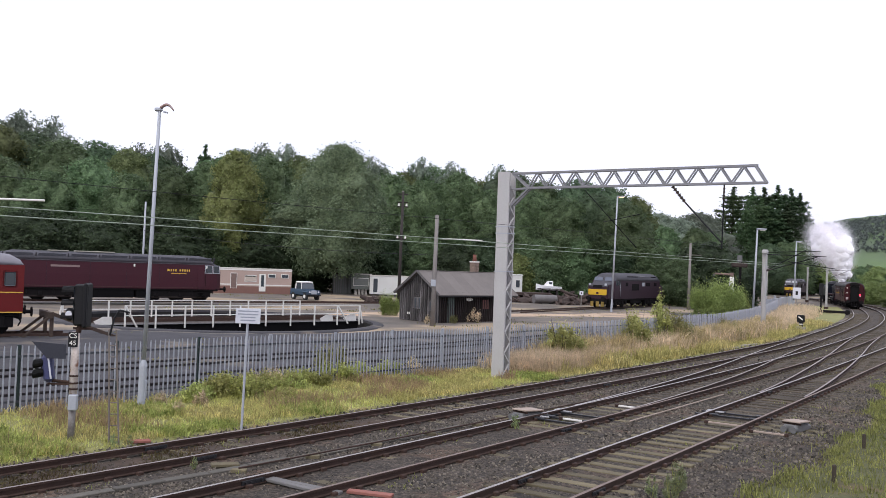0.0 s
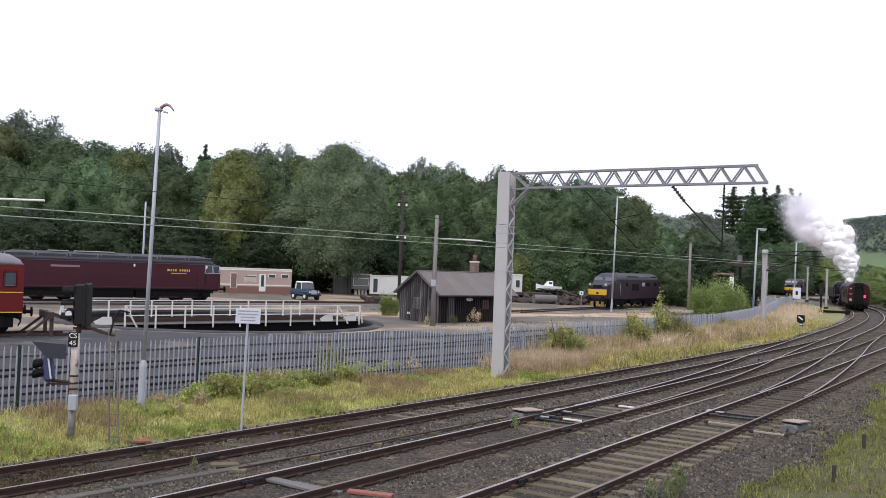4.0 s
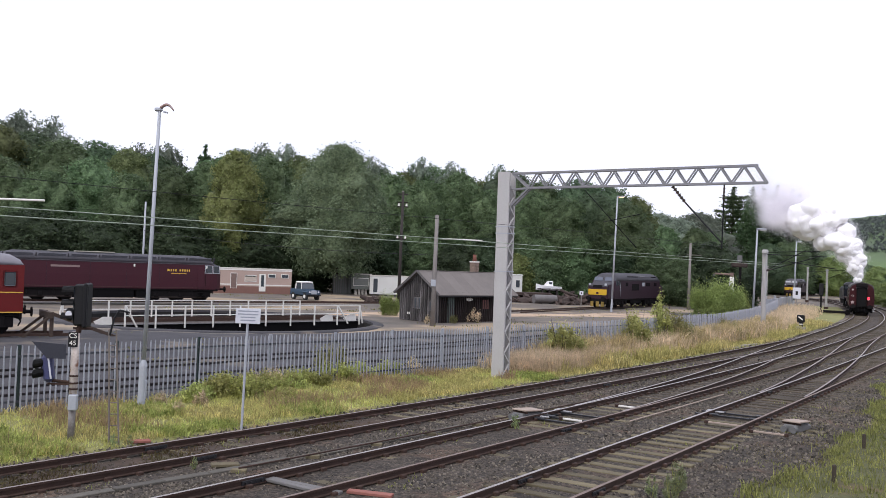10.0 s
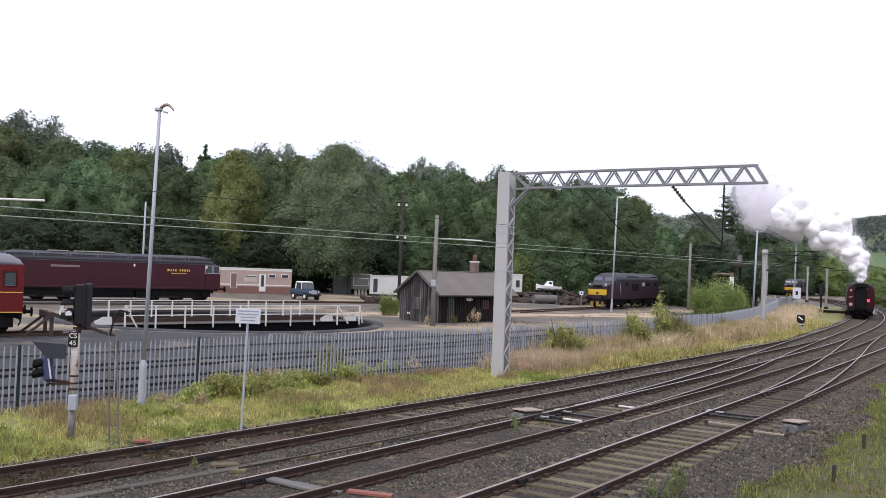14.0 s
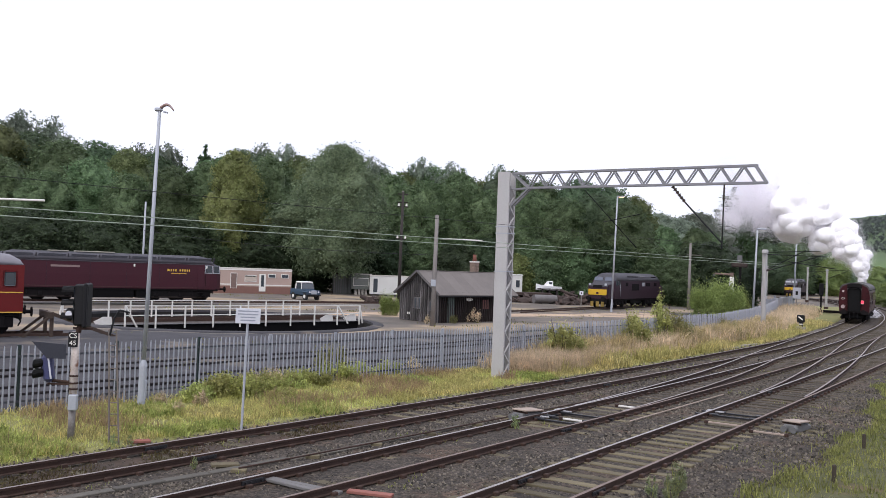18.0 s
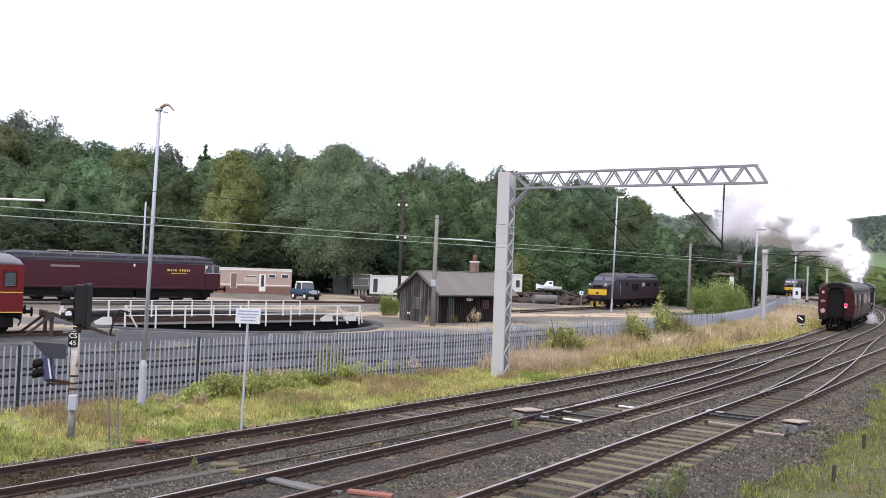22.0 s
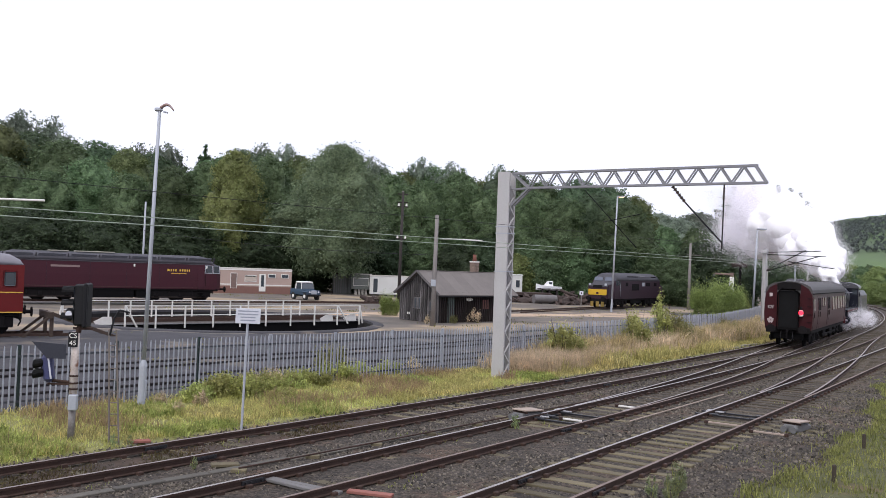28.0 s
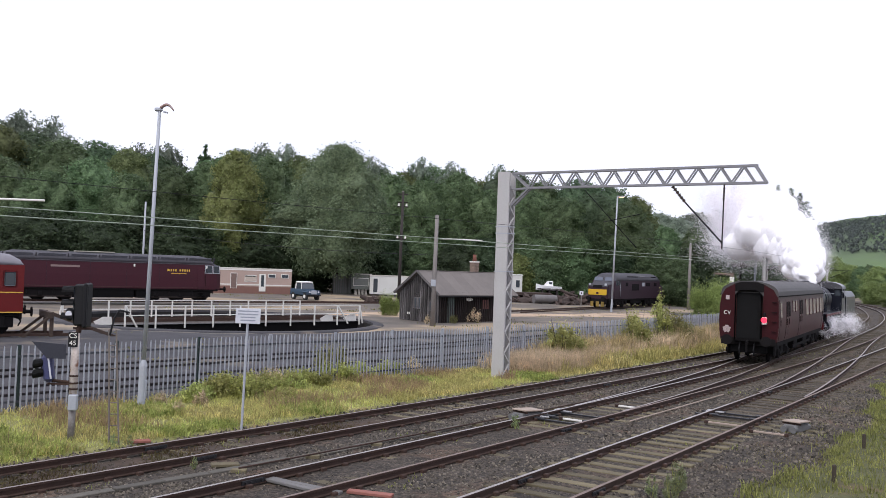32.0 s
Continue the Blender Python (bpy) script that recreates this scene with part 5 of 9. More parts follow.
    box(bm, (0, 0, 0.98), (2 * hb - 0.5, 2.5, 0.22), bevel=0.03)
    part("underframe", bm, M_SOOT, t)
    # solid box added to block the light that shows between the bogies
    bm = bmesh.new()
    box(bm, (0, 0, 0.58), (15.6, 1.9, 0.62), bevel=0.05)
    part("underfloor_gear", bm, M_SHADE_BLACK, t)
    for x, w in ((0.0, 3.4), (-2.5, 1.3), (2.5, 1.3)):
        bm = bmesh.new()
        box(bm, (x, 0, 0.60), (w, 2.4, 0.72), bevel=0.06)
        part("tank", bm, M_SHADE_BLACK, t)
    for x in (-5.6, 5.6):
        for s in (-1, 1):
            bm = bmesh.new()
            box(bm, (x, s * 1.02, 0.86), (5.9, 0.10, 0.36), bevel=0.02)
            box(bm, (x, s * 1.05, 0.36), (4.9, 0.08, 0.22), bevel=0.02)
            part("bogie_side", bm, M_BOGIE, t)
        bogie(t, x, 3, 4.1, WHEEL_DIESEL, 0.52)
    bm = bmesh.new()
    for z in (0.45, 0.75, 1.0):
        box(bm, (hb - 1.8, -1.28, z), (0.5, 0.2, 0.04))
    part("cab_step", bm, M_SOOT, t)
    return t


flat_front_diesel()


def nose_diesel(x, y, rz, label, shade=M_PURPLE):
    """Diesel with a low nose before the cab; local x points to the yellow nose."""
    L = 18.7
    t = thing("diesel_locomotive", pose(x, y, -0.05, 0, 0, rz), label, "locomotive")
    hb = L / 2 - 0.6
    xs = [(-hb, 1.15, 2.35), (-hb + 1.2, 1.22, 2.5), (-hb + 1.5, 1.34, 3.0), (hb - 1.75, 1.34, 3.0), (hb - 1.5, 1.25, 2.62), (hb - 0.2, 1.2, 2.5), (hb, 1.1, 2.3)]
    body = part("body", fix(loft(bmesh.new(), [lower_ring(x_, w, 1.0, z) for x_, w, z in xs])), shade, t)
    rf = [(-hb, 1.15, 2.35, 2.5), (-hb + 1.0, 1.22, 2.5, 2.72), (-hb + 1.55, 1.34, 3.0, 3.5), (-hb + 2.2, 1.34, 3.0, 3.88), (hb - 2.6, 1.34, 3.0, 3.88), (hb - 2.15, 1.34, 3.0, 3.62), (hb - 1.45, 1.24, 2.6, 2.85), (hb - 0.25, 1.2, 2.5, 2.75), (hb, 1.1, 2.3, 2.42)]
    roof = part("roof", fix(loft(bmesh.new(), [roof_ring(*r) for r in rf])), M_ROOF, t, smooth=True)
    for s in (-1, 1):
        for xx, w in ((1.6, 3.2), (-2.4, 3.4), (-5.3, 1.6)):
            bm = bmesh.new()
            box(bm, (xx, s * 1.10, 3.36), (w, 0.05, 0.45), Matrix.Rotation(radians(40) if s < 0 else radians(-40), 3, "X"), 0.01)
            part("roof_panel", bm, M_SOOT if xx != -2.4 else surface("pale_roof_panel", (0.20, 0.20, 0.21), (0.14, 0.14, 0.15), 0.6), roof)
        for xx, w in ((hb - 2.25, 0.5), (hb - 2.9, 0.55)):
            bm = bmesh.new()
            box(bm, (xx, s * 1.33, 2.75), (w, 0.05, 0.52), bevel=0.02)
            part("cab_window", bm, M_DARK_GLASS, body)
        bm = bmesh.new()
        box(bm, (hb - 3.5, s * 1.345, 2.0), (0.6, 0.03, 1.7), bevel=0.01)
        part("cab_door", bm, shade, body)
        bm = bmesh.new()
        rod(bm, (hb - 3.1, s * 1.4, 1.3), (hb - 3.1, s * 1.4, 2.7), 0.018)
        part("handrail", bm, M_LAMPPOST, body)
        bm = bmesh.new()
        box(bm, (0.9, s * 1.345, 2.3), (2.2, 0.03, 0.75), bevel=0.01)
        part("body_grille", bm, M_SOOT, body)
        for xx, w in ((-1.6, 0.8), (-3.2, 1.3), (-5.6, 0.9), (3.6, 0.7)):
            bm = bmesh.new()
            box(bm, (xx, s * 1.345, 2.62), (w, 0.03, 0.42), bevel=0.01)
            part("body_window", bm, M_SOOT if xx != -1.6 else M_LAMPPOST, body)
        bm = bmesh.new()
        box(bm, (hb + 0.01, s * 0.92, 2.56), (0.08, 0.26, 0.24), bevel=0.04)
        part("head_lamp", bm, M_LAMPPOST, body, "pale marker lamp")
    for yy in (-0.62, 0.62):
        bm = bmesh.new()
        box(bm, (hb - 1.68, yy, 3.17), (0.05, 1.0, 0.5), Matrix.Rotation(radians(-32), 3, "Y"), 0.02)
        part("windscreen", bm, glass("dusty_windscreen", (0.09, 0.10, 0.13)), body)
    bm = bmesh.new()
    box(bm, (hb + 0.03, 0, 1.72), (0.06, 2.15, 0.62), bevel=0.03)
    nose = part("nose_panel", bm, M_YELLOW, body, "yellow warning panel on the nose")
    bm = bmesh.new()
    box(bm, (hb + 0.067, 0, 1.62), (0.012, 0.3, 0.2))
    part("badge", bm, M_MAROON, nose)
    bm = bmesh.new()
    box(bm, (hb + 0.01, 0, 2.35), (0.06, 1.1, 0.3), bevel=0.02)
    part("code_box", bm, M_SOOT, body)
    bm = bmesh.new()
    box(bm, (hb - 0.02, 0, 0.72), (0.12, 2.3, 0.42), bevel=0.03)
    part("buffer_beam", bm, M_SOOT, t)
    for yy in (-0.6, 0.05, 0.65):
        bm = bmesh.new()
        box(bm, (hb + 0.06, yy, 0.42), (0.10, 0.34, 0.55), bevel=0.02)
        part("snow_plough", bm, M_PLOUGH, t, "yellow plough plate")
    buffers(t, hb, 1)
    buffers(t, -hb, -1)
    bm = bmesh.new()
    box(bm, (0, 0, 0.95), (2 * hb - 0.4, 2.5, 0.22), bevel=0.03)
    part("underframe", bm, M_SOOT, t)
    bm = bmesh.new()
    box(bm, (0, 0, 0.66), (3.6, 2.2, 0.5), bevel=0.06)
    part("tank", bm, M_SOOT, t)
    for xx in (-5.5, 5.5):
        bogie(t, xx, 3, 4.0, WHEEL_DIESEL, 0.50)
    bm = bmesh.new()
    box(bm, (-5.7, -1.345, 2.45), (1.0, 0.012, 0.28))
    part("lettering", bm, surface("faded_gold", (0.16, 0.11, 0.05), (0.12, 0.08, 0.04), 0.6, bump=0), body)
    return t


E0 = Vector((15.5, 101.6, 0))
nose_diesel(21.75, 110.2, 180 + 57.5, "maroon diesel locomotive with a yellow warning panel in the yard")
nose_diesel(77.5, 206.0, 180 + 62, "distant maroon diesel locomotive with a yellow nose")


# ---- red coach at the buffer stop ----
def stabled_coach():
    L = 17.0
    t = thing("railway_coach", pose(-20.62, 45.9, 0, 0, 0, 34) @ pose(-L / 2, 0, 0), "bright crimson railway coach with a grey roof and yellow lining", "coach")
    body = part("body", fix(loft(bmesh.new(), [lower_ring(x, 1.36, 1.02, 3.28) for x in (-L / 2, L / 2)])), M_RED_COACH, t)
    rf = [(-L / 2, 1.36, 3.28, 3.85), (L / 2 - 1.1, 1.36, 3.28, 3.85), (L / 2 - 0.5, 1.36, 3.28, 3.78), (L / 2 - 0.12, 1.33, 3.28, 3.58), (L / 2, 1.28, 3.27, 3.34)]
    part("roof", fix(loft(bmesh.new(), [roof_ring(*r) for r in rf])), surface("pale_grey_roof", (0.20, 0.19, 0.21), (0.14, 0.135, 0.15), 0.6, scale=1, fine=12), t, smooth=True)
    for z in (1.04, 1.98):
        bm = bmesh.new()
        box(bm, (0, -1.362, z), (L - 0.04, 0.014, 0.05))
        part("lining", bm, M_GOLD, body, "yellow lining")
    for i in range(9):
        x = L / 2 - 0.62 - i * 1.75
        bm = bmesh.new()
        box(bm, (x, -1.355, 2.62), (0.62 if i == 0 else 1.1, 0.04, 0.78), bevel=0.05)
        w = part("window_frame", bm, M_MAROON_RED, body)
        bm = bmesh.new()
        box(bm, (x, -1.375, 2.62), (0.5 if i == 0 else 0.98, 0.02, 0.66), bevel=0.05)
        part("pane", bm, M_DARK_GLASS, w)
    bm = bmesh.new()
    box(bm, (0, 0, 0.92), (L - 0.3, 2.3, 0.2), bevel=0.02)
    part("underframe", bm, M_SOOT, t)
    buffers(t, L / 2, 1, 1.05, 0.5)
    bm = bmesh.new()
    box(bm, (L / 2 - 0.08, 0, 0.90), (0.16, 2.4, 0.42), bevel=0.02)
    part("headstock", bm, M_SOOT, t)
    for s in (-1, 1):
        bm = bmesh.new()
        box(bm, (L / 2 - 1.1, s * 1.15, 0.62), (0.7, 0.10, 0.5), bevel=0.02)
        box(bm, (L / 2 - 1.1, s * 1.22, 0.36), (0.8, 0.22, 0.05))
        part("step_board", bm, M_SOOT, t)
    bm = bmesh.new()
    rod(bm, (L / 2 - 0.05, 0.3, 0.95), (L / 2 + 0.22, 0.3, 0.5), 0.04)
    rod(bm, (L / 2 + 0.22, 0.3, 0.5), (L / 2 + 0.1, 0.3, 0.28), 0.04)
    part("brake_hose", bm, M_BLACK, t)
    bm = bmesh.new()
    box(bm, (L / 2 - 1.6, 0, 0.60), (2.4, 1.5, 0.5), bevel=0.04)
    part("brake_gear", bm, M_SHADE_BLACK, t)
    for x in (-5.4, 6.2):
        bogie(t, x, 2, 2.6, WHEEL_DIESEL, 0.46)


stabled_coach()


M_STOPRUST = surface("rusty_brown_timber", (0.075, 0.050, 0.038), (0.035, 0.026, 0.022), 0.9, scale=2, fine=18, bump=0.3)


def buffer_stop():
    t = thing("buffer_stop", pose(-19.3, 46.4, -0.2, 0, 0, 34), "rusty brown timber buffer stop at the siding end", "buffer stop")
    for s in (-0.75, 0.75):
        bm = bmesh.new()
        beam(bm, (0, s, 0), (0, s, 1.25), 0.16, 0.16, (0, 1, 0))
        part("upright", bm, M_STOPRUST, t)
        bm = bmesh.new()
        beam(bm, (0.05, s, 1.15), (3.1, s, -0.02), 0.15, 0.15, (0, 1, 0))
        part("strut", bm, M_STOPRUST, t)
        bm = bmesh.new()
        beam(bm, (-0.1, s, 1.0), (-1.3, s, 0.02), 0.12, 0.12, (0, 1, 0))
        part("strut", bm, M_STOPRUST, t)
    bm = bmesh.new()
    box(bm, (-0.12, 0, 1.1), (0.18, 2.5, 0.32), bevel=0.02)
    part("beam", bm, M_STOPRUST, t)


buffer_stop()


# ---- yard vehicles and clutter ----
M_PINK = surface("pink_beige_panel", (0.40, 0.295, 0.25), (0.31, 0.235, 0.205), 0.6, scale=0.8, fine=10, bump=0.05)
M_TYRE = surface("tyre_rubber", (0.03, 0.03, 0.03), (0.02, 0.02, 0.02), 0.9, bump=0.1)


def box_cabin(name, m, L, W, H, wall, roof, z0, windows, label, category, line=None, tilt=0.12, door=None):
    """A mobile home or site cabin: walls, curved roof, trims, windows and a skirt."""
    t = thing(name, m, label, category)
    body = part("wall", fix(loft(bmesh.new(), [[(x, -W / 2, z0), (x, -W / 2, z0 + H), (x, W / 2, z0 + H), (x, W / 2, z0)] for x in (-L / 2, L / 2)])), wall, t)
    part("roof", fix(loft(bmesh.new(), [roof_ring(x, W / 2 + 0.06, z0 + H, z0 + H + tilt, 0.7, 8) for x in (-L / 2 - 0.08, L / 2 + 0.08)])), roof, t)
    for (x, z, w, h, material) in windows:
        bm = bmesh.new()
        box(bm, (x, -W / 2 - 0.02, z), (w + 0.12, 0.05, h + 0.12), bevel=0.015)
        f = part("window_frame", bm, M_WHITE, body)
        bm = bmesh.new()
        box(bm, (x, -W / 2 - 0.052, z), (w, 0.02, h))
        part("pane", bm, material, f)
    if line:
        bm = bmesh.new()
        box(bm, (0, -W / 2 - 0.012, line), (L, 0.02, 0.12))
        part("trim", bm, M_WHITE, body)
        bm = bmesh.new()
        box(bm, (0, -W / 2 - 0.016, z0 + H - 0.10), (L, 0.03, 0.16))
        part("fascia", bm, M_WHITE, body)
        bm = bmesh.new()
        box(bm, (0, -W / 2 - 0.014, z0 - 0.02), (L, 0.024, 0.86))
        part("skirt", bm, surface("brown_skirt", (0.20, 0.10, 0.08), (0.14, 0.075, 0.06), 0.7), body)
    if door is not None:
        bm = bmesh.new()
        box(bm, (door, -W / 2 - 0.04, 1.32), (0.78, 0.06, 2.06), bevel=0.015)
        d = part("door", bm, M_WHITE, body, "white door with a tall dark pane")
        bm = bmesh.new()
        box(bm, (door, -W / 2 - 0.075, 1.55), (0.34, 0.02, 1.35))
        part("pane", bm, M_DARK_GLASS, d)
    for x in np.linspace(-L / 2 + 0.6, L / 2 - 0.6, 4):
        bm = bmesh.new()
        box(bm, (x, 0, (z0 + 0.22) / 2 - 0.22), (0.3, W - 0.5, z0 + 0.26))
        part("support", bm, M_CONCRETE, t)
    return t


M_SHADE = surface("brown_curtain", (0.20, 0.14, 0.12), (0.13, 0.09, 0.08), 0.9)
M_CURTAIN = surface("pale_curtain", (0.46, 0.40, 0.34), (0.38, 0.32, 0.28), 0.9)
box_cabin("static_caravan", pose(-24.0, 112.5, -0.22, 0, 0, 18), 11.6, 3.0, 2.45, M_PINK, M_CONCRETE, 0.45,
          [(-1.0, 1.5, 0.65, 1.7, M_SHADE), (0.95, 1.78, 1.25, 0.62, M_CURTAIN), (0.95, 2.06, 1.25, 0.14, M_DARK_GLASS), (3.45, 2.15, 0.8, 0.35, M_DARK_GLASS), (5.0, 2.15, 0.8, 0.35, M_DARK_GLASS), (-4.0, 1.85, 1.2, 0.6, M_SHADE)],
          "pink and white static caravan parked behind the yard", "caravan", 1.05, door=2.35)
M_SITE = surface("white_cabin_panel", (0.62, 0.62, 0.60), (0.50, 0.50, 0.47), 0.6, scale=0.8, fine=10, bump=0.05)
box_cabin("site_cabin", pose(-6.0, 121.0, -0.25, 0, 0, 8), 6.6, 2.6, 2.3, M_SITE, M_CONCRETE, 0.25, [(-2.6, 1.35, 0.55, 1.75, M_DARK_GLASS), (1.2, 1.6, 0.8, 0.7, M_CURTAIN)],
          "white site cabin under the trees", "cabin")
box_cabin("storage_trailer", pose(-10.4, 121.5, -0.25, 0, 0, 4), 2.5, 2.4, 1.9, surface("dull_green_panel", (0.14, 0.155, 0.14), (0.10, 0.11, 0.10), 0.7), M_CONCRETE, 0.75,
          [(0.0, 1.7, 1.9, 0.9, surface("grey_blind", (0.17, 0.18, 0.17), (0.13, 0.14, 0.13), 0.7))], "green grey trailer cabin under the trees", "trailer")
box_cabin("site_cabin", pose(7.6, 121.0, -0.25, 0, 0, 10), 5.0, 2.5, 2.6, M_SITE, M_SITE, 0.7, [(1.9, 2.2, 0.5, 0.9, M_DARK_GLASS), (0.6, 2.2, 0.5, 0.9, M_DARK_GLASS), (-1.2, 2.2, 0.7, 0.9, M_DARK_GLASS)],
          "white cabin on a wagon behind the hut", "cabin")


def container():
    t = thing("steel_container", pose(-13.2, 124.0, -0.25, 0, 0, 8), "weathered grey green steel container under the trees", "container")
    bm = bmesh.new()
    box(bm, (0, 0, 1.3), (2.3, 5.0, 2.6), bevel=0.03)
    body = part("body", bm, surface("grey_green_steel", (0.12, 0.13, 0.115), (0.08, 0.085, 0.075), 0.8, scale=1.5), t)
    for i in range(8):
        bm = bmesh.new()
        box(bm, (-1.0 + i * 0.285, -2.53, 1.3), (0.12, 0.06, 2.4))
        part("rib", bm, M_MACHINE if i % 3 else M_BOARD, body)


container()


def off_roader():
    t = thing("off_road_car", pose(-14.5, 100.2, -0.22, 0, 0, -50), "old blue off-road car with a white hardtop", "car")
    M_BLUE = surface("faded_blue_paint", (0.032, 0.065, 0.105), (0.022, 0.045, 0.075), 0.5, scale=2, fine=12, bump=0.05)
    sec = [(-1.75, 0.55, 1.16), (-1.75, 0.55, 1.16), (0.62, 0.55, 1.16), (0.66, 0.55, 1.08), (1.75, 0.6, 1.04)]
    body = part("body", fix(loft(bmesh.new(), [[(x, -0.76, a), (x, -0.78, (a + b) / 2), (x, -0.74, b), (x, 0.74, b), (x, 0.78, (a + b) / 2), (x, 0.76, a)] for x, a, b in sec[1:]])), M_BLUE, t)
    top = [(-1.73, 1.17, 0.72, 0.72), (-1.70, 1.86, 0.66, 0.66), (0.30, 1.86, 0.66, 0.66), (0.62, 1.17, 0.72, 0.72)]
    bm = bmesh.new()
    loft(bm, [[(-0.78, -0.73, 1.17), (0.64, -0.73, 1.17), (0.64, 0.73, 1.17), (-0.78, 0.73, 1.17)], [(-0.74, -0.68, 1.78), (0.34, -0.68, 1.78), (0.34, 0.68, 1.78), (-0.74, 0.68, 1.78)]])
    cab = part("cab", fix(bm), M_DARK_GLASS, t)
    bm = bmesh.new()
    box(bm, (-0.2, 0, 1.85), (1.2, 1.42, 0.18), bevel=0.06)
    part("hardtop", bm, M_WHITE, t, "white hardtop roof")
    for s in (-1, 1):
        for x, w in ((-0.72, 0.16), (0.46, 0.07)):
            bm = bmesh.new()
            beam(bm, (x, s * 0.735, 1.15), (x - 0.02 if x < 0 else x - 0.14, s * 0.69, 1.78), w, 0.05, (0, 1, 0))
            part("pillar", bm, M_WHITE, cab)
        for x in (-1.1, 1.2):
            bm = bmesh.new()
            rod(bm, (x, s * 0.60, 0.38), (x, s * 0.82, 0.38), 0.38, seg=20)
            w = part("tyre", bm, M_TYRE, t)
            bm = bmesh.new()
            rod(bm, (x, s * 0.815, 0.38), (x, s * 0.832, 0.38), 0.20, seg=16)
            part("rim", bm, M_WHITE, w)
        bm = bmesh.new()
        rod(bm, (1.74, s * 0.55, 0.86), (1.80, s * 0.55, 0.86), 0.10, seg=14)
        part("headlight", bm, M_SIGNFACE, t)
        bm = bmesh.new()
        box(bm, (1.2, s * 0.72, 0.86), (1.1, 0.26, 0.22), bevel=0.08)
        part("wing", bm, M_BLUE, t)
    bm = bmesh.new()
    box(bm, (1.77, 0, 0.84), (0.05, 0.7, 0.4), bevel=0.02)
    part("grille", bm, M_LAMPPOST, t)
    bm = bmesh.new()
    box(bm, (1.86, 0, 0.56), (0.12, 1.6, 0.14), bevel=0.02)
    part("bumper", bm, M_BLACK, t)
    bm = bmesh.new()
    box(bm, (-1.82, 0, 0.56), (0.10, 1.5, 0.12), bevel=0.02)
    part("bumper", bm, M_BLACK, t)
    bm = bmesh.new()
    box(bm, (0, 0, 0.48), (3.3, 0.9, 0.2))
    part("chassis", bm, M_BLACK, t)


off_roader()


def small_boat():
    t = thing("motor_boat", pose(13.9, 122.0, 0.2, 0, 0, 188) @ Matrix.Diagonal((0.56, 0.56, 0.72, 1)), "small white motor boat on a wagon in the yard", "boat")
    rings = []
    for x, w, k in ((-2.9, 0.8, 0.55), (-1.5, 1.0, 0.6), (0.5, 1.0, 0.65), (2.0, 0.7, 0.8), (3.1, 0.06, 1.05)):
        rings.append([(x, -w, 1.55 + k), (x, -w * 0.75, 1.35 + k * 0.3), (x, 0, 1.25 + k * 0.2), (x, w * 0.75, 1.35 + k * 0.3), (x, w, 1.55 + k)])
    M_BOAT = surface("white_boat_gelcoat", (0.86, 0.86, 0.87), (0.78, 0.78, 0.80), 0.35, bump=0)
    part("hull", fix(loft(bmesh.new(), rings)), M_BOAT, t)
    bm = bmesh.new()
    loft(bm, [[(-0.9, -0.7, 2.1), (1.3, -0.6, 2.2), (1.3, 0.6, 2.2), (-0.9, 0.7, 2.1)], [(-0.7, -0.55, 3.1), (0.2, -0.5, 3.1), (0.2, 0.5, 3.1), (-0.7, 0.55, 3.1)]])
    cabin = part("cabin", fix(bm), M_BOAT, t)
    bm = bmesh.new()
    box(bm, (-0.25, 0.64, 2.72), (0.75, 0.06, 0.4), bevel=0.03)
    part("cabin_window", bm, M_DARK_GLASS, cabin)
    bm = bmesh.new()
    box(bm, (0, 0, 1.72), (5.6, 2.02, 0.06))
    part("rubbing_strake", bm, M_BLACK, t)
    bm = bmesh.new()
    for x in (-1.8, 0, 1.6):
        box(bm, (x, 0, 0.45), (0.25, 1.6, 2.3))
    part("cradle", bm, M_DARKPOLE, t)


small_boat()
M_SCRAP = surface("rusted_scrap_steel", (0.075, 0.05, 0.042), (0.035, 0.028, 0.026), 0.9, scale=1.5, fine=10, vary=0.3, bump=0.4)


def low_wagon(x, y, rz, L, label):
    t = thing("flat_wagon", pose(x, y, -0.25, 0, 0, rz), label, "wagon", "wagons")
    bm = bmesh.new()
    box(bm, (0, 0, 1.05), (L, 2.4, 0.35), bevel=0.03)
    part("deck", bm, M_SCRAP, t)
    for xx in (-L / 2 + 1.3, L / 2 - 1.3):
        for s in (-1, 1):
            bm = bmesh.new()
            rod(bm, (xx, s * 0.72, 0.45), (xx, s * 0.86, 0.45), 0.45, seg=18)
            part("wheel", bm, M_SOOT, t)
    bm = bmesh.new()
    box(bm, (0, 0, 0.7), (L - 0.8, 1.4, 0.4))
    part("underframe", bm, M_SOOT, t)
    return t


low_wagon(9.6, 117.5, 12, 8.0, "dark rusty flat wagon behind the hut")


def boiler_drum():
    t = thing("old_boiler", pose(12.75, 114.0, -0.25, 0, 0, 20), "old pale steel boiler drum lying in the yard", "boiler")
    bm = bmesh.new()
    rod(bm, (-1.7, 0, 0.58), (1.3, 0, 0.58), 0.52, seg=24)
    part("shell", bm, surface("grey_worn_steel", (0.20, 0.19, 0.19), (0.11, 0.10, 0.10), 0.6, 0.2, scale=1.5), t, smooth=False)
    bm = bmesh.new()
    rod(bm, (1.25, 0, 0.58), (1.75, 0, 0.58), 0.57, 0.50, 24)
    part("end_ring", bm, M_SCRAP, t)
    bm = bmesh.new()
    for xx in (-1.0, 0.8):
        box(bm, (xx, 0, 0.0), (0.25, 1.0, 0.30))
    part("chock", bm, M_DARKPOLE, t)


boiler_drum()


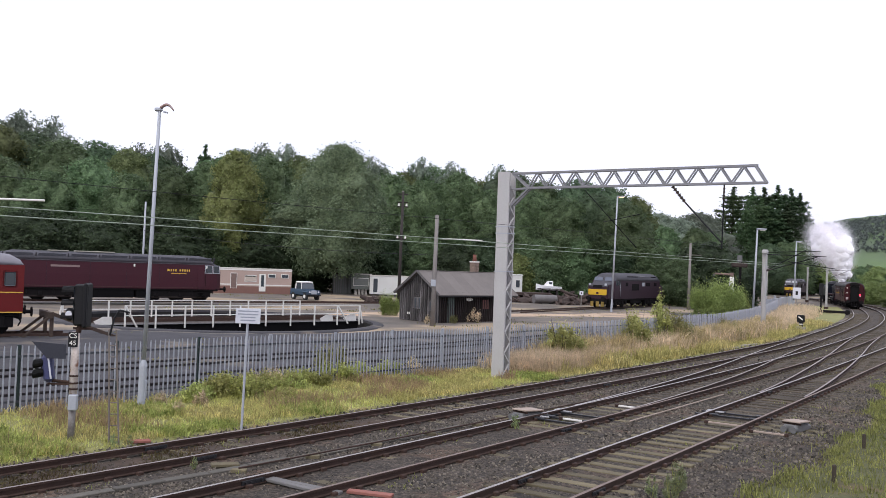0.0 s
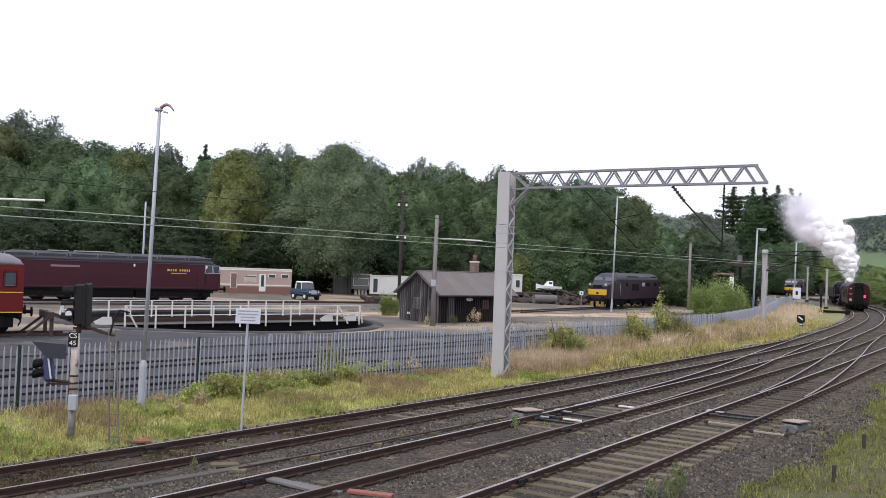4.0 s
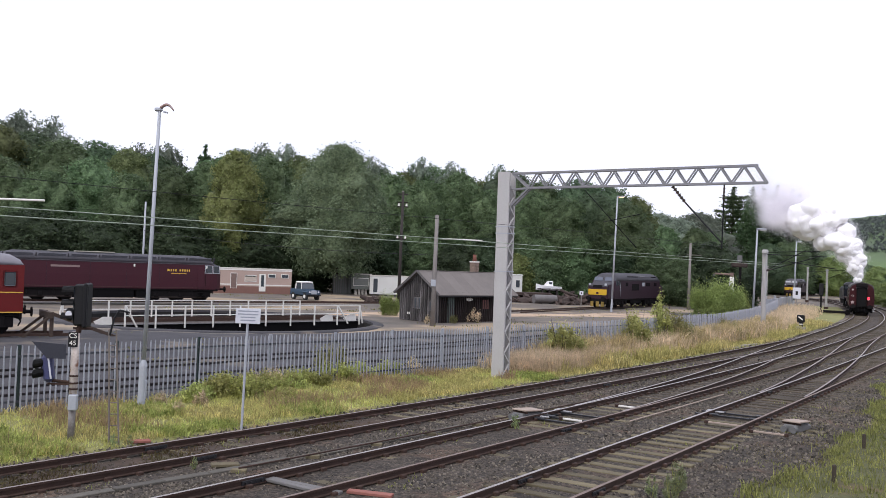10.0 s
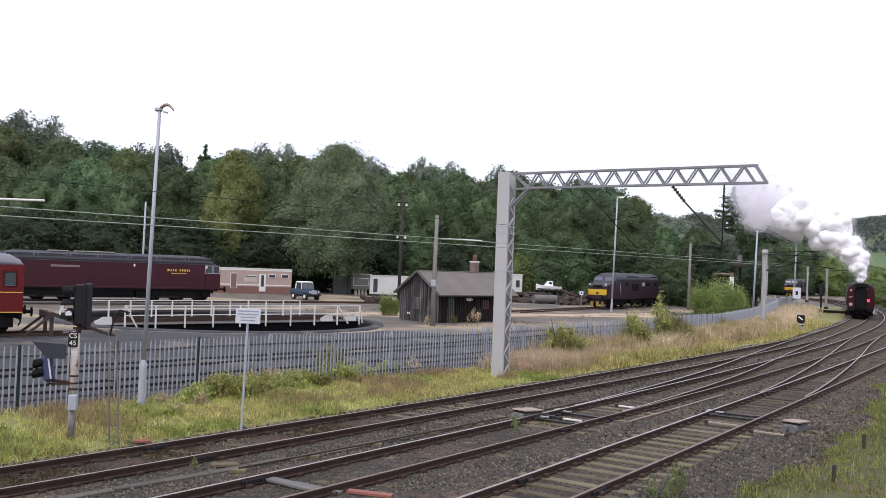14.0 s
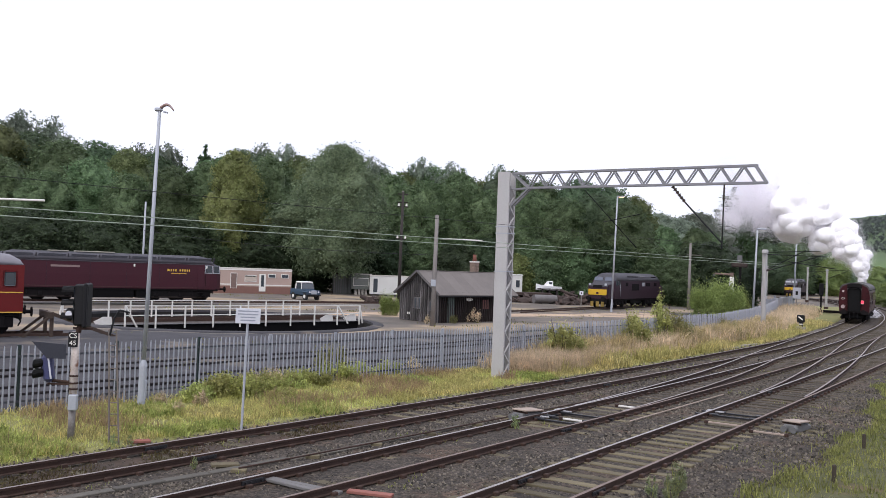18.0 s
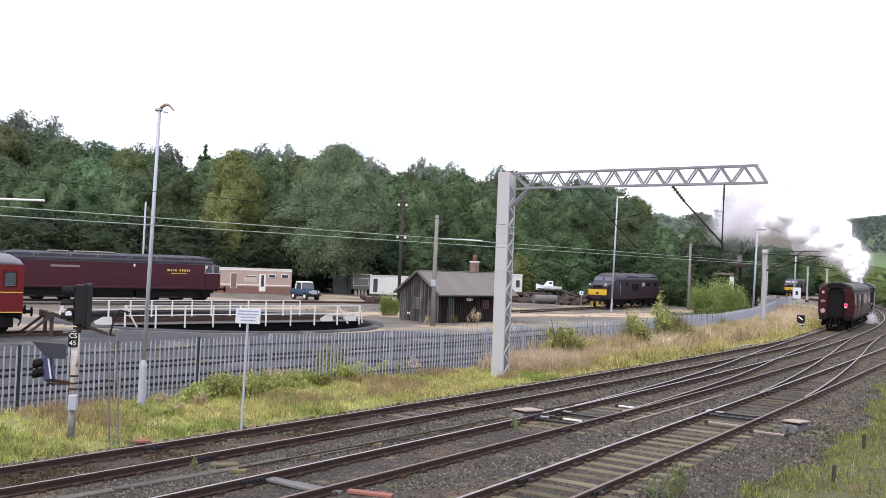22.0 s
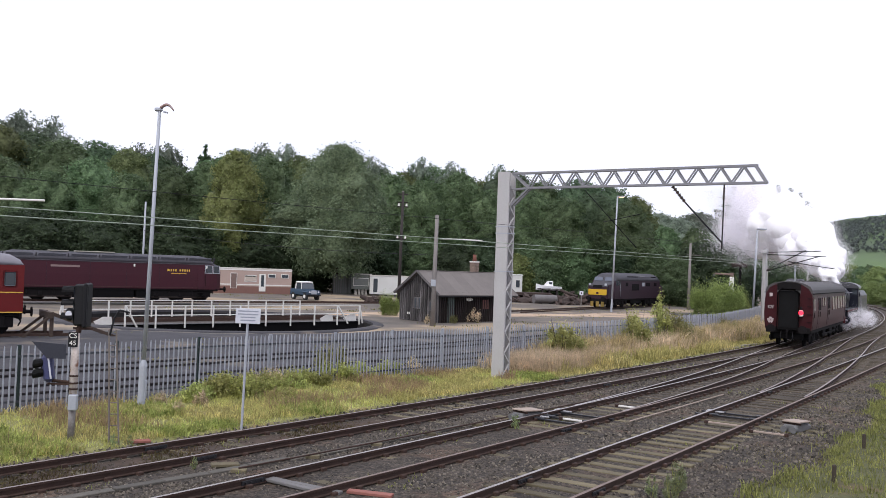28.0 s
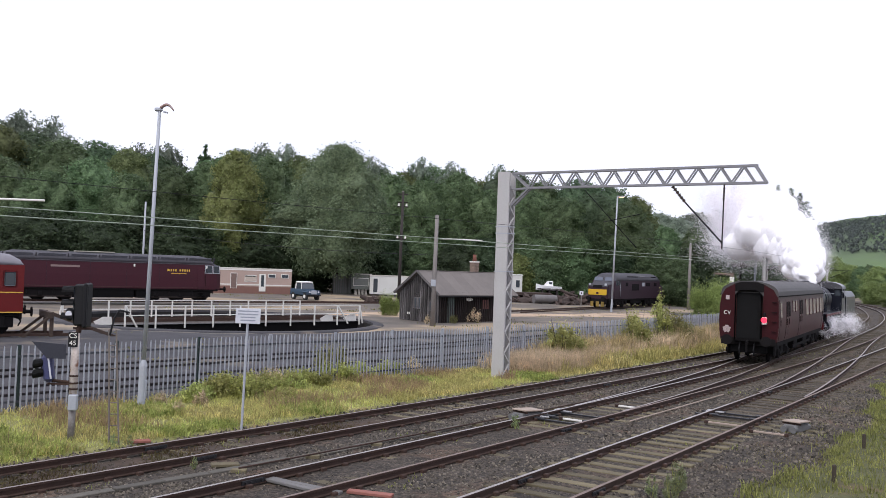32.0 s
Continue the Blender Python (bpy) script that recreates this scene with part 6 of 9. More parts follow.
def scrap_heaps():
    rng = random.Random(11)
    for x, y, r, h, n in ((15.2, 114.3, 1.5, 1.2, 16), (17.6, 116.5, 1.3, 1.1, 14), (10.4, 115.5, 1.5, 1.1, 14), (16.0, 118.5, 1.5, 1.6, 16), (18.6, 119.0, 1.7, 1.5, 18), (21.0, 121.5, 1.8, 1.5, 16), (13.6, 118.8, 1.2, 1.0, 10), (-6.9, 100.0, 1.1, 0.7, 10)):
        t = thing("scrap_heap", pose(x, y, -0.3), "heap of dark rusty scrap and old timber", "scrap heap", "scrap heaps")
        for i in range(n):
            a, d = rng.uniform(0, 6.28), r * math.sqrt(rng.random())
            z = h * (1 - d / r) * rng.uniform(0.5, 1) + 0.15
            bm = bmesh.new()
            turn = Euler((rng.uniform(-0.5, 0.5), rng.uniform(-0.5, 0.5), rng.uniform(0, 6))).to_matrix()
            if i % 3 == 0:
                v = turn @ Vector((rng.uniform(0.5, 1.1), 0, 0))
                c = Vector((d * math.cos(a), d * math.sin(a), z))
                rod(bm, c - v, c + v, rng.uniform(0.12, 0.3), seg=10)
            else:
                box(bm, (d * math.cos(a), d * math.sin(a), z), (rng.uniform(0.6, 1.9), rng.uniform(0.2, 0.8), rng.uniform(0.12, 0.5)), turn, 0.03)
            part("scrap_piece", bm, M_SCRAP, t)
        bm = bmesh.new()
        bmesh.ops.create_icosphere(bm, subdivisions=3, radius=1, matrix=Matrix.Diagonal((r * 1.1, r * 0.9, h * 0.7, 1)))
        for v in bm.verts:
            v.co *= 1 + 0.25 * noise.noise(v.co * 1.7 + Vector((x, 0, 0)))
        part("rubble", bm, M_SCRAP, t)


scrap_heaps()


def water_column():
    t = thing("water_column", pose(34.5, 112.0, -0.25, 0, 0, 2), "white water column with a horizontal rusty arm", "water crane")
    bm = bmesh.new()
    rod(bm, (0, 0, 0), (0, 0, 4.2), 0.32, 0.24, 16)
    part("column", bm, M_WHITE, t, smooth=True)
    bm = bmesh.new()
    rod(bm, (0.2, 0, 4.35), (-2.1, 0, 4.42), 0.14, 0.11, 10)
    rod(bm, (0.0, 0, 4.1), (0.0, 0, 4.6), 0.26, 0.2, 12)
    part("arm", bm, surface("rusty_pipe", (0.20, 0.13, 0.11), (0.12, 0.085, 0.075), 0.8), t)
    bm = bmesh.new()
    rod(bm, (-2.1, 0, 4.42), (-2.15, 0, 4.1), 0.11, 0.09, 10)
    part("spout", bm, M_MACHINE, t)


water_column()


def small_board(x, y, z, w, h, rz, label):
    t = thing("notice_board", pose(x, y, -0.25, 0, 0, rz), label, "sign", "yard boards")
    bm = bmesh.new()
    rod(bm, (0, 0.03, 0), (0, 0.03, z), 0.05)
    part("post", bm, M_POLE, t)
    bm = bmesh.new()
    box(bm, (0, 0, z), (w, 0.04, h), bevel=0.01)
    b = part("board", bm, M_SIGNFACE, t)
    bm = bmesh.new()
    box(bm, (0, -0.023, z), (w * 0.3, 0.006, h * 0.35))
    part("mark", bm, M_BLACK, b)


small_board(15.25, 102.5, 1.75, 0.42, 0.46, 0, "small white notice board with a black mark by the locomotive")
small_board(43.6, 115.5, 2.4, 0.95, 1.35, -8, "pale rectangular board behind the grey wall")


def grey_wall():
    t = thing("panel_wall", Matrix(), "pale grey concrete panel wall behind the fence", "wall")
    pts = [Vector((33.5, 97.5, 0)), Vector((45.5, 122.0, 0))]
    n = 9
    for i in range(n):
        a, b = pts[0].lerp(pts[1], i / n), pts[0].lerp(pts[1], (i + 1) / n)
        bm = bmesh.new()
        beam(bm, a + Vector((0, 0, 0.68)), b + Vector((0, 0, 0.68)), 0.1, 1.9)
        part("wall_panel", bm, M_GALV, t)
    for i in range(n + 1):
        a = pts[0].lerp(pts[1], i / n)
        bm = bmesh.new()
        box(bm, (a.x, a.y, 0.68), (0.16, 0.16, 1.94))
        part("wall_post", bm, M_MAST, t)


grey_wall()


def far_signal():
    t = thing("lattice_signal", pose(31.2, 98.5, -0.2), "dark signal post with a small bracketed head by the bushes", "signal")
    bm = bmesh.new()
    box(bm, (0, 0, 2.9), (0.22, 0.22, 5.8))
    part("post", bm, M_SOOT, t)
    bm = bmesh.new()
    box(bm, (-0.1, 0, 5.35), (1.6, 0.5, 0.5), bevel=0.1)
    part("platform", bm, M_SCRAP, t)
    bm = bmesh.new()
    box(bm, (-0.1, 0, 6.0), (0.5, 0.3, 0.7), bevel=0.05)
    part("head", bm, M_MACHINE, t)


far_signal()


def yard_tracks():
    """Sidings in the yard: only their rails show, close to the ground."""
    for a, b, lab, top in (((-50, 62.0), (-2, 95.2), "siding track under the parked locomotive", 0.14), ((6.7, 86.6), (42, 142.0), "siding track under the yellow-nosed locomotive", 0.0), ((-46, 28.4), (-18.6, 46.9), "siding track at the buffer stop", 0.0), ((66, 184), (94, 237), "distant siding track behind the wall", 0.0)):
        t = thing("siding_track", Matrix(), lab, "railway track", "tracks", "structure")
        A, B = Vector((*a, top - 0.06)), Vector((*b, top - 0.06))
        w = (B - A).normalized()
        n = Vector((w.y, -w.x, 0))
        for s in (-0.7525, 0.7525):
            bm = bmesh.new()
            beam(bm, A + n * s, B + n * s, 0.07, 0.13)
            part("rail", bm, M_RAIL, t)


yard_tracks()
# ---- small things on and beside the tracks ----
M_REDPLANK = surface("faded_red_plank", (0.30, 0.115, 0.09), (0.20, 0.085, 0.07), 0.9, scale=4, fine=30, bump=0.3)
M_GREYPLANK = surface("bleached_plank", (0.17, 0.165, 0.165), (0.11, 0.105, 0.10), 0.9, scale=4, fine=30, bump=0.3)


def loose_plank(x, y, rz, L, w, material, label, name="loose_plank"):
    t = tagged(new(name, mesh_of(name, box(bmesh.new(), (0, 0, 0.03), (L, w, 0.06), bevel=0.01), material)), label, "plank", "loose planks")
    t.matrix_basis = pose(x, y, -0.155, 1.5, 0.8, rz)
    return t


loose_plank(-1.15, 17.0, -14, 0.85, 0.16, M_REDPLANK, "faded red plank lying by the rail")
loose_plank(-2.6, 17.45, -34, 1.4, 0.22, M_GREYPLANK, "bleached plank lying between the rails")
loose_plank(-2.15, 17.25, -30, 1.1, 0.14, M_GREYPLANK, "bleached plank lying between the rails")
loose_plank(-4.2, 18.9, 20, 0.55, 0.22, M_SLEEPER, "short end of old timber on the ballast")
loose_plank(-3.4, 21.6, 52, 0.6, 0.18, M_REDPLANK, "reddish broken timber by the siding")
loose_plank(-6.6, 20.95, 28, 0.5, 0.2, M_REDPLANK, "reddish broken timber by the grass")
loose_plank(-6.0, 20.6, 48, 0.8, 0.14, M_SLEEPER, "short end of old timber by the grass")
loose_plank(3.2, 26.9, 30, 0.5, 0.3, M_BLACK, "dark cable cover beside the point machine")
loose_plank(16.6, 53.9, 56, 3.2, 0.22, M_CONCRETE, "long pale concrete kerb at the grass edge", "kerb_stone")
loose_plank(18.8, 57.2, 57, 3.4, 0.22, M_CONCRETE, "long pale concrete kerb at the grass edge", "kerb_stone")


def point_rodding():
    t = thing("point_rodding", Matrix(), "thin dark point rodding between two tracks", "point rod")
    for k in range(9):
        a, b = 13.0 + k * 2.0, 15.0 + k * 2.0
        bm = bmesh.new()
        p, q = plan(a, line_a(a) + 1.95 + 0.04 * k, -0.09), plan(b, line_a(b) + 1.95 + 0.04 * (k + 1), -0.09)
        rod(bm, p, q, 0.02, seg=6)
        part("rod", bm, M_RAIL, t)
        bm = bmesh.new()
        box(bm, (p.x, p.y, -0.15), (0.3, 0.16, 0.09), bevel=0.01)
        part("roller", bm, M_SLEEPER, t)
    t2 = thing("point_rodding", Matrix(), "thin rusty rod beside the middle track", "point rod")
    for k in range(4):
        a, b = 24.5 + k * 2.0, 26.5 + k * 2.0
        bm = bmesh.new()
        rod(bm, plan(a, line_b(a) + 1.35, -0.10), plan(b, line_b(b) + 1.35, -0.10), 0.02, seg=6)
        part("rod", bm, M_LID, t2)


point_rodding()


def cable_trough():
    """Flat concrete lids in a row between two tracks."""
    t = thing("cable_trough", Matrix(), "row of worn flat concrete cable trough lids", "cable trough", kind="structure")
    me = mesh_of("trough_lid", box(bmesh.new(), (0, 0, 0), (0.98, 0.22, 0.05), bevel=0.012), surface("worn_trough_lid", (0.115, 0.105, 0.09), (0.06, 0.055, 0.047), 0.95, scale=2, fine=20, vary=0.2))
    rng = random.Random(17)
    for i in range(12):
        u = 8.5 + i
        v = float(np.interp(u, [8, 13.6, 18.5, 22.9], [-14.45, -13.89, -13.49, -13.45]))
        p, q = plan(u, v), plan(u + 1, float(np.interp(u + 1, [8, 13.6, 18.5, 22.9], [-14.45, -13.89, -13.49, -13.45])))
        piece("trough_lid", me, t, pose((p.x + q.x) / 2, (p.y + q.y) / 2, -0.158 + rng.uniform(-0.015, 0.012), rng.uniform(-1, 1), 0, bearing(q - p) + rng.uniform(-1.5, 1.5)))


cable_trough()


def sandy_strip():
    """A pale worn strip across the yard before the hut."""
    verts, faces = [], []
    n = 34
    for i in range(n + 1):
        k = i / n
        x, y = -9 + 34 * k, 74.5 + 21 * k
        w = 4.2 * (0.75 + 0.25 * math.sin(k * 9)) * ease(min(k, 1 - k) * 8 + 0.25)
        for j in range(7):
            s = (j / 6 - 0.5) * 2
            px, py = x - 0.40 * w * s, y + 0.92 * w * s
            verts.append((px, py, lie(px, py) + (0.035 if 0 < j < 6 else -0.05)))
    for i in range(n):
        for j in range(6):
            a = i * 7 + j
            faces.append((a, a + 1, a + 8, a + 7))
    ob = new("sandy_track", raw_mesh("sandy_track", verts, faces, M_SAND))
    tagged(ob, "pale sandy strip across the yard", "ground", kind="structure")


sandy_strip()


def bank_stakes():
    for x, y, h in ((10.61, 23.4, 0.36), (8.2, 19.4, 0.36)):
        ob = tagged(new("wooden_stake", mesh_of("wooden_stake", box(bmesh.new(), (0, 0, h / 2), (0.085, 0.075, h + 0.1), bevel=0.02), M_BARK)), "short dark wooden stake in the bank grass", "stake", "stakes")
        ob.matrix_basis = pose(x, y, -0.18, 3, -2, 20)


bank_stakes()
# ---- trees ----
def leaf_cloud(centres, radii, per, size, rng, droop=0.0, lift=0.75):
    """Leaf sprays round clump centres: bent quads set on uneven shells."""
    n, per = len(centres), int(per * 1.8)
    c = np.repeat(np.array(centres), per, axis=0)
    r = np.repeat(np.array(radii), per, axis=0)
    d = rng.normal(size=(n * per, 3))
    d /= np.linalg.norm(d, axis=1)[:, None]
    k = np.clip(np.abs(rng.normal(0, 0.62, size=(n * per, 1))) + 0.15, 0, 1.9)
    p = c + d * r * k
    p[:, 2] -= droop * rng.random(n * per) * np.linalg.norm(d[:, :2], axis=1)
    nrm = d + rng.normal(size=d.shape) * 0.8 + np.array([0, 0, lift])
    nrm /= np.linalg.norm(nrm, axis=1)[:, None]
    a = np.cross(nrm, rng.normal(size=d.shape))
    a /= np.linalg.norm(a, axis=1)[:, None]
    b = np.cross(nrm, a)
    s = size * rng.uniform(0.55, 1.35, size=(n * per, 1))
    q = rng.uniform(0.5, 1.0, size=(n * per, 1))
    v = np.stack([p - a * s, p + a * s * 0.7 - b * s * q, p + b * s * q + nrm * s * 0.25], axis=1).reshape(-1, 3)
    f = np.arange(n * per * 3).reshape(-1, 3)
    return v, f


def full_crown(name, v, f, lv, lf, material):
    me = bpy.data.meshes.new(name)
    me.from_pydata(v.tolist() + lv.tolist(), [], f.tolist() + (lf + len(v)).tolist())
    me.materials.append(material)
    me.polygons.foreach_set("use_smooth", [False] * len(f) + [True] * len(lf))
    return me


def crown_mesh(name, verts, faces, material):
    me = bpy.data.meshes.new(name)
    me.from_pydata(verts.tolist(), [], faces.tolist())
    me.materials.append(material)
    return me


def limbs(bm, h, spread, rng, n=7, start=0.25, r=0.35):
    rod(bm, (0, 0, -0.3), (0.1, 0, h * 0.45), r, r * 0.65, 9)
    rod(bm, (0.1, 0, h * 0.45), (0, 0.1, h * 0.88), r * 0.65, r * 0.15, 8)
    for i in range(n):
        a = 6.283 * i / n + rng.uniform(-0.3, 0.3)
        z0 = h * rng.uniform(start, 0.6)
        z1 = z0 + h * rng.uniform(0.12, 0.3)
        m = Vector((math.cos(a) * spread * 0.4, math.sin(a) * spread * 0.4, (z0 + z1) / 2 + 0.3))
        rod(bm, (0.05, 0, z0), m, r * 0.34, r * 0.2, 6)
        rod(bm, m, (math.cos(a) * spread * 0.85, math.sin(a) * spread * 0.85, z1), r * 0.2, r * 0.05, 5)


def broadleaf(name, seed, h, w, material, low=0.12, clumps=46, per=64, size=0.36, taper=0.55, droop=0.0, skin=8200, hull=0.80):
    """A trunk with limbs under an uneven egg of leaves: a lobed outer skin, loose sprays and a leafy inside."""
    rng = np.random.default_rng(seed)
    rr = random.Random(seed)

    def girth(z, a):
        k = min(1, max(0, (z - low) / (1 - low)))
        env = min(1, 0.45 + 1.6 * k) ** 0.7 * math.sqrt(max(0.01, 1 - k ** (1.6 + 1.6 * taper)))
        d = Vector((math.cos(a), math.sin(a), (z - 0.5) * h / w * 2.2))
        lobe = 0.90 + 0.40 * noise.noise(d * 1.5 + Vector((seed, 0, 0))) + 0.34 * noise.noise(d * 3.2 + Vector((0, seed, 0))) + 0.14 * noise.noise(d * 7.0)
        return w / 2 * env * lobe

    cs, rs = [], []
    while len(cs) < clumps:
        z, a = rng.uniform(low, 0.99), rng.uniform(0, 6.283)
        d = girth(z, a) * rng.uniform(0.80, 1.06)
        cs.append((d * math.cos(a), d * math.sin(a), z * h + rng.normal() * 0.02 * h))
        k = rng.uniform(0.035, 0.085) * w
        rs.append((k * rng.uniform(0.8, 1.4), k * rng.uniform(0.8, 1.4), k * rng.uniform(0.5, 0.9)))
    v, f = leaf_cloud(cs, rs, per, size, rng, droop)
    # the skin of leaves
    p, nn = [], []
    for i in range(skin):
        z, a = rng.uniform(low, 1.0), rng.uniform(0, 6.283)
        d = girth(z, a) * (1 - 0.16 * abs(rng.normal()))
        p.append((d * math.cos(a), d * math.sin(a), z * h))
        g = girth(z, a)
        ga, gz = (girth(z, a + 0.08) - g) / 0.08, (girth(min(1, z + 0.015), a) - g) / (0.015 * h)
        o = Vector((math.cos(a), math.sin(a), 0)) - Vector((-math.sin(a), math.cos(a), 0)) * max(-1.5, min(1.5, ga / max(g, 0.5)))
        nn.append((o.x, o.y, 0.35 - max(-2.0, min(2.0, gz))))
    p, nn = np.array(p), np.array(nn) + rng.normal(size=(skin, 3)) * 0.4
    p += rng.normal(size=p.shape) * 0.012 * w
    nn /= np.linalg.norm(nn, axis=1)[:, None]
    u = np.cross(nn, rng.normal(size=nn.shape))
    u /= np.linalg.norm(u, axis=1)[:, None]
    t2 = np.cross(nn, u)
    s = size * rng.uniform(0.6, 1.35, size=(skin, 1))
    sv = np.stack([p - u * s, p + u * s * 0.7 - t2 * s * 0.8, p + t2 * s * 0.8 + nn * s * 0.2], axis=1).reshape(-1, 3)
    f = np.concatenate([f, np.arange(skin * 3).reshape(-1, 3) + len(v)])
    v = np.concatenate([v, sv])
    # the leafy inside
    hv, hf, na, nz = [], [], 20, 15
    for j in range(nz):
        z = low + 0.03 + (0.93 - low) * j / (nz - 1)
        for i in range(na):
            a = 6.283185 * i / na
            d = girth(z, a) * (hull + 0.10 * rng.normal()) * (1 if 0 < j < nz - 1 else 0.15)
            hv.append((d * math.cos(a), d * math.sin(a), z * h + 0.02 * h * rng.normal()))
    for j in range(nz - 1):
        for i in range(na):
            k = (i + 1) % na
            hf.append((j * na + i, j * na + k, (j + 1) * na + k, (j + 1) * na + i))
    bm = bmesh.new()
    limbs(bm, h, w * 0.42, rr, r=0.018 * h)
    t = thing(name, pose(0, 0, -50), "", "tree")
    part("trunk", bm, M_BARK, t)
    cr = new("crown", full_crown("crown", v, f, np.array(hv), np.array(hf), material))
    cr.parent = t
    return t


def conifer(name, seed, h, w, material, per=20):
    """A spire of whorled, drooping branches, each a row of needle sprays that ends in a lifted tip."""
    rng = np.random.default_rng(seed)
    cs, rs = [], []
    z = 0.05
    while z < 0.90:
        r = w / 2 * (1 - z) ** 0.85 * rng.uniform(0.85, 1.12)
        n = max(4, int(5 + 8 * (1 - z)))
        turn = rng.uniform(0, 6.283)
        for i in range(n):
            a = turn + 6.283 * i / n + rng.uniform(-0.25, 0.25)
            long = r * rng.uniform(0.7, 1.25)
            for k in (0.3, 0.62, 0.95):
                d = long * k
                cs.append((d * math.cos(a), d * math.sin(a), h * z - 0.10 * d + (0.25 if k > 0.9 else 0.0)))
                q = w * (0.085 - 0.045 * k)
                rs.append((q, q, q * 0.62))
        z += 0.042
    for k in range(9):
        cs.append((rng.normal() * 0.05, rng.normal() * 0.05, h * (0.88 + 0.0135 * k)))
        q = 0.055 * w * (1 - 0.09 * k)
        rs.append((q, q, q * 1.1))
    v, f = leaf_cloud(cs, rs, per, 0.15, rng, 0.3, 0.3)
    bm = bmesh.new()
    rod(bm, (0, 0, -0.3), (0, 0, h * 0.97), 0.018 * h, 0.03, 9)
    t = thing(name, pose(0, 0, -50), "", "tree")
    part("trunk", bm, M_BARK, t)
    cr = new("crown", crown_mesh("crown", v, f, material))
    cr.parent = t
    return t


def shrub(name, seed, h, w, material, clumps=16, per=70, size=0.16, upright=False):
    rng = np.random.default_rng(seed)
    cs, rs = [], []
    for i in range(clumps):
        a, d = rng.uniform(0, 6.283), w / 2 * math.sqrt(rng.random()) * 0.85
        z = h * rng.uniform(0.15, 0.92) * (1 - 0.5 * (d / (w / 2)) ** 2)
        cs.append((d * math.cos(a), d * math.sin(a), z))
        k = rng.uniform(0.14, 0.24) * w
        rs.append((k * 0.8, k * 0.8, k * (1.5 if upright else 0.8)))
    v, f = leaf_cloud(cs, rs, per, size, rng)
    t = thing(name, pose(0, 0, -50), "", "shrub")
    bm = bmesh.new()
    rr = random.Random(seed)
    for i in range(7):
        a = rr.uniform(0, 6.28)
        rod(bm, (0, 0, -0.15), (w * 0.3 * math.cos(a), w * 0.3 * math.sin(a), h * rr.uniform(0.6, 0.95)), 0.009 * h + 0.002, 0.004, 5)
    part("stem", bm, M_BARK if name != "tall_weed" else M_LEAF_BRAMBLE, t)
    cr = new("foliage", crown_mesh("foliage", v, f, material))
    cr.parent = t
    return t


TREE_KINDS = {}


def kind_of(key):
    if key not in TREE_KINDS:
        TREE_KINDS[key] = {
            "oak": lambda: broadleaf("tree", 21, 20, 14, M_LEAF_DARK, 0.10, 150, 20, 0.20),
            "oak2": lambda: broadleaf("tree", 22, 19, 12, M_LEAF_MID, 0.14, 150, 20, 0.19),
            "ash": lambda: broadleaf("tree", 23, 22, 12, M_LEAF_ASH, 0.18, 170, 20, 0.18, 0.45),
            "lime": lambda: broadleaf("tree", 24, 17, 11, M_LEAF_MID, 0.05, 150, 20, 0.18),
            "birch": lambda: broadleaf("tree", 25, 16, 8.5, M_LEAF_YELLOW, 0.12, 220, 24, 0.14, 0.5, 0.6),
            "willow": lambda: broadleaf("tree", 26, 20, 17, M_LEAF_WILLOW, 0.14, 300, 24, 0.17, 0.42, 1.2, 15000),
            # far trees: distance haze is put into their pale grey leaf colour
            "hazed_tree": lambda: broadleaf("tree", 30, 14, 12, M_LEAF_GREY, 0.08, 200, 20, 0.19, 0.5, 0.5),
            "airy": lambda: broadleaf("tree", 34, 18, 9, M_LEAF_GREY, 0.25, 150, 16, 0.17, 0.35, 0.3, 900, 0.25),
            "hazel": lambda: broadleaf("tree", 27, 9, 8, M_LEAF_MID, 0.0, 100, 20, 0.15, skin=5200),
            "elder": lambda: broadleaf("tree", 28, 7.5, 7.5, M_LEAF_SHADED, 0.0, 100, 20, 0.15, skin=5000),
            "light": lambda: broadleaf("tree", 29, 8, 8, M_LEAF_LIGHT, 0.0, 100, 20, 0.15, skin=5000),
            "fir": lambda: conifer("conifer", 31, 19, 10, M_LEAF_FIR_GREEN, 20),
            "fir2": lambda: conifer("conifer", 32, 17, 6.6, M_LEAF_FIR, 18),
            "bramble": lambda: shrub("bramble_bush", 41, 1.1, 2.4, M_LEAF_BRAMBLE, 22, 90, 0.075),
            "bush": lambda: shrub("bush", 42, 2.0, 2.2, M_LEAF_BUSH, 24, 130, 0.055, True),
            "sallow": lambda: shrub("bush", 46, 1.8, 1.5, M_LEAF_SALLOW, 24, 110, 0.05, True),
            "sapling": lambda: shrub("sapling", 47, 2.4, 0.95, M_LEAF_SALLOW, 18, 60, 0.05, True),
            "buddleia": lambda: shrub("bush", 43, 3.4, 4.2, M_LEAF_BUDDLEIA, 40, 260, 0.075, True),
            "weed": lambda: shrub("tall_weed", 44, 1.0, 0.5, M_LEAF_WEED, 16, 30, 0.032, True),
            "dead_bush": lambda: shrub("dry_bush", 45, 1.3, 1.6, M_STRAW, 12, 60, 0.06, True),
        }[key]()
    return TREE_KINDS[key]


tree_rng = random.Random(77)


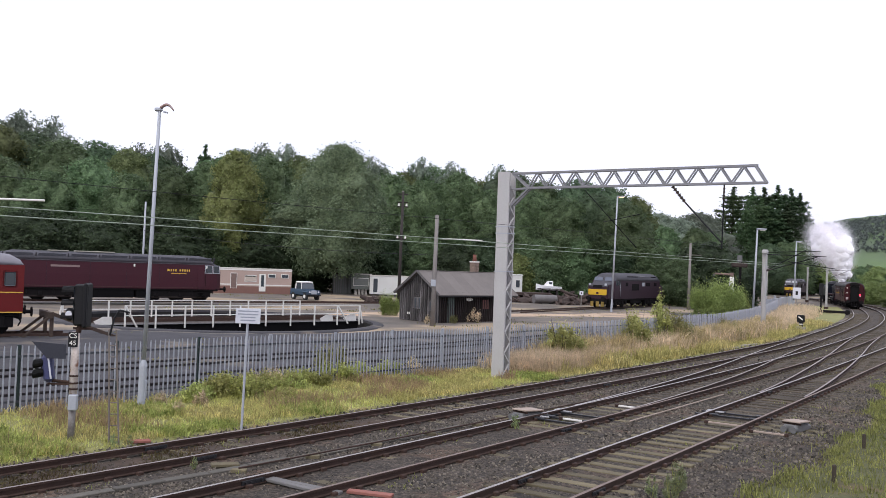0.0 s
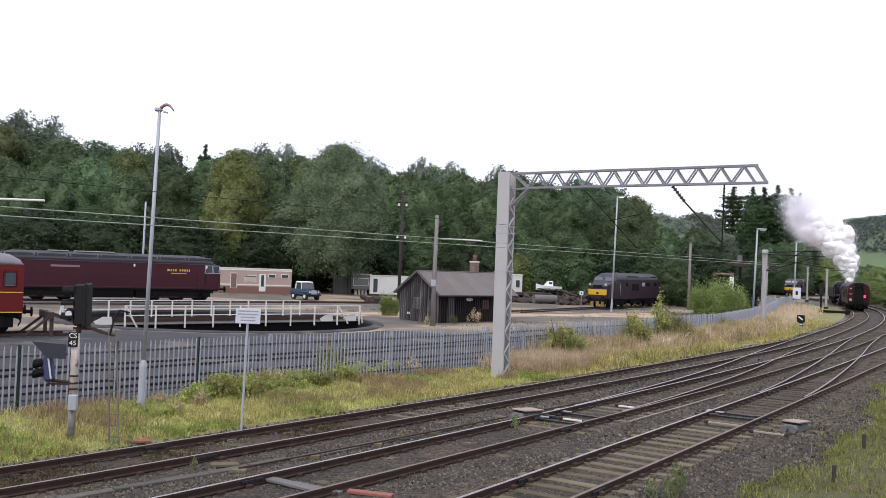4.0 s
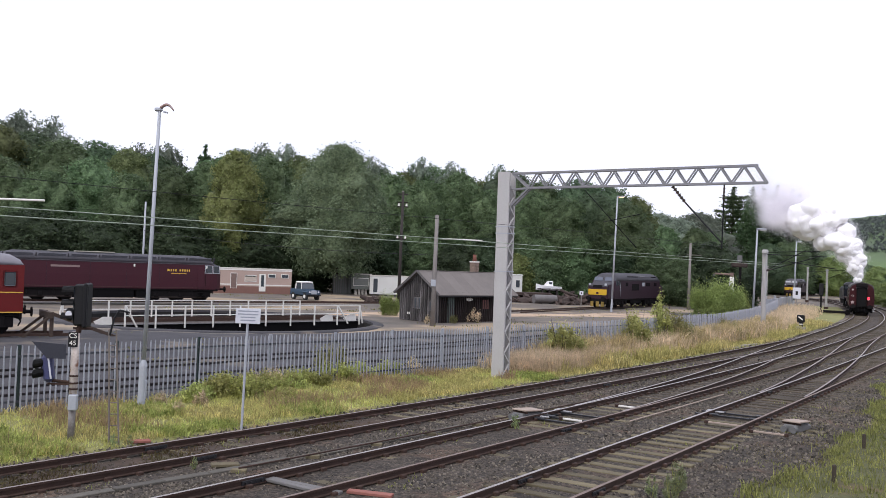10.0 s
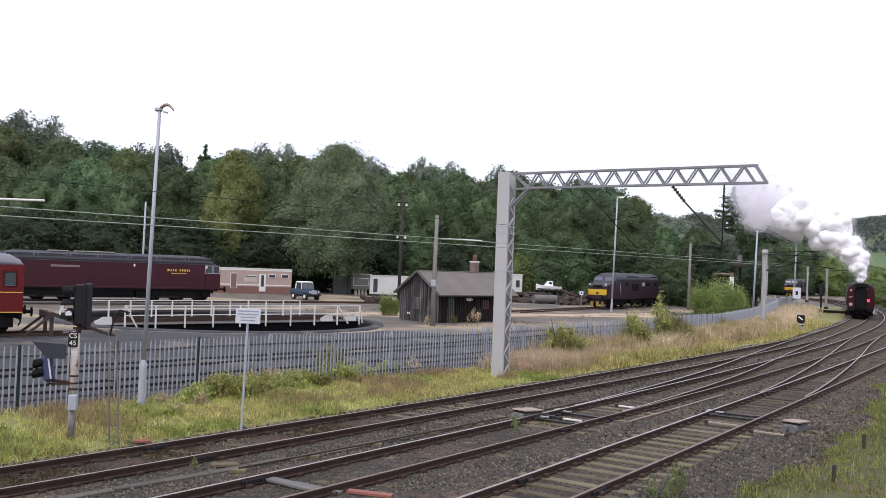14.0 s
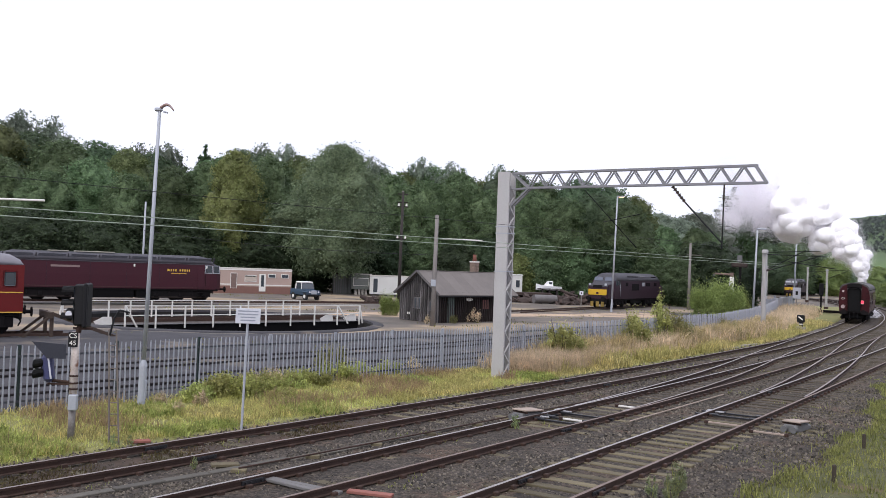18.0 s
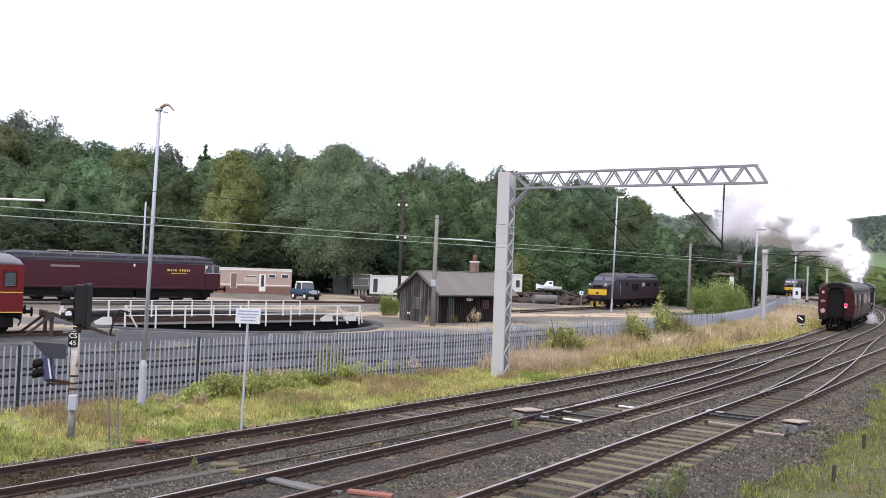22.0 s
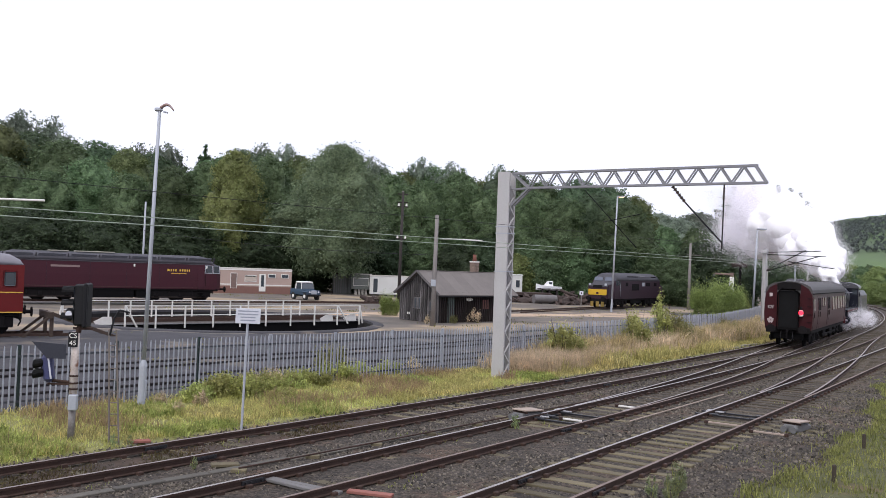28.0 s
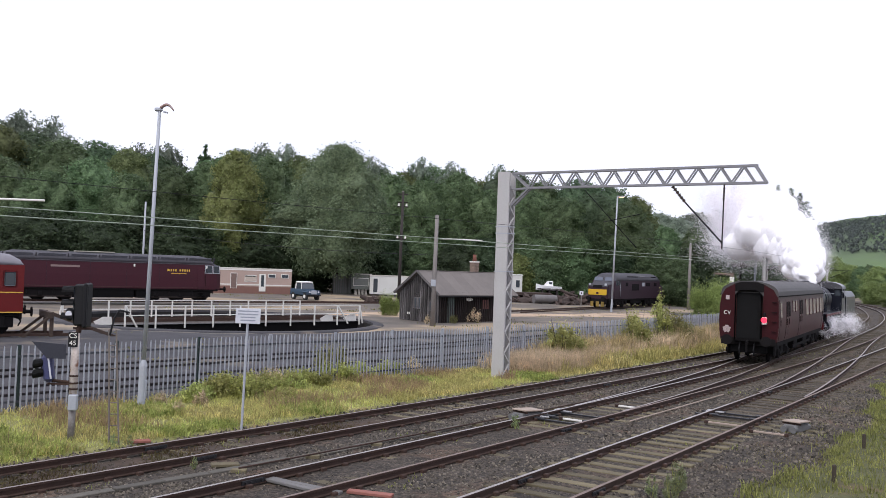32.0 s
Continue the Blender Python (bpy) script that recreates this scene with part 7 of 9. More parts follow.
def plant(key, x, y, h, label, group="trees", wide=1.0, z=None):
    src = kind_of(key)
    base = {"oak": 20, "oak2": 19, "ash": 22, "lime": 17, "birch": 16, "willow": 20, "hazel": 9, "elder": 7.5, "light": 8, "fir": 19, "fir2": 17, "hazed_tree": 14, "airy": 18,
            "bramble": 1.1, "bush": 2.0, "sallow": 1.8, "sapling": 2.4, "buddleia": 3.4, "weed": 1.0, "dead_bush": 1.3}[key]
    s = h / base
    ob = copy_thing(src, pose(x, y, lie(x, y) if z is None else z, 0, 0, tree_rng.uniform(0, 360)))
    ob.scale = (s * wide, s * wide, s)
    return tagged(ob, label, group=group)


def at_share(k, d):
    """A plan place d metres ahead at the share k of the view's half width."""
    return k * 0.4711 * d


OAK, ASH, GREEN = "dark green broadleaf tree in the wood", "tall green broadleaf tree in the wood", "green broadleaf tree at the edge of the yard"
# the skyline of the wood, from one side to the other: (share of the half width, distance, height, kind)
SKYLINE = [(-1.02, 150, 25.5, "ash"), (-0.94, 156, 25.0, "oak"), (-0.86, 150, 23, "oak2"), (-0.79, 158, 24, "oak"), (-0.72, 150, 22, "ash"),
           (-0.66, 160, 22.5, "oak"), (-0.60, 166, 22, "fir"), (-0.545, 160, 23.5, "fir2"), (-0.50, 150, 21, "oak2"), (-0.46, 158, 23.5, "oak"),
           (-0.40, 162, 23.5, "ash"), (-0.33, 160, 23, "ash"), (-0.27, 160, 22.5, "oak2"), (-0.21, 162, 21.8, "ash"), (-0.15, 162, 21.4, "oak2"), (-0.09, 160, 20.8, "ash"), (-0.03, 164, 22.4, "oak2"), (0.03, 160, 20.8, "oak2"), (0.08, 158, 19.5, "ash"),
           (0.15, 154, 21, "oak"), (0.22, 150, 19, "oak2"), (0.30, 150, 19.5, "oak"), (0.37, 148, 18.5, "oak"), (0.43, 150, 17.2, "ash"),
           (0.485, 190, 17.0, "hazed_tree"), (0.53, 195, 16.4, "hazed_tree"), (0.575, 205, 18.5, "hazed_tree")]
for k, d, h, kd in SKYLINE:
    plant(kd, at_share(k, d), d, h * (1 if kd.startswith('fir') else 0.945), "dark pointed conifer in the wood" if kd.startswith("fir") else (ASH if kd == "ash" else OAK), "wood", 1.15)
for k, d, h in ((-0.985, 158, 26.6), (-0.965, 160, 27.3), (-0.90, 160, 26.6), (-0.875, 158, 24.4), (-0.655, 164, 22.8), (-0.625, 162, 23.0), (-0.70, 160, 22.6), (-0.42, 162, 23.6), (-0.36, 160, 23.4), (-0.16, 160, 21.8), (-0.06, 160, 21.9), (0.02, 160, 21.4), (0.12, 158, 21.0)):
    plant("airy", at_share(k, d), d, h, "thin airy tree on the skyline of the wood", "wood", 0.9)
MIDDLE = [(-1.0, 132, 17, "lime"), (-0.90, 128, 15, "oak2"), (-0.80, 134, 17.5, "lime"), (-0.71, 128, 15, "lime"), (-0.62, 132, 16.5, "oak2"), (-0.54, 134, 17.5, "lime"),
          (-0.40, 134, 18.5, "lime"), (-0.12, 138, 17, "lime"), (-0.045, 134, 16, "oak2"), (0.03, 136, 17.5, "lime"), (0.10, 134, 15, "oak2"), (0.19, 132, 15, "lime"),
          (0.27, 130, 14, "oak2"), (0.34, 132, 15, "oak"), (0.41, 128, 13.5, "oak2"), (0.50, 140, 11, "lime"), (0.57, 142, 11, "oak2")]
for k, d, h, kd in MIDDLE:
    plant(kd, at_share(k, d), d, h, GREEN, "wood", 1.1)
plant("birch", at_share(-0.475, 126), 126, 18.3, "yellowing birch tree before the darker wood", "wood")
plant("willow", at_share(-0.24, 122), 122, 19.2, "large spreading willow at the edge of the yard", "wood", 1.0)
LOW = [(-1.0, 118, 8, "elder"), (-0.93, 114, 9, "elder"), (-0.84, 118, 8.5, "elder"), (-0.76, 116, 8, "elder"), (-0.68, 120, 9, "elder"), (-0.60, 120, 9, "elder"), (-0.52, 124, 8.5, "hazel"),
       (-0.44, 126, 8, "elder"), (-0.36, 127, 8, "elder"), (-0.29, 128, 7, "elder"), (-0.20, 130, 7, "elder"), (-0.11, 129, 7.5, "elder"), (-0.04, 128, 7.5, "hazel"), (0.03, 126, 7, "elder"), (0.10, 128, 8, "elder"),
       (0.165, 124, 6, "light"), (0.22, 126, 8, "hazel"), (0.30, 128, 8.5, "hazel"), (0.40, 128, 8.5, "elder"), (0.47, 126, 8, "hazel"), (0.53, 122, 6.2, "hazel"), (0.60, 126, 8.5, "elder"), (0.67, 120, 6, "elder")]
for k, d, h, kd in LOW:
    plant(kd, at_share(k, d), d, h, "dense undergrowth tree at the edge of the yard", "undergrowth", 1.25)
# the tall firs near the curve
for k, d, h, kd, w in ((0.652, 238, 27.0, "fir", 1.75), (0.695, 246, 28.0, "fir", 1.5), (0.722, 240, 27.4, "fir2", 1.8), (0.752, 244, 28.4, "fir2", 1.8), (0.783, 246, 28.0, "fir2", 1.7), (0.803, 244, 26.6, "fir2", 1.6),
                       (0.822, 240, 21.5, "fir2", 1.3), (0.615, 236, 19, "fir", 1.2), (0.685, 230, 22.5, "fir", 1.3), (0.715, 232, 24, "fir", 1.7), (0.74, 232, 23, "fir2", 2.2), (0.775, 234, 23, "fir2", 2.2), (0.58, 234, 14, "fir", 1.2), (0.64, 226, 15, "fir", 1.4)):
    plant(kd, at_share(k, d), d, h, "tall dark fir near the curve", "firs", w)
for k, d, h, kd in ((0.735, 220, 12, "oak"), (0.765, 222, 12.5, "lime"), (0.80, 224, 13.0, "lime")):
    plant(kd, at_share(k, d), d, h, "green broadleaf tree below the firs", "trees by the curve", 1.1)
for k, d, h, kd in ((0.79, 250, 15.5, "oak2"), (0.84, 245, 12.5, "lime"), (0.88, 235, 9.8, "light"), (0.835, 240, 10.5, "lime"), (0.60, 176, 12, "oak2")):
    plant(kd, at_share(k, d), d, h, "green tree beside the distant curve", "trees by the curve", 1.1)
# trees beyond the line on the outside of the curve
for k, d, h, kd in ((0.985, 190, 7.0, "light"), (1.03, 175, 7.4, "lime"), (0.945, 205, 7.2, "lime"), (1.06, 160, 7, "light"), (0.965, 230, 8, "lime"), (0.92, 240, 8, "light"), (1.02, 220, 8.5, "oak2"),
                    (1.10, 190, 8.5, "lime"), (1.02, 150, 4.5, "light"), (0.975, 165, 4.2, "light")):
    plant(kd, at_share(k, d), d, h, "light green tree outside the curve", "trees by the curve", 1.2)

# bushes by the fence and in the yard
plant("buddleia", 29.6, 97.5, 3.7, "tall light green bush by the yard fence", "bushes", 0.85)
plant("buddleia", 26.9, 95.5, 3.0, "light green bush by the yard fence", "bushes", 0.9)
plant("buddleia", 31.6, 99.0, 2.3, "light green bush by the yard fence", "bushes", 0.7)
plant("buddleia", -4.1, 75.5, 1.7, "low green bush beside the wooden hut", "bushes", 0.8)
for k, d, h, kd in ((0.278, 41.5, 2.2, "sallow"), (0.295, 42.0, 1.6, "sallow"), (0.415, 48.2, 1.5, "bush"), (0.44, 48.6, 2.6, "sallow"), (0.445, 48.8, 1.3, "dead_bush"), (0.50, 52.0, 3.4, "sapling"), (0.505, 51.6, 2.6, "sapling"), (0.485, 50.8, 1.5, "sallow"), (0.53, 53.0, 2.1, "bush"), (0.35, 44.5, 0.9, "dead_bush"), (0.58, 56.0, 1.1, "bush"), (0.535, 54.0, 1.6, "bush"), (0.645, 60.5, 1.5, "bush"), (0.66, 59.5, 1.3, "bush"),
                    (-0.245, 34.5, 1.2, "bush"), (-0.50, 28.3, 0.7, "bramble"), (-0.44, 28.4, 0.65, "bramble"), (-0.38, 29.2, 0.55, "bramble"), (-0.32, 30.3, 0.55, "bramble"), (-0.55, 27.3, 0.55, "bramble"), (-0.62, 26.0, 0.4, "dead_bush"), (-0.58, 25.0, 0.35, "dead_bush"), (-0.27, 31.5, 0.5, "bramble"), (-0.35, 28.0, 0.4, "bramble"), (-0.47, 28.9, 0.65, "bramble"), (-0.41, 29.6, 0.7, "bramble"), (-0.355, 30.4, 0.65, "bramble"), (-0.30, 31.6, 0.6, "bramble"), (-0.22, 33.0, 0.7, "bramble"), (-0.17, 34.2, 0.6, "bramble"), (-0.12, 35.2, 0.6, "bramble"), (-0.06, 36.0, 0.6, "dead_bush"), (-0.53, 26.2, 0.45, "dead_bush"),
                    (-0.03, 66.8, 0.55, "dead_bush"), (0.03, 68.5, 0.6, "bush"), (0.075, 70.0, 0.9, "dead_bush")):
    x = at_share(k, d)
    plant(kd, x, d, h, {"bush": "dull olive green bush by the fence", "sallow": "upright yellow green bush by the fence", "sapling": "slender yellow green sapling by the fence", "bramble": "low bramble bush in the grass", "dead_bush": "dry straw coloured bush"}[kd], "bushes")
for x, y, h in ((4.6, 17.9, 0.75), (4.05, 17.6, 0.5), (4.35, 17.4, 0.6), (4.75, 18.2, 0.5), (2.05, 24.6, 0.45), (-4.75, 18.6, 0.32), (13.2, 22.5, 0.9), (14.0, 24.0, 0.9), (15.6, 27.5, 1.2), (16.4, 28.6, 1.3), (16.9, 30.2, 1.2), (17.8, 31.5, 1.3), (15.9, 29.3, 0.9), (-7.0, 20.5, 0.35), (-6.7, 20.7, 0.3)):
    plant("weed", x, y, h, "green leafy weed growing by the track", "weeds", z=-0.2)
for src in TREE_KINDS.values():
    for o in (*src.children_recursive, src):
        bpy.data.objects.remove(o)


# ---- the far hill ----
def far_hill():
    verts, faces = [], []
    xs, ys = np.linspace(100, 900, 81), np.linspace(520, 1300, 60)
    for y in ys:
        for x in xs:
            rise = ease((y - 560) / 420)
            ridge = 53.5 + 48 * ease((x - 330) / 360) + 5 * noise.noise((x * 0.012, y * 0.01, 2.0))
            h = ridge * rise * ease((x - 170) / 220)
            verts.append((x, y, -2 + h + 2.2 * noise.noise((x * 0.06, y * 0.06, 5.0)) * rise))
    n = len(xs)
    for j in range(len(ys) - 1):
        for i in range(n - 1):
            faces.append((j * n + i, j * n + i + 1, (j + 1) * n + i + 1, (j + 1) * n + i))
    m = surface("distant_meadow", (0.115, 0.175, 0.065), (0.08, 0.13, 0.05), 0.95, scale=0.01, fine=0.1, bump=0, third=(0.085, 0.115, 0.07), third_scale=0.006, third_at=0.5)
    ob = new("hill_backdrop", raw_mesh("hill_backdrop", verts, faces, m))
    for p in ob.data.polygons:
        p.use_smooth = True
    tagged(ob, "distant green hill with wooded slopes", "hill", kind="structure")
    # woods on its upper slope
    rng = np.random.default_rng(8)
    cs, rs = [], []
    for i in range(5200):
        y = rng.uniform(640, 1050)
        x = rng.uniform(190, 800)
        rise = ease((y - 560) / 420)
        ridge = 53.5 + 48 * ease((x - 330) / 360) + 5 * noise.noise((x * 0.012, y * 0.01, 2.0))
        z = -2 + ridge * rise * ease((x - 170) / 220)
        if noise.noise((x * 0.012, y * 0.014, 9.0)) < -0.22 and y < 800:
            continue
        if (z - 2) / y < 0.030:
            continue
        cs.append((x, y, z + 2.5))
        k = rng.uniform(2.4, 4.2)
        rs.append((k, k, k * 0.9))
    v, f = leaf_cloud(cs, rs, 9, 1.3, rng)
    # distance haze is put into the bluish grey leaf colour
    wood = new("hill_wood", crown_mesh("hill_wood", v, f, leafage("hazy_far_leaves", (0.095, 0.112, 0.108), (0.125, 0.142, 0.132), 0.06, 0.9)))
    tagged(wood, "hazy wood on the distant hill", "wood", kind="stuff")


far_hill()


# ---- rough grass ----
M_PALE_BLADE = leafage("pale_grass_blades", (0.52, 0.47, 0.18), (0.42, 0.43, 0.15), 0.3, 0.8)
M_HERB = leafage("seeding_weeds", (0.46, 0.33, 0.20), (0.38, 0.31, 0.15), 0.3, 0.8)
def blades(name, spots, lo, hi, width, per, material, seed, label, bend=0.35, radius=0.10):
    """Tufts of bent blades: two leaning triangles each."""
    rng = np.random.default_rng(seed)
    p = np.repeat(np.array(spots), per, axis=0)
    n = len(p)
    p[:, :2] += rng.normal(size=(n, 2)) * radius
    a = rng.uniform(0, 6.283, n)
    h = rng.uniform(lo, hi, n)
    side = np.stack([np.cos(a), np.sin(a), np.zeros(n)], 1) * (width * rng.uniform(0.6, 1.3, n))[:, None]
    lean = rng.normal(size=(n, 2)) * bend
    mid = p + np.stack([lean[:, 0] * h * 0.4, lean[:, 1] * h * 0.4, h * 0.6], 1)
    tip = p + np.stack([lean[:, 0] * h, lean[:, 1] * h, h * (1 - 0.25 * np.abs(lean).sum(1))], 1)
    v = np.stack([p - side, p + side, mid + side * 0.7, mid - side * 0.7, tip], 1).reshape(-1, 3)
    k = np.arange(n) * 5
    f = [(i, i + 1, i + 2, i + 3) for i in k.tolist()] + [(i + 3, i + 2, i + 4) for i in k.tolist()]
    me = bpy.data.meshes.new(name)
    me.from_pydata(v.tolist(), [], f)
    me.materials.append(material)
    return tagged(new(name, me), label, "grass", kind="stuff")


def verge_spots(lo, hi, n, rng, keep, z=-0.16):
    out = []
    while len(out) < n:
        u = rng.uniform(lo, hi)
        a, b = fence_v(u) + 0.1, edge_left(u) + 0.15
        k = rng.random()
        p = plan(u, a + (b - a) * k)
        if keep(p.x, p.y, k, u):
            out.append((p.x, p.y, z))
    return out


def dryness(x, y, k, u):
    return noise.noise((x * 0.22, y * 0.22, 4.0)) + 1.25 * ease((u - 30) / 6) - 0.75 + (0.35 - k) * 0.5


def grass():
    rng = random.Random(12)
    green = lambda x, y, k, u: dryness(x, y, k, u) < rng.uniform(-0.1, 0.3)
    lush = lambda x, y, k, u: green(x, y, k, u) and noise.noise((x * 0.55, y * 0.55, 6.0)) > 0.02
    pale = lambda x, y, k, u: green(x, y, k, u) and noise.noise((x * 0.55, y * 0.55, 6.0)) < 0.12
    dry = lambda x, y, k, u: dryness(x, y, k, u) > rng.uniform(-0.25, 0.25) and k < 0.86 - 0.25 * rng.random() - 0.2 * ease((u - 34) / 8)
    blades("rough_grass", verge_spots(5, 32, 2700, rng, lush), 0.07, 0.30, 0.010, 9, M_BLADE, 1, "tufted green grass on the verge", 0.5)
    blades("pale_grass", verge_spots(5, 32, 2400, rng, pale), 0.05, 0.20, 0.010, 9, M_PALE_BLADE, 11, "short pale yellow green grass on the verge", 0.6)
    blades("rough_grass", verge_spots(32, 95, 4200, rng, lambda x, y, k, u: k > 0.45), 0.08, 0.28, 0.018, 5, M_BLADE, 2, "green grass along the ballast edge", 0.5)
    blades("dry_grass", verge_spots(8, 45, 2600, rng, dry), 0.35, 1.00, 0.009, 10, M_STRAW, 3, "tall dry straw coloured grass", 0.30)
    blades("dry_grass", verge_spots(45, 120, 4200, rng, dry), 0.45, 1.35, 0.020, 6, M_STRAW, 4, "tall dry straw coloured grass by the fence", 0.30)
    blades("willowherb", verge_spots(30, 75, 1300, rng, lambda x, y, k, u: k < 0.5 and u > rng.uniform(33, 46) and noise.noise((x * 0.3, y * 0.3, 2.0)) > -0.05), 0.6, 1.5, 0.02, 8, M_HERB, 8, "dull pinkish brown seeding weeds by the fence", 0.25, 0.2)
    blades("rough_grass", verge_spots(34, 90, 1600, rng, lambda x, y, k, u: noise.noise((x * 0.35, y * 0.35, 5.0)) > 0.1), 0.3, 0.8, 0.018, 8, M_BLADE, 9, "green tufts among the dry grass", 0.35, 0.2)
    blades("lush_grass", verge_spots(5, 36, 1500, rng, lambda x, y, k, u: k > 0.2 and noise.noise((x * 0.42, y * 0.42, 11.0)) > 0.16), 0.08, 0.30, 0.016, 9, M_LUSH_BLADE, 21, "lush bright green grass on the verge", 0.6, 0.14)
    blades("seeding_grass", verge_spots(4, 34, 800, rng, lambda x, y, k, u: k < 0.8 and noise.noise((x * 0.38, y * 0.38, 15.0)) > 0.12), 0.22, 0.50, 0.008, 8, M_HERB, 22, "reddish brown seeding grass on the verge", 0.35, 0.16)
    earth = []
    for i in range(1000):
        u = rng.uniform(0, 19)
        p = plan(u, line_a(u) + rng.uniform(-0.62, 0.62))
        if noise.noise((p.x * 0.6, p.y * 0.6, 3.0)) > -0.05:
            earth.append((p.x, p.y, -0.19))
    blades("brown_weeds", earth, 0.03, 0.12, 0.012, 8, leafage("brown_weed_blades", (0.115, 0.075, 0.040), (0.09, 0.085, 0.035), 0.3, 0.8), 31, "low brown weeds between the far rails", 0.7, 0.16)
    near = []
    for i in range(7600):
        u = rng.uniform(2, 56)
        v = bank_edge(u) + 0.1 + 12.0 * rng.random() ** 1.6
        p = plan(u, v)
        near.append((p.x, p.y, -0.15))
    blades("bank_grass", near, 0.06, 0.26, 0.012, 7, M_BANK_BLADE, 5, "long green grass on the near bank")
    edge = []
    for i in range(900):
        u = rng.uniform(8, 40)
        p = plan(u, bank_edge(u) - 1.5 * rng.random() ** 1.5)
        if noise.noise((p.x * 0.8, p.y * 0.8, 17.0)) > 0.12:
            edge.append((p.x, p.y, -0.2))
    blades("low_weeds", edge, 0.03, 0.10, 0.012, 9, leafage("yellowing_weed_blades", (0.17, 0.13, 0.055), (0.20, 0.20, 0.07), 0.3, 0.8), 33, "low yellowing weeds on the edge of the ballast", 0.7, 0.18)
    yard = []
    while len(yard) < 700:
        x, y = rng.uniform(-34, 34), rng.uniform(30, 122)
        d = (Vector((x, y)) - PIT).length
        if noise.noise((x * 0.13, y * 0.13, 7.0)) > 0.12 and d > 12 and x * ACROSS.x + y * ACROSS.y < fence_v(x * ALONG.x + y * ALONG.y) - 0.6:
            yard.append((x, y, lie(x, y)))
    blades("yard_grass", yard, 0.05, 0.16, 0.03, 6, M_BANK_BLADE, 6, "sparse dry grass in the yard", 0.4, 0.3)
    bedding = []
    while len(bedding) < 360:
        u = rng.uniform(4, 60)
        v = rng.uniform(edge_left(u), edge_right(u))
        p = plan(u, v)
        if noise.noise((p.x * 0.5, p.y * 0.5, 2.0)) > 0.25:
            bedding.append((p.x, p.y, -0.18))
    blades("ballast_weeds", bedding, 0.03, 0.11, 0.012, 6, M_BANK_BLADE, 7, "small weeds among the ballast")


grass()
# ---- the train: a coach pushed towards the camera by a steam locomotive ----
WAY_U = np.arange(0, 216, 0.25)
WAY_P = np.array([plan(u, line_d(u))[:2] for u in WAY_U])
WAY_S = np.concatenate(([0.0], np.cumsum(np.linalg.norm(np.diff(WAY_P, axis=0), axis=1))))


def way(s):
    return Vector((float(np.interp(s, WAY_S, WAY_P[:, 0])), float(np.interp(s, WAY_S, WAY_P[:, 1])), 0))


# where the leading end of the coach stands on its way, second by second
TIMES = [0, 3, 6, 9, 12, 14, 17, 19, 21, 23, 25, 28, 30, 32]
STANDS = [145.6, 138.0, 129.8, 121.6, 113.2, 107.4, 98.9, 92.5, 84.4, 75.0, 66.8, 56.4, 50.3, 44.1]


def stand(t):
    """A smooth curve through the stands."""
    t = min(max(t, 0), 32)
    i = max(k for k in range(len(TIMES) - 1) if TIMES[k] <= t)
    def slope(k):
        a, b = max(k - 1, 0), min(k + 1, len(TIMES) - 1)
        return (STANDS[b] - STANDS[a]) / (TIMES[b] - TIMES[a])
    h = TIMES[i + 1] - TIMES[i]
    x = (t - TIMES[i]) / h
    return ((2 * x ** 3 - 3 * x * x + 1) * STANDS[i] + (x ** 3 - 2 * x * x + x) * h * slope(i)
            + (3 * x * x - 2 * x ** 3) * STANDS[i + 1] + (x ** 3 - x * x) * h * slope(i + 1))


def vehicle_pose(s, length, pivot):
    """A vehicle whose leading end is s metres along; its x points to the camera's end."""
    a, b = way(s + pivot), way(s + length - pivot)
    d = (a - b).normalized()
    c = (a + b) / 2
    fall = -0.0018 * max(0, s - 60)
    return pose(c.x, c.y, fall, 0, 0, bearing(d))


COACH_L, ENGINE_L, TENDER_L = 17.64, 11.9, 7.6
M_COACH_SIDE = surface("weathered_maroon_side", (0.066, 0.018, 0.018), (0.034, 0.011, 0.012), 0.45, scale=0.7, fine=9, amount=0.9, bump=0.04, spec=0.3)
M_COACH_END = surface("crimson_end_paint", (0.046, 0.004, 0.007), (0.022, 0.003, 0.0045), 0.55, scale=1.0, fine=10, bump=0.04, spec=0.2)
M_COACH_ROOF = surface("dark_grey_coach_roof", (0.088, 0.084, 0.084), (0.050, 0.047, 0.047), 0.6, spec=0.2, scale=0.8, fine=8, bump=0.08)
M_TAIL = glowing("red_tail_lamp_glow", (1.0, 0.02, 0.05), 1.7)
WHEEL_COACH = wheel_mesh("wheel", 0.457, 0.13, M_SOOT)
# rubber black, deepened further for the shade inside the gangway recess
M_GANGWAY = surface("black_rubber_in_recess", (0.012, 0.012, 0.013), (0.008, 0.008, 0.008), 0.9, spec=0.1, bump=0.1)
M_WINDOW = glass("coach_window_glass", (0.16, 0.14, 0.12))

turning = []


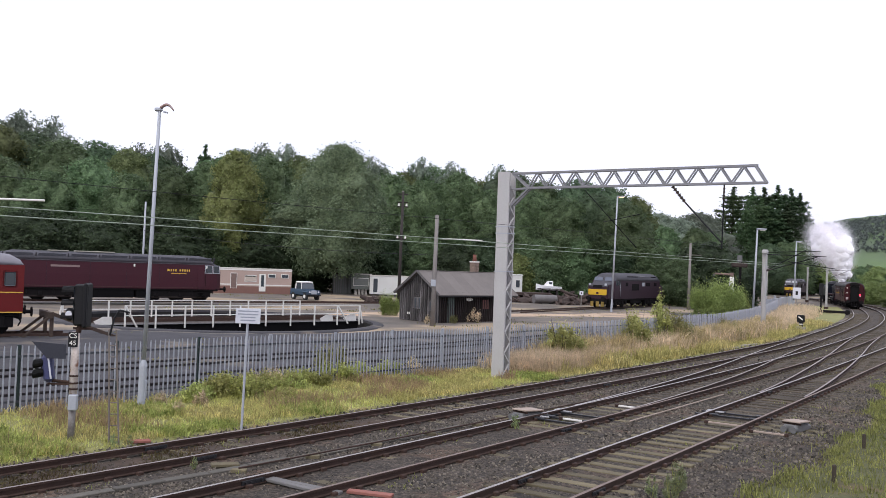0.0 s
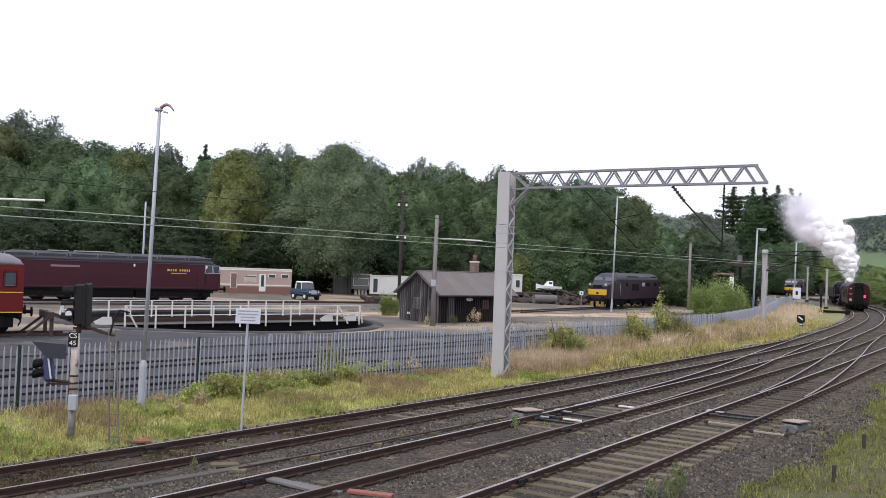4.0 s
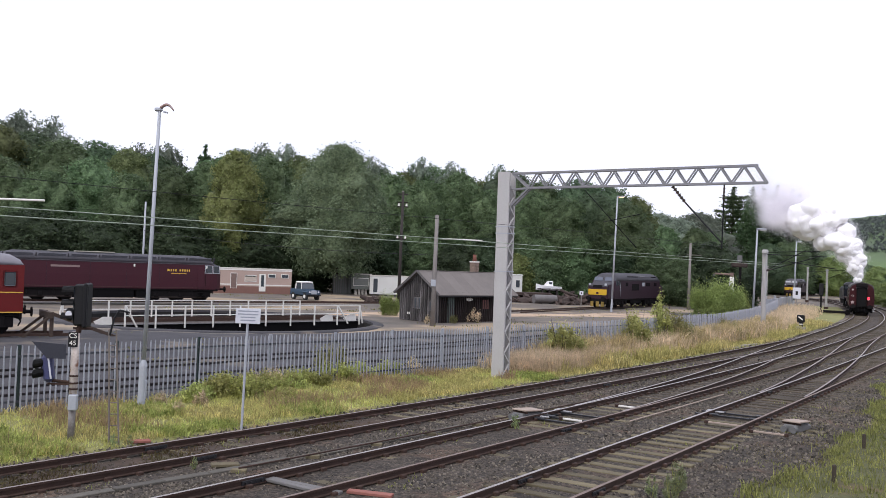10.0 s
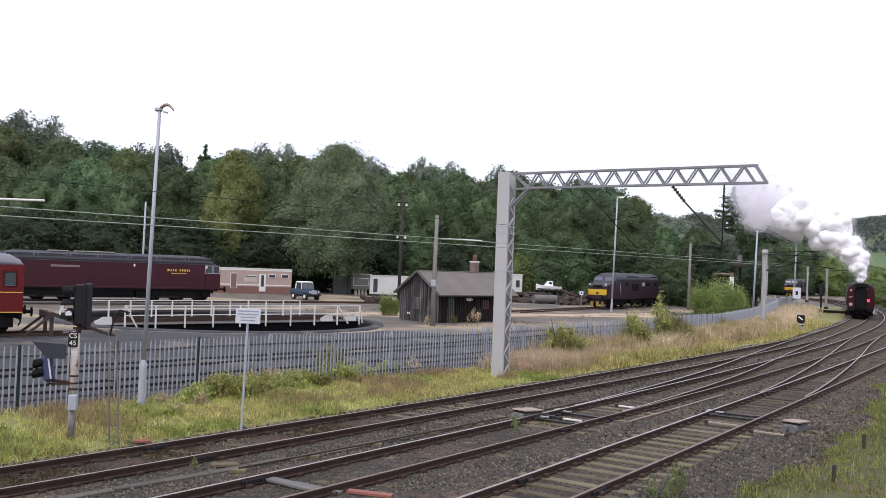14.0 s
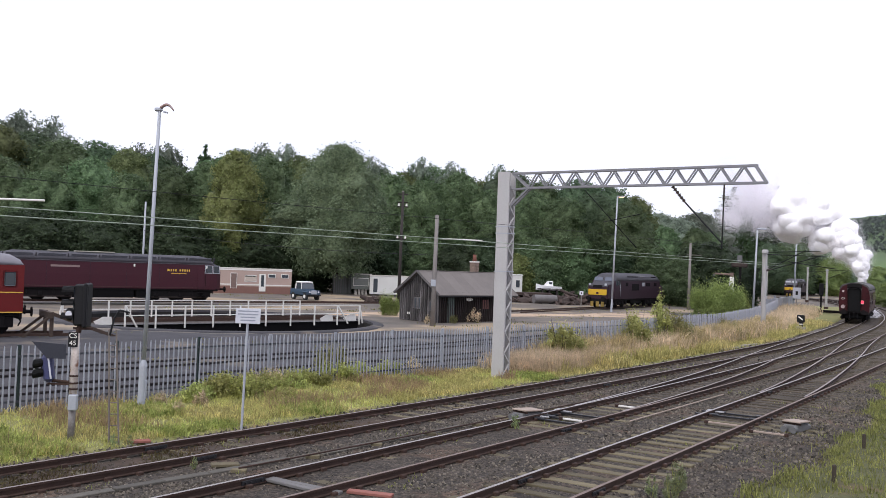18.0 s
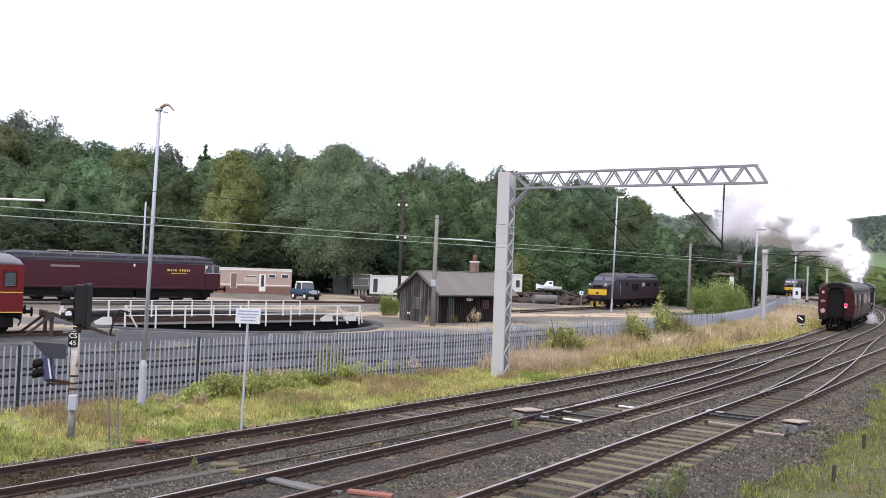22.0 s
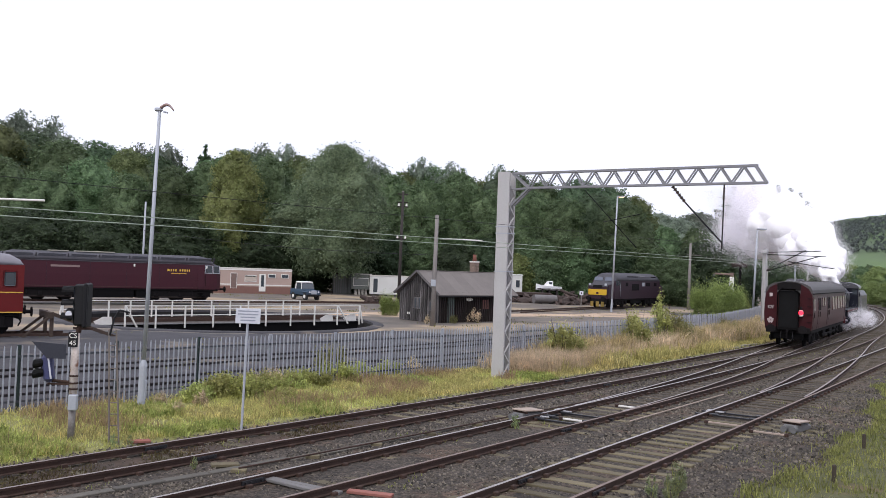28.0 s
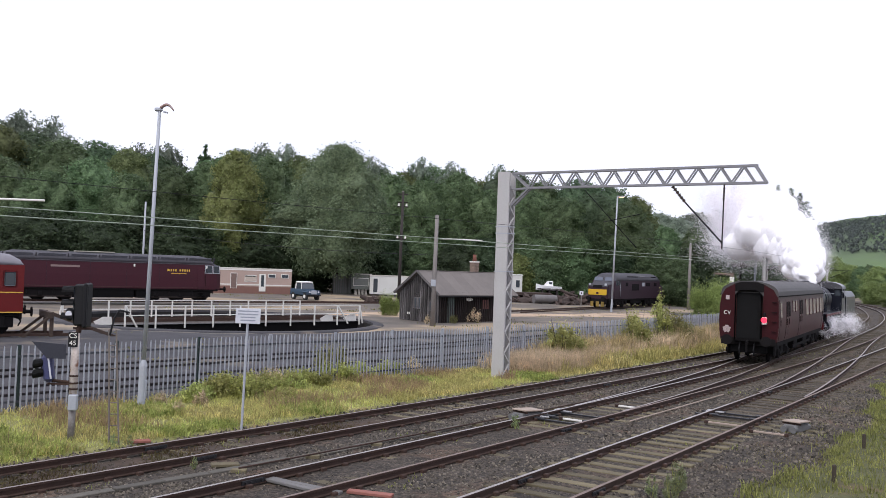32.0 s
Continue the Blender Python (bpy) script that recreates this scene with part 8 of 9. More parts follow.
def support_coach():
    t = thing("railway_coach", Matrix(), "maroon brake coach with a dark gangway end and grey roof", "coach")
    L, hb = COACH_L, 17.0 / 2
    sec = [(-1.28, 1.02), (-1.335, 1.45), (-1.36, 1.95), (-1.34, 2.6), (-1.28, 3.12)]
    prof = sec + [(-y, z) for y, z in reversed(sec)]
    body = part("body", fix(loft(bmesh.new(), [[(x, y, z) for y, z in prof] for x in (-hb, hb)])), M_COACH_SIDE, t)
    arch = []
    for k in range(15):
        a = math.pi * k / 14
        arch.append((-1.31 * math.cos(a), 3.12 + 0.70 * math.sin(a) ** 0.72))
    part("roof", fix(loft(bmesh.new(), [[(x, y, z) for y, z in arch] for x in (-hb - 0.02, hb + 0.02)])), M_COACH_ROOF, t, smooth=False)
    for way_ in (-1, 1):
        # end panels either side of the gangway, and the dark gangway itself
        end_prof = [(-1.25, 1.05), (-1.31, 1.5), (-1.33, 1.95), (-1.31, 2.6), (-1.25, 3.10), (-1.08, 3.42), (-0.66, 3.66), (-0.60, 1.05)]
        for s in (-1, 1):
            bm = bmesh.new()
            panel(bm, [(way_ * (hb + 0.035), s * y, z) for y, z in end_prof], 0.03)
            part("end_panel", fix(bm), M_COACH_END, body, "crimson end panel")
        bm = bmesh.new()
        rings = []
        for x in (hb + 0.0, hb + 0.30):
            rings.append([(way_ * x, -0.60, 1.0), (way_ * x, -0.60, 3.15), (way_ * x, -0.38, 3.38), (way_ * x, 0.38, 3.38), (way_ * x, 0.60, 3.15), (way_ * x, 0.60, 1.0)])
        loft(bm, rings, caps=False)
        bmesh.ops.solidify(bm, geom=bm.faces[:], thickness=0.09)
        part("gangway", fix(bm), M_GANGWAY, body, "black rubber gangway bellows")
        bm = bmesh.new()
        panel(bm, [(way_ * (hb + 0.035), y, z) for y, z in ((-0.66, 3.3), (0.66, 3.3), (0.66, 3.66), (0.36, 3.76), (-0.36, 3.76), (-0.66, 3.66))], 0.03)
        part("end_top", fix(bm), M_SOOT, body)
        bm = bmesh.new()
        box(bm, (way_ * (hb + 0.06), 0, 2.15), (0.06, 1.1, 2.2), bevel=0.02)
        gd = part("gangway_door", bm, M_GANGWAY, body)
        bm = bmesh.new()
        rod(bm, (way_ * (hb + 0.11), 0.42, 1.6), (way_ * (hb + 0.11), 0.42, 2.5), 0.015)
        part("door_handle", bm, M_SOOT, gd)
        buffers(t, way_ * hb, way_, 1.05, 0.55)
        bm = bmesh.new()
        box(bm, (way_ * (hb + 0.02), 0, 0.98), (0.14, 2.45, 0.34), bevel=0.02)
        part("headstock", bm, M_SOOT, t)
        # black block added for the gloom below the headstock
        bm = bmesh.new()
        box(bm, (way_ * (hb - 0.35), 0, 0.66), (0.6, 1.6, 0.42), bevel=0.03)
        part("drawgear", bm, M_SHADE_BLACK, t)
        bm = bmesh.new()
        for z in (1.5, 1.95, 2.4, 2.85):
            box(bm, (way_ * (hb + 0.09), 1.15, z), (0.1, 0.22, 0.025))
        part("end_step", bm, M_SOOT, t)
        for y in (-0.35, 0.3):
            bm = bmesh.new()
            rod(bm, (way_ * (hb + 0.1), y, 0.95), (way_ * (hb + 0.32), y, 0.62), 0.03)
            rod(bm, (way_ * (hb + 0.32), y, 0.62), (way_ * (hb + 0.15), y, 0.35), 0.03)
            part("brake_hose", bm, M_BLACK, t)
        bm = bmesh.new()
        rod(bm, (way_ * (hb + 0.1), 0, 1.0), (way_ * (hb + 0.42), 0, 0.92), 0.07)
        rod(bm, (way_ * (hb + 0.42), 0, 0.92), (way_ * (hb + 0.36), 0, 0.5), 0.045)
        part("coupling", bm, M_SOOT, t)
    # marks on the leading end: small plates, and the two letters
    front = hb + 0.078
    for z, w, h in ((3.0, 0.17, 0.20), (1.52, 0.36, 0.36)):
        bm = bmesh.new()
        if z > 2:
            box(bm, (front, -0.98, z), (0.012, w, h), bevel=0.004)
        else:
            for i in range(5):
                a = i * 2 * math.pi / 5
                box(bm, (front, -0.98 + 0.10 * math.sin(a), z + 0.10 * math.cos(a)), (0.012, 0.15, 0.15), Matrix.Rotation(a, 3, "X"))
        part("plate", bm, surface("pale_plate", (0.50, 0.44, 0.44), (0.34, 0.25, 0.25), 0.6, scale=14, fine=40, amount=1.0, bump=0), body)
    words("CV", 0.25, pose(front, -0.98, 2.28, 90, 0, 90), M_WHITE, body)
    # tail lamp on its bracket
    bm = bmesh.new()
    box(bm, (hb + 0.14, 0.72, 1.98), (0.18, 0.22, 0.36), bevel=0.03)
    lamp = part("tail_lamp", bm, M_WHITE, t, "white tail lamp")
    bm = bmesh.new()
    rod(bm, (hb + 0.225, 0.72, 2.02), (hb + 0.25, 0.72, 2.02), 0.135, seg=16)
    part("lens", bm, M_TAIL, lamp, "glowing red lens")
    bm = bmesh.new()
    rod(bm, (hb + 0.14, 0.72, 2.2), (hb + 0.14, 0.72, 2.36), 0.06, seg=8)
    part("lamp_handle", bm, M_BLACK, lamp)
    # sides: doors, windows and door lines
    for s in (-1, 1):
        def win(x, w, h, z, frame_mat, name="window_frame"):
            bm = bmesh.new()
            box(bm, (x, s * 1.337, z), (w + 0.10, 0.05, h + 0.10), Matrix.Rotation(s * radians(3.2), 3, "X"), 0.03)
            f = part(name, bm, frame_mat, body)
            bm = bmesh.new()
            box(bm, (x, s * 1.364, z), (w, 0.012, h), Matrix.Rotation(s * radians(3.2), 3, "X"))
            part("pane", bm, M_WINDOW, f)
        for i in range(5):
            win(-hb + 1.55 + i * 1.5, 0.9, 0.82, 2.45, M_COACH_SIDE)
        for x in (-hb + 0.45, 1.0, 1.65, 5.4, 6.05, hb - 0.55):
            zs = (1.07, 1.45, 1.95, 2.6, 2.98)
            skin = [(float(np.interp(z, [q[1] for q in sec], [-q[0] for q in sec])), z) for z in zs]
            ring = [(y + 0.014, z) for y, z in skin] + [(y - 0.02, z) for y, z in reversed(skin)]
            d = part("door", fix(loft(bmesh.new(), [[(x + dx, s * y, z) for y, z in ring] for dx in (-0.30, 0.30)])), M_COACH_SIDE, body)
            for dx in (-0.315, 0.315):
                seam = [(y + 0.006, z) for y, z in skin] + [(y - 0.02, z) for y, z in reversed(skin)]
                part("door_seam", fix(loft(bmesh.new(), [[(x + dx + k, s * y, z) for y, z in seam] for k in (-0.012, 0.012)])), M_SOOT, d)
            bm = bmesh.new()
            box(bm, (x, s * 1.352, 2.5), (0.42, 0.03, 0.72), Matrix.Rotation(s * radians(3), 3, "X"), 0.01)
            part("door_window", bm, M_WINDOW if x < 1 or x > 6.5 else M_SOOT, d)
            bm = bmesh.new()
            rod(bm, (x + 0.22, s * 1.39, 1.75), (x + 0.22, s * 1.39, 2.05), 0.014)
            part("door_handle", bm, M_SOOT, d)
        for x in (3.2, 4.1):
            win(x, 0.42, 0.5, 2.6, M_COACH_SIDE)
        bm = bmesh.new()
        box(bm, (0, s * 1.335, 3.13), (2 * hb, 0.06, 0.05))
        part("gutter", bm, M_SOOT, body)
        bm = bmesh.new()
        box(bm, (0, s * 1.22, 0.55), (6.5, 0.06, 0.10))
        part("truss", bm, M_SOOT, t)
        bm = bmesh.new()
        box(bm, (0, s * 1.20, 0.93), (2 * hb - 0.2, 0.10, 0.22), bevel=0.01)
        part("solebar", bm, M_SOOT, t)
        for x, w in ((-1.9, 1.6), (1.6, 1.3)):
            bm = bmesh.new()
            box(bm, (x, s * 0.85, 0.60), (w, 0.6, 0.5), bevel=0.03)
            part("battery_box", bm, M_SOOT, t)
    for x in np.linspace(-hb + 1.5, hb - 1.5, 8):
        bm = bmesh.new()
        rod(bm, (x, 0.25, 3.76), (x, 0.25, 3.87), 0.12, 0.09, 10)
        part("roof_vent", bm, M_COACH_ROOF, t)
    for x in (-5.9, 5.9):
        # black blocks that stand for the darkness round each bogie
        bm = bmesh.new()
        for k in (-1.95, 1.95):
            box(bm, (x + k, 0, 0.58), (0.14, 2.1, 0.34), bevel=0.02)
        box(bm, (x, 0, 0.62), (3.6, 1.0, 0.40), bevel=0.04)
        part("bogie_transom", bm, M_SHADE_BLACK, t)
        for a in bogie(t, x, 2, 2.6, WHEEL_COACH, 0.457):
            turning.append(a)
    return t


coach = support_coach()

M_ENGINE = surface("oily_black_paint", (0.010, 0.012, 0.022), (0.006, 0.007, 0.012), 0.28, scale=1.2, fine=10, bump=0.03, spec=0.4)
M_BRIGHT = surface("bright_steel", (0.5, 0.5, 0.52), (0.35, 0.35, 0.36), 0.3, 0.9, bump=0.05)
WHEEL_SMALL = wheel_mesh("wheel", 0.50, 0.13, M_SOOT)


def driver_mesh():
    bm = bmesh.new()
    r, w = 0.92, 0.14
    prof = [(r * 0.86, -w / 2), (r, -w / 2), (r, w / 2), (r + 0.03, w * 0.6), (r * 0.86, w * 0.6)]
    rings = [[(p[0] * math.cos(k * math.pi / 16), p[1], p[0] * math.sin(k * math.pi / 16)) for k in range(32)] for p in prof + prof[:1]]
    loft(bm, rings, caps=False)
    rod(bm, (0, -w / 2, 0), (0, w / 2, 0), 0.17, seg=14)
    for k in range(16):
        a = k * math.pi / 8
        beam(bm, (0.15 * math.cos(a), 0, 0.15 * math.sin(a)), (r * 0.88 * math.cos(a), 0, r * 0.88 * math.sin(a)), 0.06, 0.05, (0, 1, 0))
    box(bm, (0, -0.01, -0.62), (0.7, 0.10, 0.28), bevel=0.05)
    return mesh_of("driving_wheel", fix(bm), M_SOOT)


def steam_engine():
    """Tender engine: its smokebox is coupled to the coach, so local x points to the coach."""
    t = thing("steam_locomotive", Matrix(), "black steam locomotive coupled smokebox first to the coach", "locomotive")
    f = ENGINE_L / 2
    bm = bmesh.new()
    box(bm, (0, 0, 1.12), (ENGINE_L - 0.9, 1.1, 0.5), bevel=0.03)
    part("frame", bm, M_SOOT, t)
    bm = bmesh.new()
    rings = []
    for x, r, z in ((-1.9, 0.86, 2.62), (-0.9, 0.86, 2.62), (2.6, 0.80, 2.66), (2.62, 0.84, 2.66), (f - 1.15, 0.84, 2.66)):
        rings.append([(x, r * math.cos(k * math.pi / 16), z + r * math.sin(k * math.pi / 16)) for k in range(32)])
    part("boiler", fix(loft(bm, rings)), M_ENGINE, t, smooth=True)
    bm = bmesh.new()
    rings = []
    for x, r in ((f - 1.15, 0.80), (f - 1.08, 0.72), (f - 0.98, 0.40), (f - 0.93, 0.10)):
        rings.append([(x, r * math.cos(k * math.pi / 16), 2.66 + r * math.sin(k * math.pi / 16)) for k in range(32)])
    part("smokebox_door", fix(loft(bm, rings)), M_ENGINE, t, smooth=True)
    for x in (-0.2, 0.9, 2.0):
        bm = bmesh.new()
        rings = [[(xx, 0.868 * math.cos(k * math.pi / 16), 2.635 + 0.868 * math.sin(k * math.pi / 16)) for k in range(32)] for xx in (x, x + 0.05)]
        part("boiler_band", fix(loft(bm, rings)), M_BRIGHT if x == 2.0 else M_ENGINE, t)
    bm = bmesh.new()
    loft(bm, [[(f - 1.9 + r * math.cos(k * math.pi / 10), r * math.sin(k * math.pi / 10), z) for k in range(20)] for r, z in ((0.36, 3.35), (0.24, 3.52), (0.23, 3.75), (0.28, 3.86), (0.20, 3.87))])
    part("chimney", fix(bm), M_ENGINE, t, smooth=True)
    bm = bmesh.new()
    loft(bm, [[(0.7 + r * math.cos(k * math.pi / 10), r * math.sin(k * math.pi / 10), z) for k in range(20)] for r, z in ((0.42, 3.35), (0.34, 3.55), (0.26, 3.74), (0.08, 3.82))])
    part("dome", fix(bm), M_ENGINE, t, smooth=True)
    bm = bmesh.new()
    for y in (-0.14, 0.14):
        rod(bm, (-1.6, y, 3.4), (-1.6, y, 3.72), 0.07, seg=10)
    part("safety_valve", bm, M_BRIGHT, t)
    bm = bmesh.new()
    box(bm, (-1.35, 0, 2.1), (2.0, 1.5, 1.5), bevel=0.12)
    part("firebox", bm, M_ENGINE, t)
    for s in (-1, 1):
        bm = bmesh.new()
        box(bm, (1.0, s * 1.05, 1.78), (ENGINE_L - 4.0, 0.62, 0.05), bevel=0.01)
        run = part("running_plate", bm, M_ENGINE, t)
        bm = bmesh.new()
        box(bm, (1.0, s * 1.36, 1.72), (ENGINE_L - 4.0, 0.02, 0.14))
        part("valance", bm, M_MAROON_RED, run, "red-lined valance")
        bm = bmesh.new()
        rod(bm, (-1.8, s * 1.0, 3.02), (f - 1.3, s * 0.95, 3.05), 0.02)
        part("handrail", bm, M_BRIGHT, t)
        bm = bmesh.new()
        rod(bm, (f - 2.9, s * 1.12, 1.02), (f - 1.75, s * 1.12, 1.02), 0.34, seg=20)
        box(bm, (f - 2.3, s * 1.08, 1.5), (1.1, 0.42, 0.5), bevel=0.06)
        part("cylinder", bm, M_ENGINE, t)
        # cab side with its window
        bm = bmesh.new()
        box(bm, (-f + 1.55, s * 1.30, 2.0), (1.6, 0.04, 1.35))
        box(bm, (-f + 0.85, s * 1.30, 3.0), (0.2, 0.04, 0.75))
        box(bm, (-f + 2.25, s * 1.30, 3.0), (0.2, 0.04, 0.75))
        part("cab_side", bm, M_ENGINE, t)
        bm = bmesh.new()
        box(bm, (-f + 1.55, s * 1.325, 2.1), (1.2, 0.01, 0.75))
        part("lining", bm, surface("green_lining", (0.04, 0.055, 0.05), (0.03, 0.04, 0.036), 0.35, bump=0), t)
        bm = bmesh.new()
        rod(bm, (-f + 0.72, s * 1.34, 1.5), (-f + 0.72, s * 1.34, 2.9), 0.02)
        part("cab_handrail", bm, M_BRIGHT, t)
        # coupling rod
    bm = bmesh.new()
    loft(bm, [[(x, -1.36 * math.cos(math.pi * k / 12), 3.36 + 0.50 * math.sin(math.pi * k / 12) ** 0.8) for k in range(13)] for x in (-f + 0.25, -f + 2.5)])
    part("cab_roof", fix(bm), surface("glossy_cab_roof", (0.10, 0.10, 0.11), (0.07, 0.07, 0.08), 0.3), t)
    bm = bmesh.new()
    box(bm, (-f + 2.32, 0, 2.5), (0.06, 2.6, 1.75))
    cf = part("cab_front", bm, M_ENGINE, t)
    for s in (-1, 1):
        bm = bmesh.new()
        box(bm, (-f + 2.36, s * 1.02, 3.05), (0.03, 0.36, 0.42), bevel=0.02)
        part("spectacle", bm, M_DARK_GLASS, cf)
    bm = bmesh.new()
    box(bm, (-f + 1.4, 0, 1.4), (2.0, 2.5, 0.08))
    part("cab_floor", bm, M_SOOT, t)
    bm = bmesh.new()
    box(bm, (f - 0.62, 0, 1.05), (0.12, 2.5, 0.46), bevel=0.02)
    part("buffer_beam", bm, M_MAROON_RED, t, "red buffer beam")
    bm = bmesh.new()
    box(bm, (f - 1.0, 0, 1.40), (0.9, 2.2, 0.05))
    part("front_platform", bm, M_ENGINE, t)
    buffers(t, f - 0.56, 1, 1.05, 0.5)
    bm = bmesh.new()
    for y in (-0.8, 0, 0.8):
        box(bm, (f - 0.75, y, 1.62), (0.16, 0.2, 0.34), bevel=0.03)
    part("head_lamp", bm, M_WHITE, t)
    # wheels
    dm = driver_mesh()
    for x in (1.45, -0.65, -2.75):
        ax = part("driving_axle", rod(bmesh.new(), (0, -0.75, 0), (0, 0.75, 0), 0.10), M_SOOT, t)
        ax.matrix_basis = pose(x, 0, 0.92)
        for s in (-1, 1):
            piece("driving_wheel", dm, ax, pose(0, s * 0.76, 0, 0, 0, 0 if s < 0 else 180))
        turning.append((ax, x, 0.92))
    for x in (f - 3.3, f - 1.4):
        ax = part("bogie_axle", rod(bmesh.new(), (0, -0.75, 0), (0, 0.75, 0), 0.08), M_SOOT, t)
        ax.matrix_basis = pose(x, 0, 0.5)
        for s in (-1, 1):
            piece("wheel", WHEEL_SMALL, ax, pose(0, s * 0.75, 0, 0, 0, 0 if s < 0 else 180))
        turning.append((ax, x, 0.5))
    rods = []
    for s in (-1, 1):
        bm = bmesh.new()
        beam(bm, (1.45, s * 0.95, 0), (-2.75, s * 0.95, 0), 0.05, 0.12)
        for x in (1.45, -0.65, -2.75):
            rod(bm, (x, s * 0.90, 0), (x, s * 1.02, 0), 0.09, seg=10)
        rods.append((part("coupling_rod", bm, M_BRIGHT, t), s))
    return t, rods


engine, coupling_rods = steam_engine()


def engine_tender():
    t = thing("tender", Matrix(), "black coal tender behind the steam locomotive", "tender")
    h = TENDER_L / 2
    bm = bmesh.new()
    loft(bm, [[(x, -1.3, 1.35), (x, -1.3, 2.75), (x, -1.05, 3.15), (x, 1.05, 3.15), (x, 1.3, 2.75), (x, 1.3, 1.35)] for x in (-h + 0.4, h - 0.5)])
    tank = part("tank", fix(bm), M_ENGINE, t)
    bm = bmesh.new()
    box(bm, (0, 0, 1.15), (TENDER_L - 0.7, 2.3, 0.36), bevel=0.03)
    part("frame", bm, M_SOOT, t)
    for s in (-1, 1):
        bm = bmesh.new()
        box(bm, (-0.1, s * 1.31, 2.05), (TENDER_L - 2.0, 0.012, 0.9))
        part("lining", bm, surface("tender_lining", (0.035, 0.05, 0.045), (0.026, 0.036, 0.032), 0.35, bump=0), tank)
        bm = bmesh.new()
        rod(bm, (h - 0.55, s * 1.34, 1.5), (h - 0.55, s * 1.34, 2.7), 0.02)
        part("handrail", bm, M_BRIGHT, t)
    bm = bmesh.new()
    bmesh.ops.create_icosphere(bm, subdivisions=4, radius=1, matrix=Matrix.Translation((0.6, 0, 3.05)) @ Matrix.Diagonal((2.0, 0.95, 0.45, 1)))
    for v in bm.verts:
        v.co += Vector((0, 0, 0.12)) * noise.noise(v.co * 5.0)
    part("coal", bm, M_BLACK, t)
    buffers(t, -h + 0.45, -1, 1.05, 0.5)
    for x in (-2.1, 0, 2.1):
        ax = part("tender_axle", rod(bmesh.new(), (0, -0.75, 0), (0, 0.75, 0), 0.08), M_SOOT, t)
        ax.matrix_basis = pose(x, 0, 0.6)
        for s in (-1, 1):
            piece("wheel", WHEEL_TENDER, ax, pose(0, s * 0.75, 0, 0, 0, 0 if s < 0 else 180))
        turning.append((ax, x, 0.6))
    for s in (-1, 1):
        bm = bmesh.new()
        box(bm, (0, s * 1.05, 0.95), (TENDER_L - 1.0, 0.08, 0.6), bevel=0.03)
        part("axle_guard", bm, M_SOOT, t)
    return t


WHEEL_TENDER = wheel_mesh("wheel", 0.60, 0.13, M_SOOT)
tender = engine_tender()
ENGINE_AT, TENDER_AT = COACH_L + 0.15, COACH_L + 0.15 + ENGINE_L + 0.1


def chimney_at(t):
    m = vehicle_pose(stand(t) + ENGINE_AT, ENGINE_L, 2.5)
    return m @ Vector((ENGINE_L / 2 - 1.9, 0, 3.9))


def cylinder_at(t, side=1.6, back=0.0):
    m = vehicle_pose(stand(t) + ENGINE_AT, ENGINE_L, 2.5)
    return m @ Vector((ENGINE_L / 2 - 1.6 - back, side, 0.6))
# ---- steam ----
def steam_material(name, color):
    """White vapour: light is scattered back and passes through alike."""
    m = bpy.data.materials.new(name)
    m.use_nodes = True
    n, l = m.node_tree.nodes, m.node_tree.links
    n.remove(n["Principled BSDF"])
    dif, tra, both = n.new("ShaderNodeBsdfDiffuse"), n.new("ShaderNodeBsdfTranslucent"), n.new("ShaderNodeMixShader")
    dif.inputs["Color"].default_value = tra.inputs["Color"].default_value = (*color, 1)
    both.inputs[0].default_value = 0.5
    l.new(dif.outputs[0], both.inputs[1])
    l.new(tra.outputs[0], both.inputs[2])
    l.new(both.outputs[0], n["Material Output"].inputs["Surface"])
    return m


M_STEAM = steam_material("white_steam", (0.985, 0.97, 0.995))


M_HEART = bpy.data.materials.new("dense_steam")
M_HEART.use_nodes = True
heart_nodes = M_HEART.node_tree.nodes
heart_nodes.remove(heart_nodes["Principled BSDF"])
heart_white = heart_nodes.new("ShaderNodeBsdfDiffuse")
heart_white.inputs["Color"].default_value = (0.985, 0.975, 0.995, 1)
M_HEART.node_tree.links.new(heart_white.outputs[0], heart_nodes["Material Output"].inputs["Surface"])


